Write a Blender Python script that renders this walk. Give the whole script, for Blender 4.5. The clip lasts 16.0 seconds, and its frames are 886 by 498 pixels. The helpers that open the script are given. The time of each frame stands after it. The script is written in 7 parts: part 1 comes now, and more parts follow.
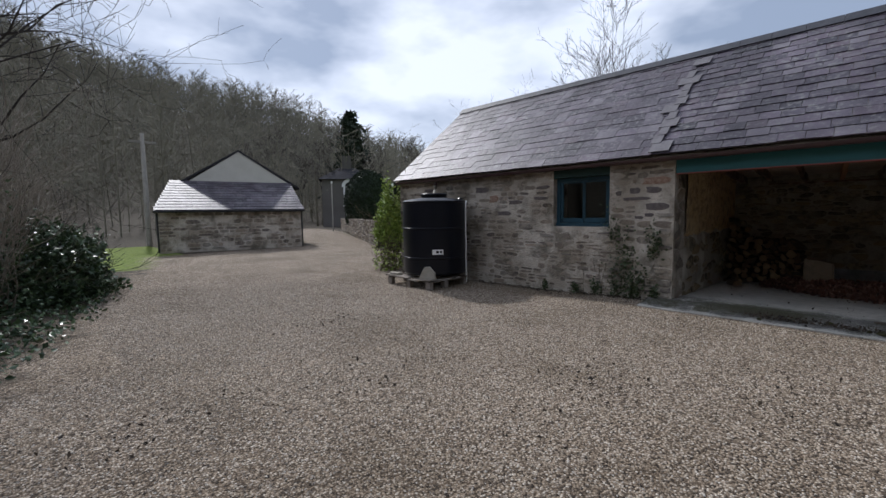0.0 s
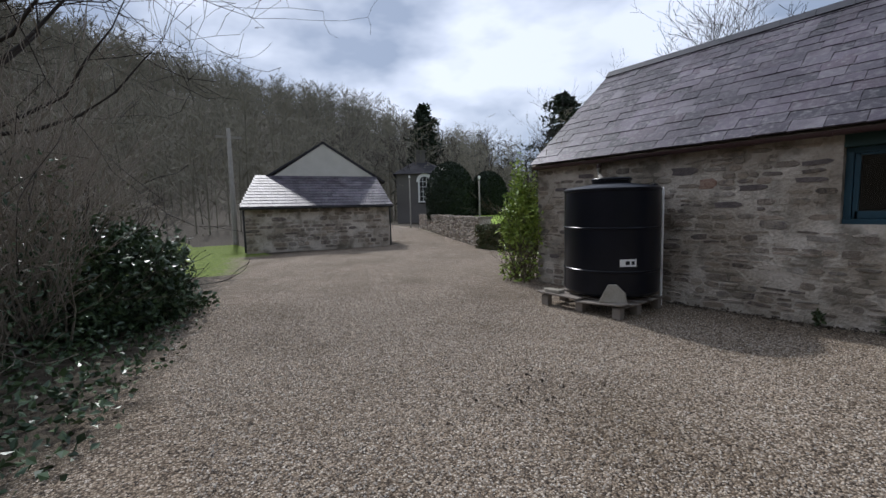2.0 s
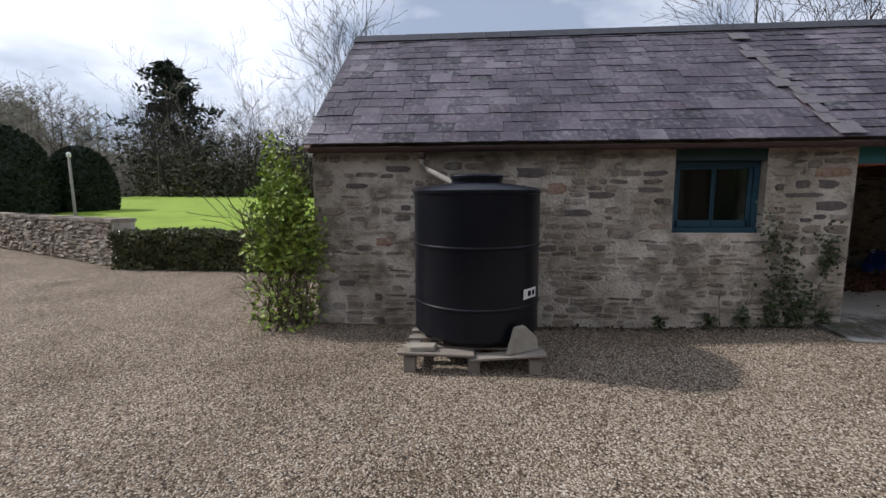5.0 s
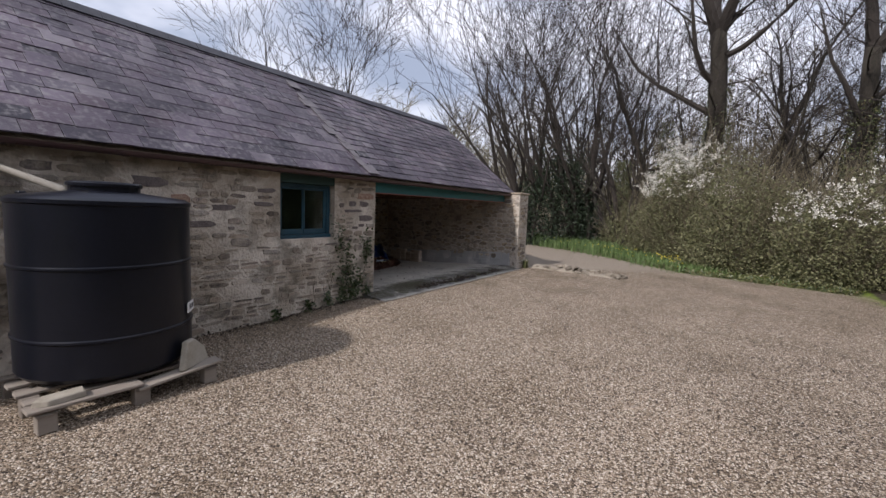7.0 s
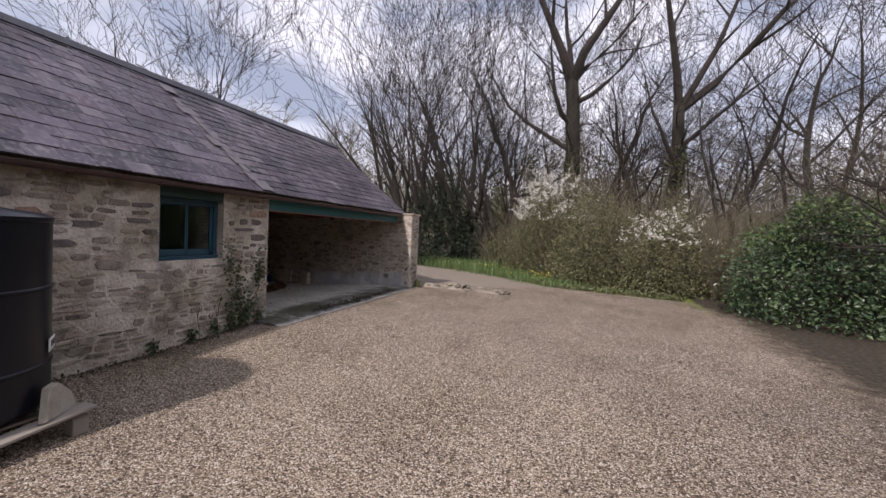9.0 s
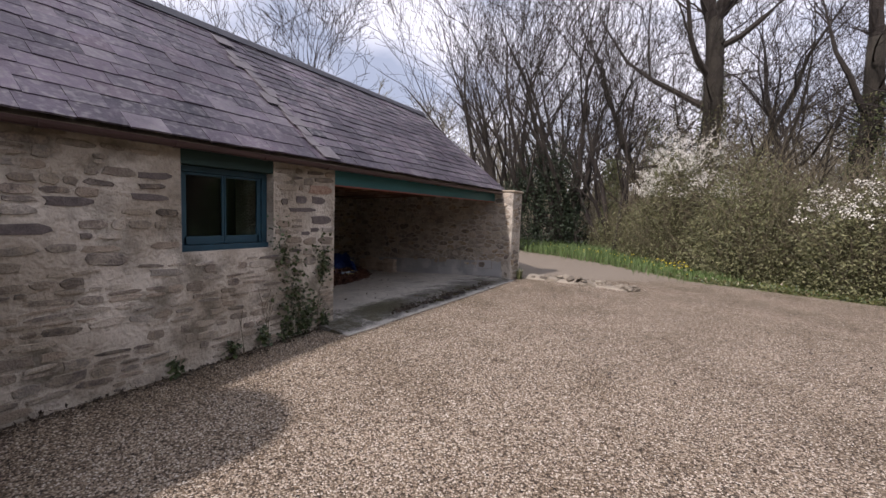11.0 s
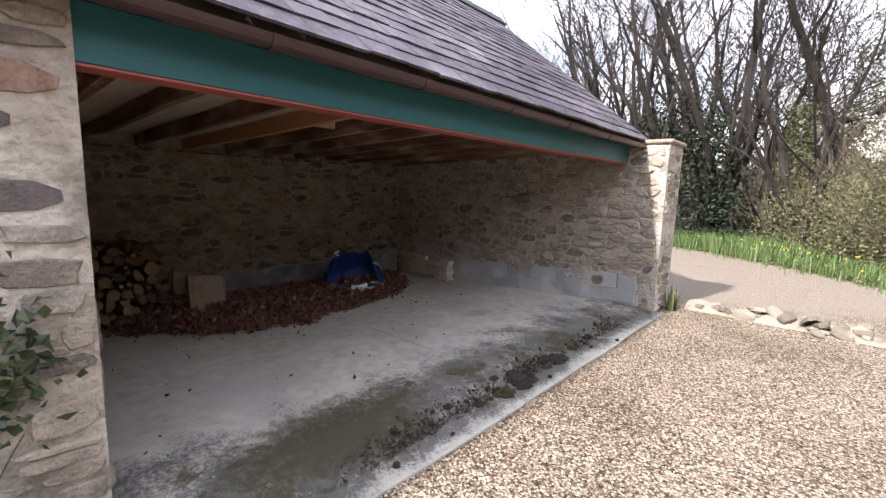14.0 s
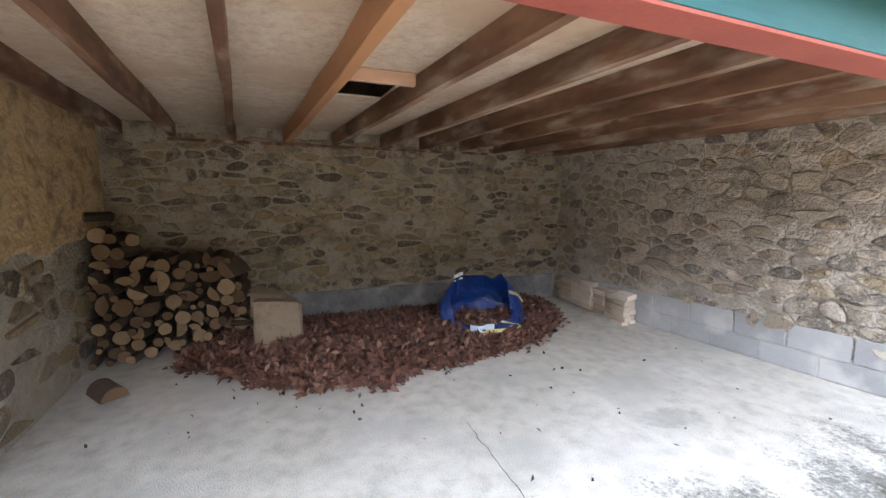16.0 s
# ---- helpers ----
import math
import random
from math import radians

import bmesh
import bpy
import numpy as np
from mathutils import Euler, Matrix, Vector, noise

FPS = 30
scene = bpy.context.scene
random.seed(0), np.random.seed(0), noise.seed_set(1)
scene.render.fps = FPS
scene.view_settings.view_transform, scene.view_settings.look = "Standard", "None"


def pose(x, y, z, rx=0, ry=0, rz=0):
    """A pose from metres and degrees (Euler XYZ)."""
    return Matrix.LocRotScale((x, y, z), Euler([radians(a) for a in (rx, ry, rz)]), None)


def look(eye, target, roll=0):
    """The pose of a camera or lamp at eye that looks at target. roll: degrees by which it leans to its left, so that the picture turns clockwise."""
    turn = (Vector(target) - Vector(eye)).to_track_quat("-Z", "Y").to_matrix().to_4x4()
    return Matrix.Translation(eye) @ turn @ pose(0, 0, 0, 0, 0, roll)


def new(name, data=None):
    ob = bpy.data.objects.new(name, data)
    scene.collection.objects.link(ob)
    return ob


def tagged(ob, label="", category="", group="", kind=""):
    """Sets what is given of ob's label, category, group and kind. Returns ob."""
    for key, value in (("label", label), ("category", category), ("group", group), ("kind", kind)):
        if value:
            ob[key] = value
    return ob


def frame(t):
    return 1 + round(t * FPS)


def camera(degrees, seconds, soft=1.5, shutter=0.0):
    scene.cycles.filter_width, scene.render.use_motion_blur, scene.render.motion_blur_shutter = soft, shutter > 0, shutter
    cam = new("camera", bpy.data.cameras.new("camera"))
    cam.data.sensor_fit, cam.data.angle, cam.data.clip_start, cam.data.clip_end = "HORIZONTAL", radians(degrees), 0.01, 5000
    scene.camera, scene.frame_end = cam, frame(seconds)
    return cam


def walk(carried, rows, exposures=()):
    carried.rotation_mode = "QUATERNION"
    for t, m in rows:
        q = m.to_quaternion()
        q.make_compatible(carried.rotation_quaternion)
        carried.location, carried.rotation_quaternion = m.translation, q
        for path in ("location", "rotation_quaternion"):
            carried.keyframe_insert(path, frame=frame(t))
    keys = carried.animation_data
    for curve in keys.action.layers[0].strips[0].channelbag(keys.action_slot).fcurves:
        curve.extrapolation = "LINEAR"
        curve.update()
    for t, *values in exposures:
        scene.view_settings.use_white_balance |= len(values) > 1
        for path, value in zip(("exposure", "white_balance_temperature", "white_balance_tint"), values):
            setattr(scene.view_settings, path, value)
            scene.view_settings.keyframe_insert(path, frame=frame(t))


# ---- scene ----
cam = camera(92.7, 16.0)
METRES, EYE, TILT, LEAN, TURN = 17.9, 1.5, 0.0, 0.0, -44.5
ROWS = [
    (0.0, 0.0, 0.0, 0.0, -0.07, -4.9, 0.83),
    (0.5, -0.0234, 0.0311, -0.0006, 4.03, -4.98, 1.05),
    (1.0, -0.0487, 0.0655, -0.0019, 6.54, -5.04, 1.22),
    (1.5, -0.0735, 0.0999, -0.001, 7.86, -5.18, 1.34),
    (2.0, -0.0967, 0.1341, 0.0004, 8.43, -5.37, 1.42),
    (2.5, -0.1173, 0.1682, 0.0002, 8.29, -5.56, 1.47),
    (3.0, -0.1409, 0.2025, 0.002, 7.06, -5.69, 1.49),
    (5.5, -0.2072, 0.3454, 0.0117, -58.31, -7.11, -0.53),
    (6.0, -0.2229, 0.3597, 0.0131, -75.6, -6.74, -1.3),
    (6.5, -0.2435, 0.3703, 0.0153, -92.15, -6.19, -1.73),
    (7.0, -0.2613, 0.3782, 0.0159, -101.54, -5.47, -2.16),
    (7.5, -0.2684, 0.3836, 0.0158, -109.71, -4.28, -2.52),
    (8.0, -0.2695, 0.3856, 0.0163, -116.33, -2.88, -2.61),
    (8.5, -0.2663, 0.3878, 0.0157, -119.2, -2.04, -2.58),
    (9.0, -0.2582, 0.4015, 0.0139, -117.86, -1.97, -2.58),
    (9.5, -0.2436, 0.3993, 0.0129, -113.79, -2.49, -2.45),
    (12.0, -0.0616, 0.3374, 0.0091, -101.46, -6.29, -1.89),
    (12.5, -0.0218, 0.3245, 0.0078, -99.15, -6.92, -1.84),
    (13.0, 0.0199, 0.312, 0.007, -97.17, -7.35, -1.75),
    (13.5, 0.059, 0.2992, 0.0064, -95.26, -7.66, -1.77),
    (14.0, 0.1024, 0.2875, 0.0067, -92.67, -8.08, -1.81),
    (14.5, 0.1402, 0.2815, 0.0065, -87.0, -8.69, -1.93),
    (15.0, 0.1749, 0.2761, 0.0073, -79.76, -9.18, -1.66),
    (15.5, 0.202, 0.2757, 0.0063, -73.18, -8.97, -1.33),
    (16.0, 0.2217, 0.2734, 0.0071, -68.02, -9.03, -1.07),
]
walk(cam, [(t, pose(0, 0, EYE, TILT, LEAN, TURN) @ pose(METRES * x, METRES * y, METRES * z, 90 + pitch, roll, yaw)) for t, x, y, z, yaw, pitch, roll in ROWS],
     exposures=[(0.0, -0.14, 5900, 12), (3.2, -0.22, 5900, 12), (5.5, 0.12, 6250, 14), (7.0, 0.2, 6330, 17), (9.5, 0.22, 6480, 22), (12.0, 0.66, 6500, 20), (12.5, 0.88, 6500, 19), (13.5, 1.25, 6470, 18), (14.5, 2.1, 6350, 17), (15.2, 2.86, 6250, 14), (16.0, 3.68, 6080, 11)])

# ---- world and sun ----
SUN_EL, SUN_AZ = radians(42.0), radians(10.0)   # azimuth from +y towards +x
world = bpy.data.worlds.new("sky")
scene.world = world
world.use_nodes = True
wn, wl = world.node_tree.nodes, world.node_tree.links
wn.clear()
w_out = wn.new("ShaderNodeOutputWorld")
w_bg = wn.new("ShaderNodeBackground")
w_sky = wn.new("ShaderNodeTexSky")
w_sky.sky_type = "NISHITA"
w_sky.sun_disc = False
w_sky.sun_elevation, w_sky.sun_rotation = SUN_EL, SUN_AZ
w_co = wn.new("ShaderNodeTexCoord")
w_map = wn.new("ShaderNodeMapping")
w_map.inputs["Scale"].default_value = (1.0, 1.0, 2.2)
w_map.inputs["Rotation"].default_value = (0.0, 0.0, radians(48.0))
w_noise = wn.new("ShaderNodeTexNoise")
w_noise.inputs["Scale"].default_value = 2.3
w_noise.inputs["Detail"].default_value = 5.0
w_noise.inputs["Roughness"].default_value = 0.5
w_ramp = wn.new("ShaderNodeValToRGB")
w_ramp.color_ramp.elements[0].position, w_ramp.color_ramp.elements[0].color = 0.40, (2.8, 3.25, 4.0, 1)
w_ramp.color_ramp.elements[1].position, w_ramp.color_ramp.elements[1].color = 0.59, (7.6, 7.8, 8.2, 1)
w_mix = wn.new("ShaderNodeMix")
w_mix.data_type = "RGBA"
w_mix.inputs[0].default_value = 0.88
wl.new(w_co.outputs["Generated"], w_map.inputs[0])
wl.new(w_map.outputs[0], w_noise.inputs["Vector"])
wl.new(w_noise.outputs["Fac"], w_ramp.inputs[0])
wl.new(w_sky.outputs[0], w_mix.inputs[6])
# the cloud deck glows more towards the hidden sun
w_dot = wn.new("ShaderNodeVectorMath")
w_dot.operation = "DOT_PRODUCT"
w_dot.inputs[1].default_value = (math.sin(SUN_AZ) * math.cos(SUN_EL), math.cos(SUN_AZ) * math.cos(SUN_EL), math.sin(SUN_EL))
w_glow = wn.new("ShaderNodeMapRange")
w_glow.inputs[1].default_value, w_glow.inputs[2].default_value = -0.6, 0.95
w_glow.inputs[3].default_value, w_glow.inputs[4].default_value = 1.06, 1.20
w_gain = wn.new("ShaderNodeVectorMath")
w_gain.operation = "SCALE"
wl.new(w_co.outputs["Generated"], w_dot.inputs[0])
wl.new(w_dot.outputs["Value"], w_glow.inputs[0])
wl.new(w_ramp.outputs[0], w_gain.inputs[0])
wl.new(w_glow.outputs[0], w_gain.inputs["Scale"])
wl.new(w_gain.outputs[0], w_mix.inputs[7])
wl.new(w_mix.outputs[2], w_bg.inputs[0])
w_bg.inputs[1].default_value = 0.125
wl.new(w_bg.outputs[0], w_out.inputs[0])
sun_data = bpy.data.lights.new("sun", "SUN")
sun_data.energy, sun_data.angle, sun_data.color = 3.3, radians(2.5), (1.0, 0.95, 0.87)
sun = new("sun", sun_data)
sun_from = Vector((math.sin(SUN_AZ) * math.cos(SUN_EL), math.cos(SUN_AZ) * math.cos(SUN_EL), math.sin(SUN_EL)))
sun.matrix_world = look(sun_from * 60, (0, 0, 0))


# ---- materials ----
def mat(name, stops, scale=6.0, rough=0.8, bump=0.3, fine=40.0, pick="", stain=None, stain_scale=1.2, metal=0.0, stretch=(1, 1, 1), spec=0.4, jitter=0.35, bump_size=0.01, cells=0.0, grime=None, grime_scale=0.9):
    """Mottled surface: colour ramp over coarse and fine noise, optional pick of colour per object or island, a stain layer and relief."""
    m = bpy.data.materials.new(name)
    m.use_nodes = True
    n, l = m.node_tree.nodes, m.node_tree.links
    b = n["Principled BSDF"]
    b.inputs["Roughness"].default_value, b.inputs["Metallic"].default_value = rough, metal
    b.inputs["Specular IOR Level"].default_value = spec
    co = n.new("ShaderNodeTexCoord")
    geo = n.new("ShaderNodeNewGeometry")
    mp = n.new("ShaderNodeMapping")
    mp.inputs["Scale"].default_value = stretch
    l.new(geo.outputs["Position"], mp.inputs[0])

    def noise_tex(sc, det=4.0):
        t = n.new("ShaderNodeTexNoise")
        t.inputs["Scale"].default_value, t.inputs["Detail"].default_value = sc, det
        l.new(mp.outputs[0], t.inputs["Vector"])
        return t.outputs["Fac"]

    def math_node(op, a, c):
        k = n.new("ShaderNodeMath")
        k.operation = op
        for i, v in enumerate((a, c)):
            if isinstance(v, (int, float)):
                k.inputs[i].default_value = v
            else:
                l.new(v, k.inputs[i])
        return k.outputs[0]

    coarse, grain = noise_tex(scale), noise_tex(fine, 3.0)
    f = math_node("ADD", math_node("MULTIPLY", coarse, 0.62), math_node("MULTIPLY", grain, 0.38))
    height = grain
    if cells:
        v = n.new("ShaderNodeTexVoronoi")
        v.inputs["Scale"].default_value = cells
        l.new(mp.outputs[0], v.inputs["Vector"])
        sep = n.new("ShaderNodeSeparateColor")
        l.new(v.outputs["Color"], sep.inputs[0])
        f = math_node("ADD", math_node("MULTIPLY", f, 0.45), math_node("MULTIPLY", sep.outputs[0], 0.55))
        height = math_node("SUBTRACT", 1.0, v.outputs["Distance"])
    if pick:
        r = n.new("ShaderNodeObjectInfo").outputs["Random"] if pick == "object" else geo.outputs["Random Per Island"]
        f = math_node("ADD", math_node("MULTIPLY", f, jitter), math_node("MULTIPLY", r, 1.0 - jitter))
    ramp = n.new("ShaderNodeValToRGB")
    e = ramp.color_ramp.elements
    lo, hi = (0.3, 0.7) if not (pick or cells) else (0.14, 0.86)
    for i, c in enumerate(stops):
        p = lo + (hi - lo) * i / max(1, len(stops) - 1)
        if i < 2:
            e[i].position, e[i].color = p, (*c, 1)
        else:
            k = e.new(p)
            k.color = (*c, 1)
    l.new(f, ramp.inputs[0])
    col = ramp.outputs[0]
    if stain:
        s = n.new("ShaderNodeValToRGB")
        s.color_ramp.elements[0].position, s.color_ramp.elements[1].position = 0.5, 0.66
        st = noise_tex(stain_scale, 6.0)
        l.new(st, s.inputs[0])
        mx = n.new("ShaderNodeMix")
        mx.data_type = "RGBA"
        l.new(math_node("MULTIPLY", s.outputs[0], 0.8), mx.inputs[0])
        l.new(col, mx.inputs[6])
        mx.inputs[7].default_value = (*stain, 1)
        col = mx.outputs[2]
    if grime:
        gr = n.new("ShaderNodeValToRGB")
        gr.color_ramp.elements[0].position, gr.color_ramp.elements[1].position = 0.4, 0.62
        gr.color_ramp.elements[0].color, gr.color_ramp.elements[1].color = (*grime, 1), (1, 1, 1, 1)
        l.new(noise_tex(grime_scale, 7.0), gr.inputs[0])
        mg = n.new("ShaderNodeMix")
        mg.data_type, mg.blend_type = "RGBA", "MULTIPLY"
        mg.inputs[0].default_value = 1.0
        l.new(col, mg.inputs[6])
        l.new(gr.outputs[0], mg.inputs[7])
        col = mg.outputs[2]
    l.new(col, b.inputs["Base Color"])
    if bump:
        bp = n.new("ShaderNodeBump")
        bp.inputs["Strength"].default_value, bp.inputs["Distance"].default_value = bump, bump_size
        l.new(height, bp.inputs["Height"])
        l.new(bp.outputs[0], b.inputs["Normal"])
    return m


STONES = [(0.10, 0.088, 0.08), (0.345, 0.293, 0.236), (0.185, 0.16, 0.143), (0.46, 0.40, 0.328), (0.253, 0.23, 0.207), (0.53, 0.47, 0.397), (0.20, 0.165, 0.138), (0.39, 0.345, 0.288), (0.14, 0.12, 0.115), (0.437, 0.368, 0.30), (0.29, 0.24, 0.195)]
M_STONE = mat("rubble_stone", STONES, 9, 0.9, 0.6, 60, "object", None, 2.6, bump_size=0.025, jitter=0.3, grime=(0.66, 0.64, 0.6), grime_scale=1.6)
M_STONE_J = mat("rubble_stone_joined", STONES, 9, 0.9, 0.6, 60, "island", None, 2.6, bump_size=0.025, jitter=0.3, grime=(0.66, 0.64, 0.6), grime_scale=1.6)
M_MORTAR = mat("lime_mortar", [(0.36, 0.325, 0.28), (0.60, 0.545, 0.473), (0.49, 0.443, 0.384)], 8, 0.95, 0.6, 26, "", (0.16, 0.145, 0.115), 2.6, bump_size=0.05, grime=(0.62, 0.59, 0.55), grime_scale=1.6)
# darker than the outer stone: some of the bay's dimness is in the colour
INNER_DIM = [(0.040, 0.034, 0.030), (0.31, 0.24, 0.14), (0.17, 0.14, 0.10), (0.39, 0.32, 0.21), (0.06, 0.05, 0.042), (0.25, 0.21, 0.15), (0.33, 0.27, 0.19), (0.085, 0.07, 0.058), (0.36, 0.305, 0.23), (0.21, 0.18, 0.135)]
M_STONE_IN = mat("inner_stone", INNER_DIM, 9, 0.9, 0.8, 70, "object", bump_size=0.03, jitter=0.42)
M_STONE_IN_J = mat("inner_stone_joined", INNER_DIM, 9, 0.9, 0.8, 70, "island", bump_size=0.03, jitter=0.42)
PALER = [(0.08, 0.07, 0.067), (0.42, 0.35, 0.26), (0.28, 0.24, 0.20), (0.54, 0.47, 0.37), (0.17, 0.153, 0.142), (0.46, 0.40, 0.32), (0.35, 0.305, 0.26), (0.57, 0.50, 0.42), (0.38, 0.30, 0.20), (0.12, 0.107, 0.103), (0.48, 0.42, 0.355)]
M_STONE_END = mat("end_wall_stone", PALER, 14, 0.9, 0.9, 60, "object", bump_size=0.03, jitter=0.42)
M_STONE_END_J = mat("end_wall_stone_joined", PALER, 14, 0.9, 0.9, 60, "island", bump_size=0.03, jitter=0.42)
M_MORTAR_END = mat("end_wall_mortar", [(0.20, 0.18, 0.15), (0.60, 0.545, 0.47), (0.36, 0.328, 0.283)], 11, 0.95, 1.0, 42, "", (0.22, 0.19, 0.15), 2.2, bump_size=0.04)
# inner mortar is darkened as well, to dim the bay
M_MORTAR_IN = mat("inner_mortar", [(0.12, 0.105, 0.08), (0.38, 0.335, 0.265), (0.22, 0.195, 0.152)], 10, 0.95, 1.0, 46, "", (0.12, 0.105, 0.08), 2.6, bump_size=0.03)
SLATES = [(0.030, 0.026, 0.038), (0.125, 0.100, 0.130), (0.060, 0.050, 0.070), (0.185, 0.165, 0.19), (0.085, 0.060, 0.080), (0.145, 0.120, 0.155), (0.048, 0.040, 0.056), (0.11, 0.095, 0.118)]
M_SLATE = mat("roof_slate", SLATES, 3, 0.55, 0.35, 50, "object", (0.21, 0.20, 0.205), 15.0, spec=0.45, jitter=0.22, grime=(0.5, 0.48, 0.52), grime_scale=1.1)
M_SLATE_J = mat("roof_slate_joined", SLATES, 3, 0.55, 0.35, 50, "island", (0.21, 0.205, 0.20), 15.0, spec=0.45, jitter=0.22, grime=(0.46, 0.44, 0.48), grime_scale=1.1)
M_FAR_SLATE = mat("far_slate", [(0.03, 0.03, 0.034), (0.05, 0.048, 0.055)], 2, 0.9, 0.2, 20, spec=0.1)
M_PALE_SLATE = mat("pale_slate", [(0.10, 0.09, 0.10), (0.18, 0.17, 0.178)], 8, 0.6, 0.3)
M_RIDGE = mat("ridge_tile", [(0.035, 0.037, 0.047), (0.065, 0.065, 0.077)], 5, 0.6, 0.3)
M_CONCRETE = mat("concrete", [(0.36, 0.34, 0.30), (0.47, 0.45, 0.41), (0.55, 0.53, 0.49)], 1.6, 0.85, 0.25, 35, "", (0.27, 0.26, 0.23), 0.8)
M_TEAL = mat("teal_paint", [(0.017, 0.095, 0.105), (0.026, 0.13, 0.14)], 3, 0.45, 0.12, 60, stretch=(1, 0.15, 1))
M_LINTEL = mat("dark_green_paint", [(0.008, 0.028, 0.024), (0.014, 0.042, 0.036)], 4, 0.55, 0.15, 60)
M_TEAL_DARK = mat("blue_green_paint", [(0.014, 0.045, 0.068), (0.024, 0.07, 0.10)], 4, 0.4, 0.1, 60)
M_RED = mat("red_oxide_paint", [(0.28, 0.07, 0.055), (0.36, 0.10, 0.075)], 4, 0.6, 0.15, 60)
M_GUTTER = mat("brown_gutter_plastic", [(0.05, 0.027, 0.027), (0.075, 0.042, 0.042)], 4, 0.35, 0.05, 60)
M_BLACK = mat("black_plastic", [(0.005, 0.006, 0.010), (0.009, 0.010, 0.016)], 2, 0.29, 0.06, 30, spec=0.26)
M_WOOD_OLD = mat("weathered_timber", [(0.13, 0.10, 0.075), (0.23, 0.185, 0.135), (0.30, 0.25, 0.19)], 5, 0.85, 0.4, 50, stretch=(0.25, 1, 1))
M_JOIST = mat("brown_joist", [(0.13, 0.06, 0.038), (0.25, 0.145, 0.09), (0.33, 0.215, 0.145)], 7, 0.75, 0.5, 45, "object", (0.47, 0.40, 0.33), 7.0, stretch=(0.3, 1, 1), jitter=0.5, grime=(0.45, 0.4, 0.38), grime_scale=5.0)
M_NEWWOOD = mat("new_pine", [(0.36, 0.18, 0.085), (0.45, 0.245, 0.12)], 4, 0.6, 0.2, 40, stretch=(0.1, 1, 1))
M_NEWWOOD_PINK = mat("pinkish_sawn_timber", [(0.40, 0.25, 0.17), (0.52, 0.35, 0.25)], 5, 0.75, 0.3, 45, stretch=(1, 0.2, 1))
M_BOARD = mat("ceiling_board", [(0.42, 0.33, 0.25), (0.55, 0.46, 0.365), (0.64, 0.56, 0.465)], 14, 0.85, 0.4, 50, "", (0.46, 0.35, 0.25), 1.5)
M_PALLET = mat("grey_pallet_wood", [(0.12, 0.10, 0.083), (0.22, 0.19, 0.16), (0.29, 0.26, 0.225)], 6, 0.9, 0.4, 50, "object", stretch=(1, 0.2, 1), jitter=0.6)
# near-black for black parts, and for unlit spaces that are coloured dark
M_DARK = mat("black_and_shade", [(0.02, 0.02, 0.02), (0.03, 0.03, 0.028)], 2, 0.9, 0)
M_LOG_BARK = mat("log_bark", [(0.035, 0.026, 0.02), (0.08, 0.058, 0.042), (0.13, 0.095, 0.07)], 6, 0.95, 0.6, 30, "object", bump_size=0.02, jitter=0.4)
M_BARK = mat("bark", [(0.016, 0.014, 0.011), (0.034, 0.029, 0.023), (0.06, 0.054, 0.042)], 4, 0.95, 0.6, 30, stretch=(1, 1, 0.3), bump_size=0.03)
M_TWIG = mat("twig", [(0.024, 0.02, 0.018), (0.05, 0.041, 0.035)], 3, 0.9, 0, 20)
M_TWIG_PALE = mat("pale_twig", [(0.09, 0.077, 0.052), (0.17, 0.145, 0.095)], 3, 0.9, 0, 20)
M_BRAMBLE = mat("grey_bramble", [(0.16, 0.135, 0.105), (0.32, 0.275, 0.22)], 3, 0.8, 0, 20)
M_LAUREL = mat("glossy_leaf", [(0.024, 0.046, 0.024), (0.055, 0.094, 0.04), (0.10, 0.15, 0.06)], 2, 0.36, 0, 12, "island", spec=0.5)
M_IVY = mat("ivy_leaf", [(0.034, 0.046, 0.022), (0.072, 0.095, 0.038), (0.14, 0.15, 0.06), (0.12, 0.085, 0.05)], 2, 0.4, 0, 12, "island")
M_IVY_DARK = mat("dark_ivy_leaf", [(0.022, 0.032, 0.016), (0.05, 0.072, 0.028), (0.085, 0.11, 0.042)], 2, 0.4, 0, 12, "island")
M_BRIGHT = mat("bright_leaf", [(0.12, 0.19, 0.03), (0.26, 0.36, 0.055), (0.40, 0.48, 0.10)], 2, 0.5, 0, 12, "island")
M_OLIVE = mat("olive_leaf", [(0.06, 0.064, 0.03), (0.12, 0.126, 0.056), (0.215, 0.21, 0.11)], 2, 0.6, 0, 12, "island")
M_BLOSSOM = mat("white_blossom", [(0.62, 0.60, 0.54), (0.78, 0.77, 0.72)], 3, 0.7, 0, 12, "island")
M_YEW = mat("yew_leaf", [(0.012, 0.022, 0.012), (0.026, 0.042, 0.018)], 3, 0.6, 0, 12, "island")
M_YEW_OLIVE = mat("dark_olive_leaf", [(0.03, 0.034, 0.018), (0.06, 0.062, 0.03), (0.10, 0.095, 0.05)], 2, 0.7, 0, 12, "island")
M_GRASS = mat("grass_blade", [(0.04, 0.08, 0.022), (0.085, 0.14, 0.04), (0.15, 0.20, 0.075)], 2, 0.6, 0, 12, "island")
M_LAWN = mat("lawn", [(0.17, 0.27, 0.02), (0.23, 0.34, 0.028), (0.29, 0.40, 0.04)], 0.7, 0.9, 0.8, 60, bump_size=0.03)
M_WOODS = mat("woodland_trees", [(0.13, 0.12, 0.09), (0.18, 0.165, 0.122), (0.235, 0.215, 0.155)], 0.1, 1.0, 0, 1.0, "island")
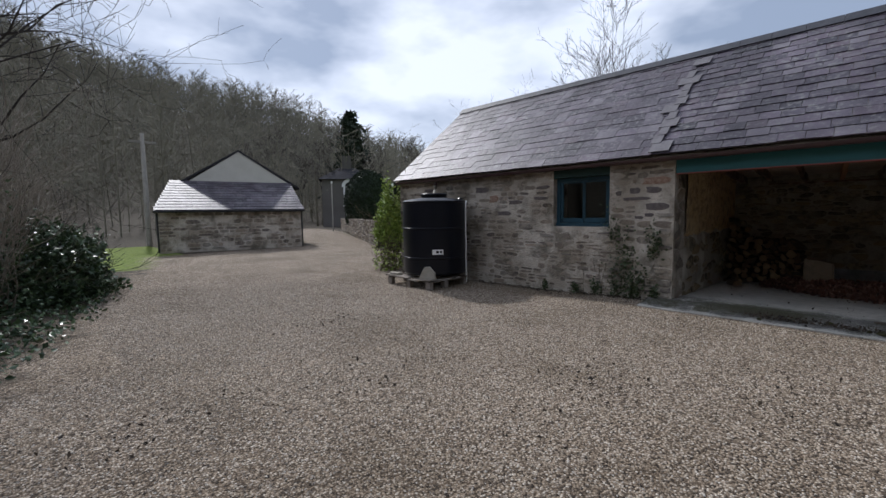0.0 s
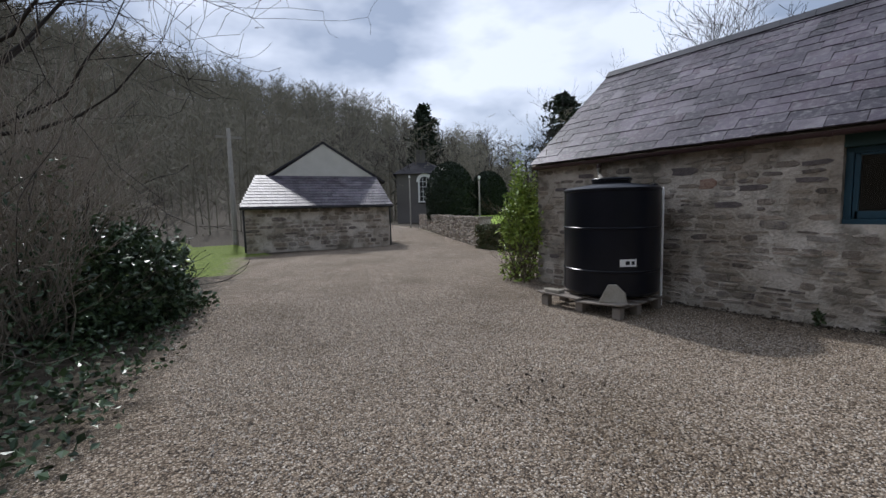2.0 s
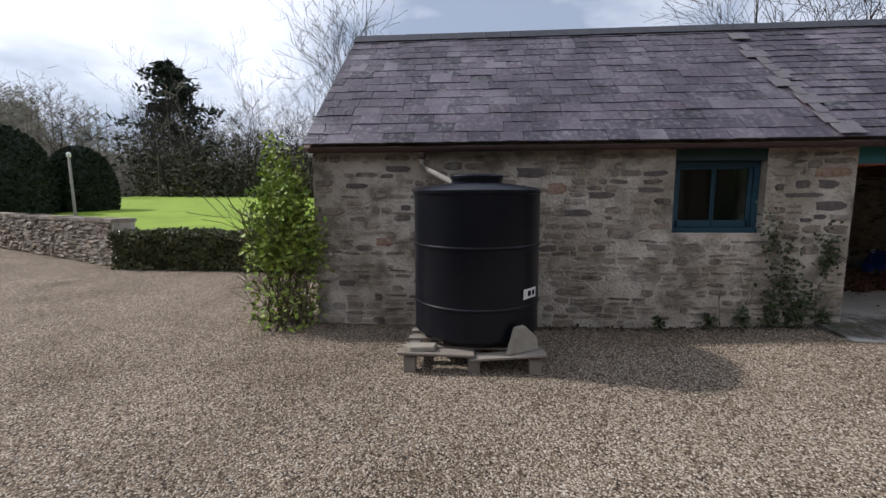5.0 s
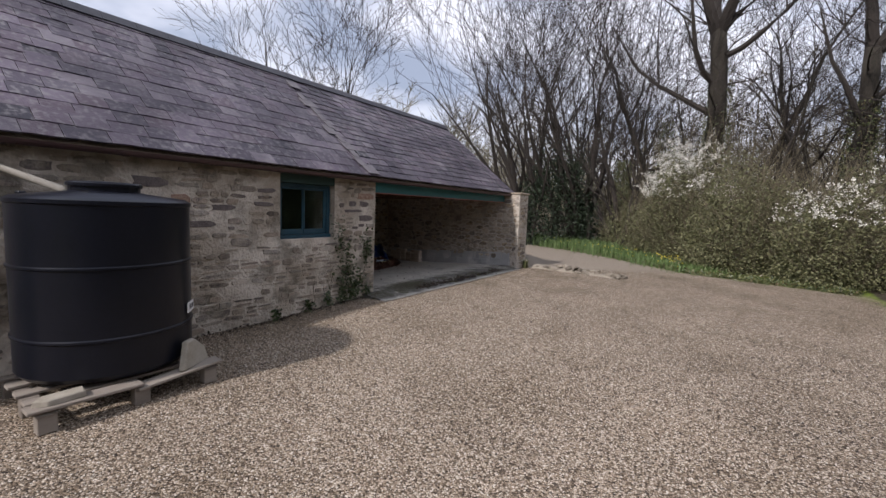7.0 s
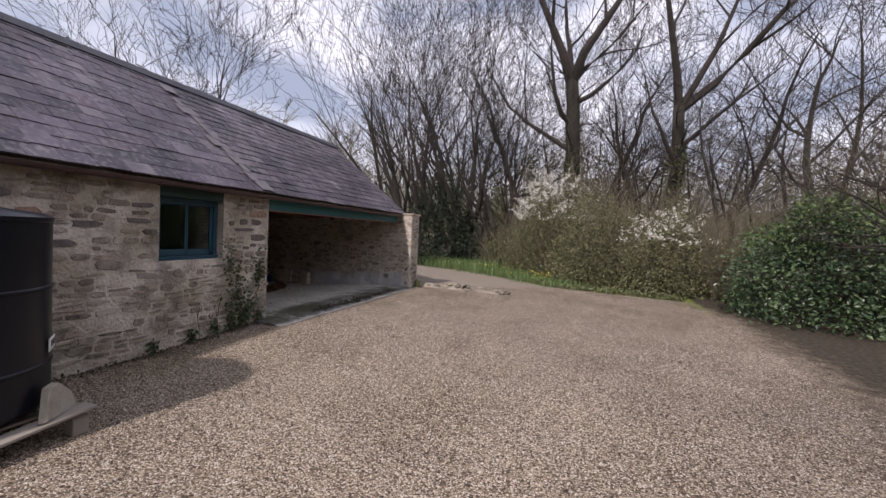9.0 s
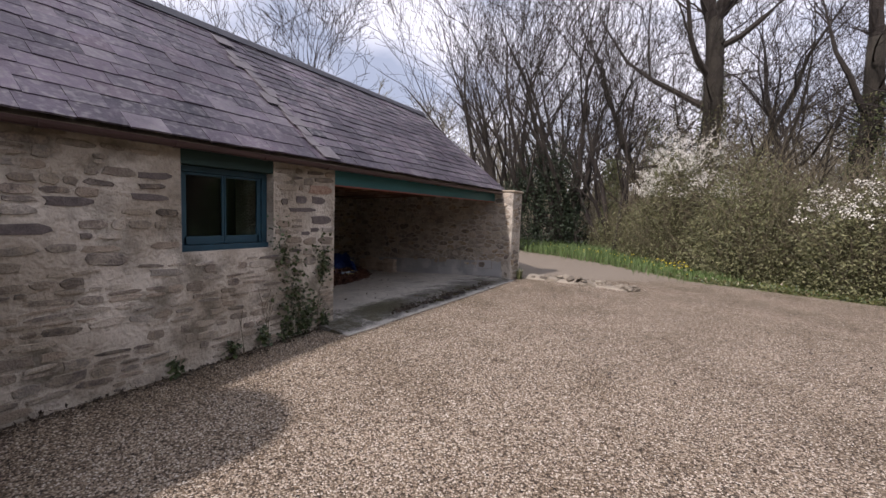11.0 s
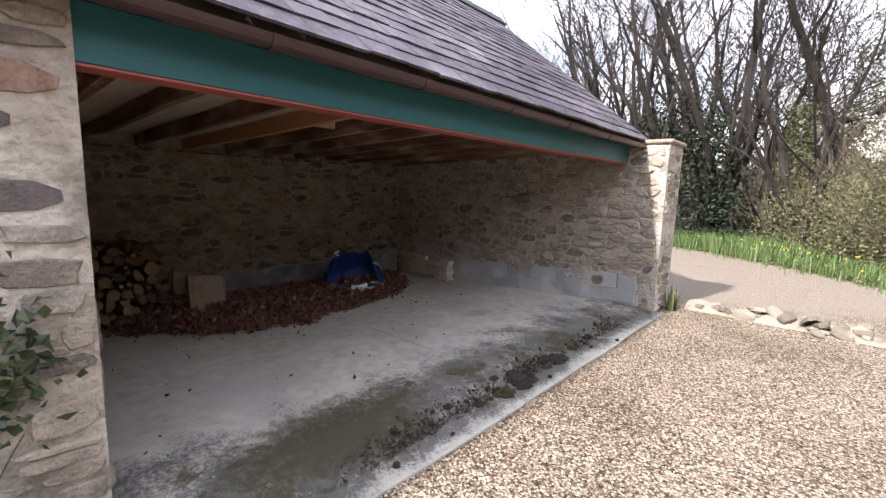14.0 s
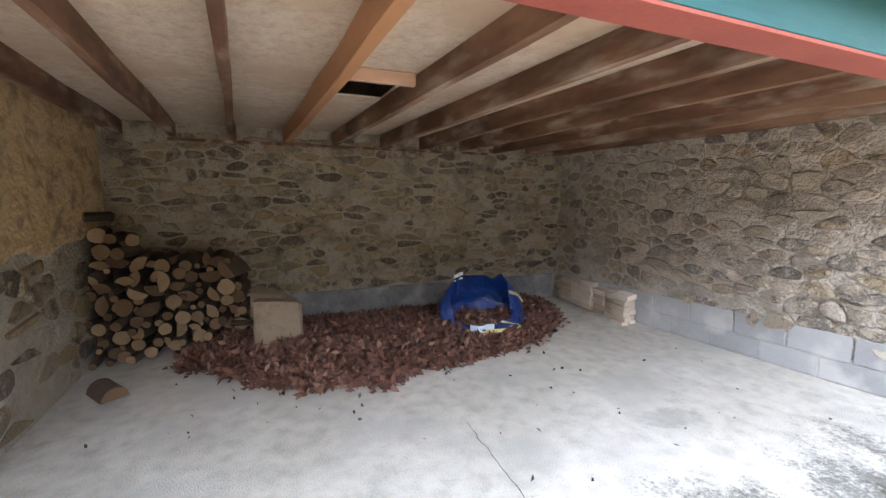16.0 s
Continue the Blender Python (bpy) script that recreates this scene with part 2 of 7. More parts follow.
M_RENDER = mat("pale_render", [(0.52, 0.50, 0.45), (0.62, 0.60, 0.55)], 2, 0.9, 0.15, 30)
M_GREYRENDER = mat("grey_render", [(0.11, 0.10, 0.09), (0.15, 0.14, 0.13)], 0.6, 0.9, 0.1, 20)
M_WHITE = mat("white_paint", [(0.72, 0.72, 0.70), (0.8, 0.8, 0.78)], 4, 0.5, 0, 20)
M_POLE = mat("grey_pole", [(0.22, 0.20, 0.17), (0.32, 0.30, 0.26)], 4, 0.8, 0.1, 20)
M_LABEL = mat("white_label", [(0.72, 0.72, 0.72), (0.8, 0.8, 0.8)], 4, 0.5, 0, 20)


def glass_material():
    m = bpy.data.materials.new("window_glass")
    m.use_nodes = True
    b = m.node_tree.nodes["Principled BSDF"]
    b.inputs["Base Color"].default_value = (0.9, 0.93, 0.92, 1)
    b.inputs["Roughness"].default_value = 0.03
    b.inputs["Transmission Weight"].default_value = 1.0
    b.inputs["IOR"].default_value = 1.45
    return m


M_GLASS = glass_material()


def ground_material():
    """Gravel, bare track, grass and leaf litter on one sheet; the sheet's own zone weights choose, noise frays the edges."""
    m = bpy.data.materials.new("ground")
    m.use_nodes = True
    n, l = m.node_tree.nodes, m.node_tree.links
    b = n["Principled BSDF"]
    b.inputs["Roughness"].default_value = 0.92
    b.inputs["Specular IOR Level"].default_value = 0.25
    geo = n.new("ShaderNodeNewGeometry")

    def tex(kind, scale, det=4.0):
        t = n.new(kind)
        t.inputs["Scale"].default_value = scale
        if kind == "ShaderNodeTexNoise":
            t.inputs["Detail"].default_value = det
        l.new(geo.outputs["Position"], t.inputs["Vector"])
        return t

    def ramp(fac, stops):
        r = n.new("ShaderNodeValToRGB")
        e = r.color_ramp.elements
        for i, (p, c) in enumerate(stops):
            k = e[i] if i < 2 else e.new(p)
            k.position, k.color = p, (*c, 1)
        l.new(fac, r.inputs[0])
        return r.outputs[0]

    def mix(fac, a, c, blend="MIX"):
        k = n.new("ShaderNodeMix")
        k.data_type = "RGBA"
        k.blend_type = blend
        if isinstance(fac, float):
            k.inputs[0].default_value = fac
        else:
            l.new(fac, k.inputs[0])
        for i, v in ((6, a), (7, c)):
            if isinstance(v, tuple):
                k.inputs[i].default_value = (*v, 1)
            else:
                l.new(v, k.inputs[i])
        return k.outputs[2]

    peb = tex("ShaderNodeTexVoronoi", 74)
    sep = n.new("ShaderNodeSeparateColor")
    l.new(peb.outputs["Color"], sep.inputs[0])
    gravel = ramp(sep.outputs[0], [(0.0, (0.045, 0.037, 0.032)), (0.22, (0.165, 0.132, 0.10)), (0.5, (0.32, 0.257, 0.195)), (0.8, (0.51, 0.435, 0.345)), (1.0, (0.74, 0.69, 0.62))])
    # gravel colour darkens towards each cell's edge: painted shade between pebbles
    gap_shade = ramp(peb.outputs["Distance"], [(0.3, (1.0, 1.0, 1.0)), (0.75, (0.36, 0.33, 0.30))])
    gravel = mix(1.0, gravel, gap_shade, "MULTIPLY")
    broad = ramp(tex("ShaderNodeTexNoise", 0.8, 8).outputs["Fac"], [(0.32, (0.70, 0.66, 0.60)), (0.5, (0.93, 0.90, 0.86)), (0.68, (1.05, 1.02, 0.98))])
    gravel = mix(1.0, gravel, broad, "MULTIPLY")
    fine = tex("ShaderNodeTexNoise", 30, 5).outputs["Fac"]
    dirt = ramp(fine, [(0.3, (0.19, 0.158, 0.123)), (0.7, (0.31, 0.265, 0.215))])
    grass = ramp(tex("ShaderNodeTexNoise", 9, 8).outputs["Fac"], [(0.3, (0.075, 0.105, 0.018)), (0.55, (0.145, 0.195, 0.028)), (0.75, (0.22, 0.28, 0.045))])
    litter = ramp(tex("ShaderNodeTexNoise", 14, 8).outputs["Fac"], [(0.3, (0.026, 0.02, 0.014)), (0.5, (0.054, 0.043, 0.03)), (0.7, (0.10, 0.084, 0.056))])
    fray = tex("ShaderNodeTexNoise", 3.5, 7).outputs["Fac"]
    col = litter
    for name, layer in (("grass", grass), ("track", dirt), ("gravel", gravel)):
        a = n.new("ShaderNodeAttribute")
        a.attribute_name = name
        s = n.new("ShaderNodeMath")
        s.operation = "ADD"
        l.new(a.outputs["Fac"], s.inputs[0])
        l.new(fray, s.inputs[1])
        c = n.new("ShaderNodeMapRange")
        c.inputs["From Min"].default_value, c.inputs["From Max"].default_value = (0.8, 1.2) if name == "gravel" else (0.9, 1.1)
        l.new(s.outputs[0], c.inputs["Value"])
        col = mix(c.outputs[0], col, layer)
    l.new(col, b.inputs["Base Color"])
    bp = n.new("ShaderNodeBump")
    bp.inputs["Strength"].default_value, bp.inputs["Distance"].default_value = 1.0, 0.012
    bp.invert = True
    l.new(peb.outputs["Distance"], bp.inputs["Height"])
    l.new(bp.outputs[0], b.inputs["Normal"])
    return m


M_GROUND = ground_material()


# ---- mesh helpers ----
def mesh_of(name, verts, faces, material, smooth=False):
    me = bpy.data.meshes.new(name)
    me.from_pydata([tuple(v) for v in verts], [], [tuple(f) for f in faces])
    me.materials.append(material)
    if smooth:
        me.shade_smooth()
    me.update()
    return me


def from_bm(name, bm, material, smooth=False):
    me = bpy.data.meshes.new(name)
    bmesh.ops.recalc_face_normals(bm, faces=bm.faces)
    bm.to_mesh(me)
    bm.free()
    me.materials.append(material)
    if smooth:
        me.shade_smooth()
    return me


def thing(name, loc, label, category, group="", kind=""):
    ob = new(name)
    ob.location = loc
    ob.empty_display_size = 0.2
    return tagged(ob, label, category, group, kind)


def part(name, data, material, parent, label="", at=(0, 0, 0), smooth=False):
    """One mesh object under a thing or a part; data is a bmesh or a finished mesh."""
    me = from_bm(name, data, material, smooth) if isinstance(data, bmesh.types.BMesh) else data
    ob = new(name, me)
    ob.parent = parent
    ob.location = at
    if label:
        ob["label"] = label
    return ob


def solo(name, data, material, label, category, kind="", at=(0, 0, 0), smooth=False, group=""):
    """A top-level thing or piece of the setting that is one mesh."""
    me = from_bm(name, data, material, smooth) if isinstance(data, bmesh.types.BMesh) else data
    ob = new(name, me)
    ob.location = at
    return tagged(ob, label, category, group, kind)


def box(bm, lo, hi, bevel=0.0, turn=None):
    """A box between two corners, its edges rounded by bevel, turned about its middle."""
    lo, hi = Vector(lo), Vector(hi)
    m = Matrix.Translation((lo + hi) / 2) @ (turn or Matrix()) @ Matrix.Diagonal((*(hi - lo), 1))
    made = bmesh.ops.create_cube(bm, size=1, matrix=m)
    if bevel:
        edges = {e for v in made["verts"] for e in v.link_edges}
        bmesh.ops.bevel(bm, geom=list(edges), offset=bevel, segments=1, affect="EDGES")
    return bm


def boxes(*pairs, bevel=0.0):
    bm = bmesh.new()
    for lo, hi in pairs:
        box(bm, lo, hi, bevel)
    return bm


def tube(path, sides=6):
    """Verts and faces of a tapered tube along (point, radius) pairs."""
    vs, fs = [], []
    k = len(path)
    for i, (p, r) in enumerate(path):
        d = (path[min(i + 1, k - 1)][0] - path[max(i - 1, 0)][0]).normalized()
        a = d.orthogonal().normalized()
        c = d.cross(a)
        for j in range(sides):
            w = math.tau * j / sides
            vs.append(p + (a * math.cos(w) + c * math.sin(w)) * r)
    for i in range(k - 1):
        for j in range(sides):
            q = (j + 1) % sides
            fs.append((i * sides + j, i * sides + q, (i + 1) * sides + q, (i + 1) * sides + j))
    fs.append(tuple(range((k - 1) * sides, k * sides)))
    return vs, fs


class Pile:
    """Collects verts and faces of many small pieces for one mesh."""

    def __init__(self):
        self.v, self.f = [], []

    def add(self, vs, fs):
        o = len(self.v)
        self.v.extend(vs)
        self.f.extend(tuple(i + o for i in f) for f in fs)

    def mesh(self, name, material, smooth=False):
        return mesh_of(name, self.v, self.f, material, smooth)


def leaf(pile, p, size, rnd, up=0.3, long=1.5):
    """One pointed leaf, folded along its midrib."""
    d = Vector((rnd.gauss(0, 1), rnd.gauss(0, 1), rnd.gauss(up, 0.7))).normalized()
    s = d.cross(Vector((rnd.gauss(0, 1), rnd.gauss(0, 1), rnd.gauss(0, 1)))).normalized()
    nn = d.cross(s) * size * 0.15
    a, b = p, p + d * size * long
    mid = (a + b) / 2
    pile.add([a, mid + s * size * 0.42 + nn, b, mid - s * size * 0.42 + nn], [(0, 1, 2), (0, 2, 3)])


def on_lump(rnd, radii, fill=0.35):
    """A random point near the lumpy surface of a bush, z from the ground up."""
    while True:
        d = Vector((rnd.gauss(0, 1), rnd.gauss(0, 1), abs(rnd.gauss(0, 1)))).normalized()
        lump = 1 + 0.28 * noise.noise(d * 2.1 + Vector(radii)) + 0.12 * noise.noise(d * 5.3)
        k = 1 - fill * rnd.random() ** 2
        p = Vector((d.x * radii[0], d.y * radii[1], d.z * radii[2])) * lump * k
        if p.z > -0.05:
            return p


def limb(pile, p, d, length, r, depth, rnd, thin, droop=0.0, spread=0.55, wave=0.21, sides=5):
    """A branch that wanders, forks and thins to twigs."""
    steps = 5 if depth > 1 else 3
    path, q = [(p.copy(), r)], p.copy()
    d = d.normalized()
    for i in range(steps):
        d = (d + Vector((rnd.gauss(0, wave), rnd.gauss(0, wave), rnd.gauss(0.05 - droop, wave)))).normalized()
        q = q + d * length / steps
        path.append((q.copy(), max(thin, r * (1 - 0.82 * (i + 1) / steps))))
        if depth > 0 and i >= 1:
            for _ in range(1 if depth > 1 else 2):
                if rnd.random() < 0.85:
                    side = Vector((rnd.gauss(0, 1), rnd.gauss(0, 1), rnd.gauss(0.2, 0.6))).normalized()
                    nd = (d * (1 - spread) + side * spread).normalized()
                    limb(pile, q, nd, length * rnd.uniform(0.45, 0.72), path[-1][1] * 0.56, depth - 1, rnd, thin, droop, spread, wave, max(3, sides - 1))
    pile.add(*tube(path, sides))
    return q


def bare_tree_parts(seed, height, radius, depth=4, thin=0.012, lean=(0, 0), spread=0.5, first=0.3, forks=8):
    """Meshes of a leafless tree: trunk and crown of branches."""
    rnd = random.Random(seed)
    trunk, crown = Pile(), Pile()
    path, q, d = [(Vector((0, 0, -0.3)), radius * 1.35), (Vector((0, 0, 0.15)), radius * 1.08)], Vector((0, 0, 0.15)), Vector((lean[0], lean[1], 1)).normalized()
    steps = 9
    for i in range(steps):
        d = (d + Vector((rnd.gauss(0, 0.11), rnd.gauss(0, 0.11), 0.06))).normalized()
        q = q + d * height * 0.8 / steps
        path.append((q.copy(), radius * (1 - 0.88 * (i + 1) / steps)))
    trunk.add(*tube(path, 8))
    for i in range(forks):
        h = first + (1 - first) * (i + rnd.random()) / forks
        k = h * steps
        j = min(int(k) + 1, steps)
        p, r = path[j + 1]
        a = rnd.uniform(0, math.tau)
        rise = rnd.uniform(0.35, 1.0) + 0.5 * h
        limb(crown, p, Vector((math.cos(a), math.sin(a), rise)), height * rnd.uniform(0.26, 0.42) * (1.25 - 0.55 * h), max(r * 0.55, thin * 2), depth - 1, rnd, thin, 0.0, spread)
    return trunk.mesh("trunk", M_BARK, True), crown.mesh("crown", M_TWIG)


def many_stemmed(seed, stems, height, radius, fan, lean=(0, 0), depth=4, thin=0.008, rise=0.0):
    """Meshes of a bare tree that divides low into upright stems which fan out; lean pulls the fan to one side."""
    rnd = random.Random(seed)
    trunk, crown = Pile(), Pile()
    foot = max(0.25, rise)
    trunk.add(*tube([(Vector((0, 0, -0.3)), radius * 1.7), (Vector((0, 0, foot * 0.5)), radius * 1.35), (Vector((0.03, 0, foot)), radius * 1.25)], 9))
    for i in range(stems):
        a = math.tau * (i + rnd.random()) / stems
        out = fan * rnd.uniform(0.15, 1.0)
        d = Vector((math.cos(a) * out + lean[0] * rnd.uniform(0.2, 1.2), math.sin(a) * out + lean[1] * rnd.uniform(0.2, 1.2), 1.0))
        start = Vector((math.cos(a) * radius * 0.6, math.sin(a) * radius * 0.6, foot * rnd.uniform(0.75, 0.98)))
        limb(crown, start, d, height * rnd.uniform(0.7, 1.0), radius * rnd.uniform(0.5, 0.8), depth, rnd, thin, -0.03, 0.44, 0.15, 6)
    return trunk.mesh("trunk", M_BARK, True), crown.mesh("crown", M_TWIG)


def forked_oak(seed, fork, radius, stems, side=()):
    """Meshes of a big bare tree: a stout trunk up to its fork, then heavy stems; side gives low limbs as (height, direction, length)."""
    rnd = random.Random(seed)
    trunk, crown = Pile(), Pile()
    path, q = [(Vector((0, 0, -0.3)), radius * 1.5), (Vector((0, 0, 0.3)), radius * 1.15)], Vector((0, 0, 0.3))
    for i in range(8):
        q = q + Vector((rnd.gauss(0, 0.09), rnd.gauss(0, 0.09), fork / 8))
        path.append((q.copy(), radius * (1.08 - 0.35 * (i + 1) / 8)))
    trunk.add(*tube(path, 10))
    for d, length, r in stems:
        limb(crown, q - Vector((0, 0, 0.25)), Vector(d), length, r, 5, rnd, 0.01, -0.02, 0.45, 0.13, 7)
    for h, d, length in side:
        limb(crown, path[min(9, 1 + int(8 * h / fork))][0], Vector(d), length, radius * 0.36, 4, rnd, 0.01, -0.02, 0.42, 0.12, 6)
    for _ in range(14):
        k = rnd.randrange(4, 10)
        a = rnd.uniform(0, math.tau)
        limb(crown, path[k][0], Vector((math.cos(a), math.sin(a), 0.6)), rnd.uniform(1.2, 3.0), 0.05, 3, rnd, 0.008, 0, 0.45, 0.16, 4)
    return trunk.mesh("trunk", M_BARK, True), crown.mesh("crown", M_TWIG)


def slab_material():
    """Pale concrete with black algae and moss along its weathered outer strip."""
    m = mat("bay_concrete", [(0.38, 0.36, 0.32), (0.54, 0.517, 0.465), (0.64, 0.615, 0.56)], 9.0, 0.8, 0.7, 120, "", (0.45, 0.438, 0.405), 1.3, stretch=(1, 1, 1), grime=(0.88, 0.875, 0.86), grime_scale=1.1)
    n, l = m.node_tree.nodes, m.node_tree.links
    b = n["Principled BSDF"]
    base = b.inputs["Base Color"].links[0].from_socket
    geo = n.new("ShaderNodeNewGeometry")
    sep = n.new("ShaderNodeSeparateXYZ")
    l.new(geo.outputs["Position"], sep.inputs[0])

    def tex(sc, det, rough=0.6):
        t = n.new("ShaderNodeTexNoise")
        t.inputs["Scale"].default_value, t.inputs["Detail"].default_value, t.inputs["Roughness"].default_value = sc, det, rough
        l.new(geo.outputs["Position"], t.inputs["Vector"])
        return t.outputs["Fac"]

    def calc(op, a, c):
        k = n.new("ShaderNodeMath")
        k.operation = op
        for i, v in enumerate((a, c)):
            if isinstance(v, (int, float)):
                k.inputs[i].default_value = v
            else:
                l.new(v, k.inputs[i])
        return k.outputs[0]

    def span(v, a, c, lo=0.0, hi=1.0):
        k = n.new("ShaderNodeMapRange")
        for i, val in enumerate((a, c, lo, hi)):
            k.inputs[i + 1].default_value = val
        l.new(v, k.inputs[0])
        return k.outputs[0]

    strip = calc("MULTIPLY", span(sep.outputs[0], 6.43, 6.56, 0.45, 1.0), span(sep.outputs[0], 8.1, 7.0))
    algae = span(calc("ADD", calc("MULTIPLY", strip, 0.30), calc("ADD", calc("MULTIPLY", tex(34, 8, 0.85), 0.62), calc("MULTIPLY", tex(2.1, 6, 0.7), 0.6))), 0.77, 0.88)
    moss = span(calc("ADD", calc("MULTIPLY", strip, 0.25), tex(2.9, 10, 0.78)), 0.755, 0.80)
    # a mossy damp patch of its own shape near the jamb, and a dark one round the drain
    for cx, cy, rx, ry, tint, deep in ((7.02, 1.0, 0.42, 0.8, "moss", 1.0), (7.05, -0.3, 0.28, 0.75, "algae", 0.85), (8.12, -1.8, 0.16, 0.26, "algae", 0.3)):
        dx = calc("DIVIDE", calc("SUBTRACT", sep.outputs[0], cx), rx)
        dy = calc("DIVIDE", calc("SUBTRACT", sep.outputs[1], cy), ry)
        d2 = calc("ADD", calc("MULTIPLY", dx, dx), calc("MULTIPLY", dy, dy))
        patch = calc("MULTIPLY", span(calc("ADD", d2, calc("MULTIPLY", tex(9, 10, 0.8), 3.2)), 2.6, 1.9), deep)
        if tint == "moss":
            moss = calc("MAXIMUM", moss, patch)
        else:
            algae = calc("MAXIMUM", algae, patch)
    col = base
    for fac, c in ((algae, (0.035, 0.034, 0.033)), (moss, (0.045, 0.042, 0.014))):
        k = n.new("ShaderNodeMix")
        k.data_type = "RGBA"
        l.new(calc("MULTIPLY", fac, 0.78), k.inputs[0])
        l.new(col, k.inputs[6])
        k.inputs[7].default_value = (*c, 1)
        col = k.outputs[2]
    l.new(col, b.inputs["Base Color"])
    return m


M_SLAB = slab_material()
M_CLAY = mat("clay_plaster", [(0.40, 0.28, 0.14), (0.52, 0.38, 0.21), (0.46, 0.35, 0.21)], 5, 0.95, 0.9, 25, "", (0.24, 0.18, 0.11), 7.0, bump_size=0.03)
M_WHITEWASH = mat("old_whitewash", [(0.24, 0.21, 0.17), (0.36, 0.32, 0.26), (0.30, 0.26, 0.20)], 4, 0.95, 0.9, 30, "", (0.58, 0.55, 0.48), 2.2, bump_size=0.04)


# ---- ground ----
def smooth01(a, b, x):
    t = min(1.0, max(0.0, (x - a) / (b - a)))
    return t * t * (3 - 2 * t)


def hill(x, y):
    """Height of the land: a level yard, a wooded hillside from west to north, a low rise elsewhere."""
    r = math.hypot(x - 3, y - 5)
    az = math.degrees(math.atan2(x - 3, y - 5))
    tall = 41 * (1 - smooth01(-10, 60, az)) + 13 if az > -100 else 74 - 60 * smooth01(-100, -150, az)
    if az < -100:
        tall = 14 + 60 * smooth01(-160, -100, az)
    start = 30 + 22 * smooth01(5, 35, az) + (10 if az > 60 else 0)
    lump = noise.noise(Vector((x * 0.02, y * 0.02, 3.1))) * 0.18 + 1
    return tall * lump * smooth01(start, 190, r) ** 1.15


def inside(poly, x, y):
    c, j = False, len(poly) - 1
    for i in range(len(poly)):
        (xi, yi), (xj, yj) = poly[i], poly[j]
        if (yi > y) != (yj > y) and x < (xj - xi) * (y - yi) / (yj - yi) + xi:
            c = not c
        j = i
    return c


def edge_distance(poly, x, y):
    best = 1e9
    for (ax, ay), (bx, by) in zip(poly, poly[1:] + poly[:1]):
        t = max(0, min(1, ((x - ax) * (bx - ax) + (y - ay) * (by - ay)) / ((bx - ax) ** 2 + (by - ay) ** 2)))
        best = min(best, math.hypot(x - ax - t * (bx - ax), y - ay - t * (by - ay)))
    return best if inside(poly, x, y) else -best


YARD = [(-1.5, -6.2), (-2.1, -3.6), (-2.0, -2.7), (-1.8, 2.3), (-0.7, 5.0), (0.1, 6.8), (1.3, 11.4), (2.4, 15.0), (3.2, 19.0), (10.3, 19.4), (11.5, 26), (18.0, 42), (22.5, 42), (19.6, 32.6), (12.0, 15.6), (12.6, 8.6), (7.2, 8.8), (7.2, -4.3), (5.2, -4.9), (3.0, -7.2), (0.9, -6.8)]
TRACK = [(-1.4, -6.2), (0.9, -6.9), (2.6, -7.5), (4.0, -8.9), (6.5, -11.3), (9.3, -13.2), (13, -17), (20, -23), (22, -16), (12, -9.5), (8.0, -4.4), (6.0, -4.0), (-1.0, -3.0)]
SLAB_X = 6.42


def ground_z(x, y):
    z = hill(x, y) + 0.012 * noise.noise(Vector((x * 0.7, y * 0.7, 0)))
    rise = smooth01(4.6, 2.3, y) * smooth01(2.5, 6.2, x) * smooth01(-14, -6, y)
    z += 0.07 * rise
    if 7.1 < x < 12.0 and -4.2 < y < 8.6 or (x > SLAB_X + 0.1 and -3.6 < y < 2.2 and x < 12):
        z = -0.25
    if x < 2.5:
        d = -edge_distance(YARD, x, y)
        if d > 0 and y > 3:
            z += 0.25 * smooth01(0.2, 3.0, d)
    return z


def axis(lo, hi, fine_lo, fine_hi, step):
    out = list(np.arange(fine_lo, fine_hi + 1e-6, step))
    s, v = step, fine_hi
    while v < hi:
        s *= 1.22
        v += s
        out.append(v)
    s, v = step, fine_lo
    while v > lo:
        s *= 1.22
        v -= s
        out.insert(0, v)
    return out


def build_ground():
    xs, ys = axis(-900, 900, -6.0, 14.0, 0.25), axis(-900, 900, -14.0, 24.0, 0.25)
    verts = [(x, y, ground_z(x, y)) for y in ys for x in xs]
    w = len(xs)
    faces = [(j * w + i, j * w + i + 1, (j + 1) * w + i + 1, (j + 1) * w + i) for j in range(len(ys) - 1) for i in range(w - 1)]
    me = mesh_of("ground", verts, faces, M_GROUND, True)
    zones = {"gravel": [], "track": [], "grass": []}
    for x, y, z in verts:
        near = abs(x) < 60 and abs(y) < 70
        g = edge_distance(YARD, x, y) if near else -9
        t = edge_distance(TRACK, x, y) if near else -9
        zones["gravel"].append(min(1, max(0, 0.5 + g * 0.55)))
        zones["track"].append(min(1, max(0, 0.5 + t * 0.6)))
        lawn = 1.0 if (x < 4.5 and 14.5 < y < 26 and x > 0.2) or (11 < x < 40 and 8 < y < 30) else 0.0
        south = 0.62 if -17 < y < -4 and x > -2 else (0.2 if abs(x) < 60 else 0.0)
        zones["grass"].append(max(lawn, south))
    for key, vals in zones.items():
        a = me.attributes.new(key, "FLOAT", "POINT")
        a.data.foreach_set("value", vals)
    solo("ground", me, M_GROUND, "gravel yard of fawn pebbles with bare earth track and grassy edges", "ground", "structure")


build_ground()


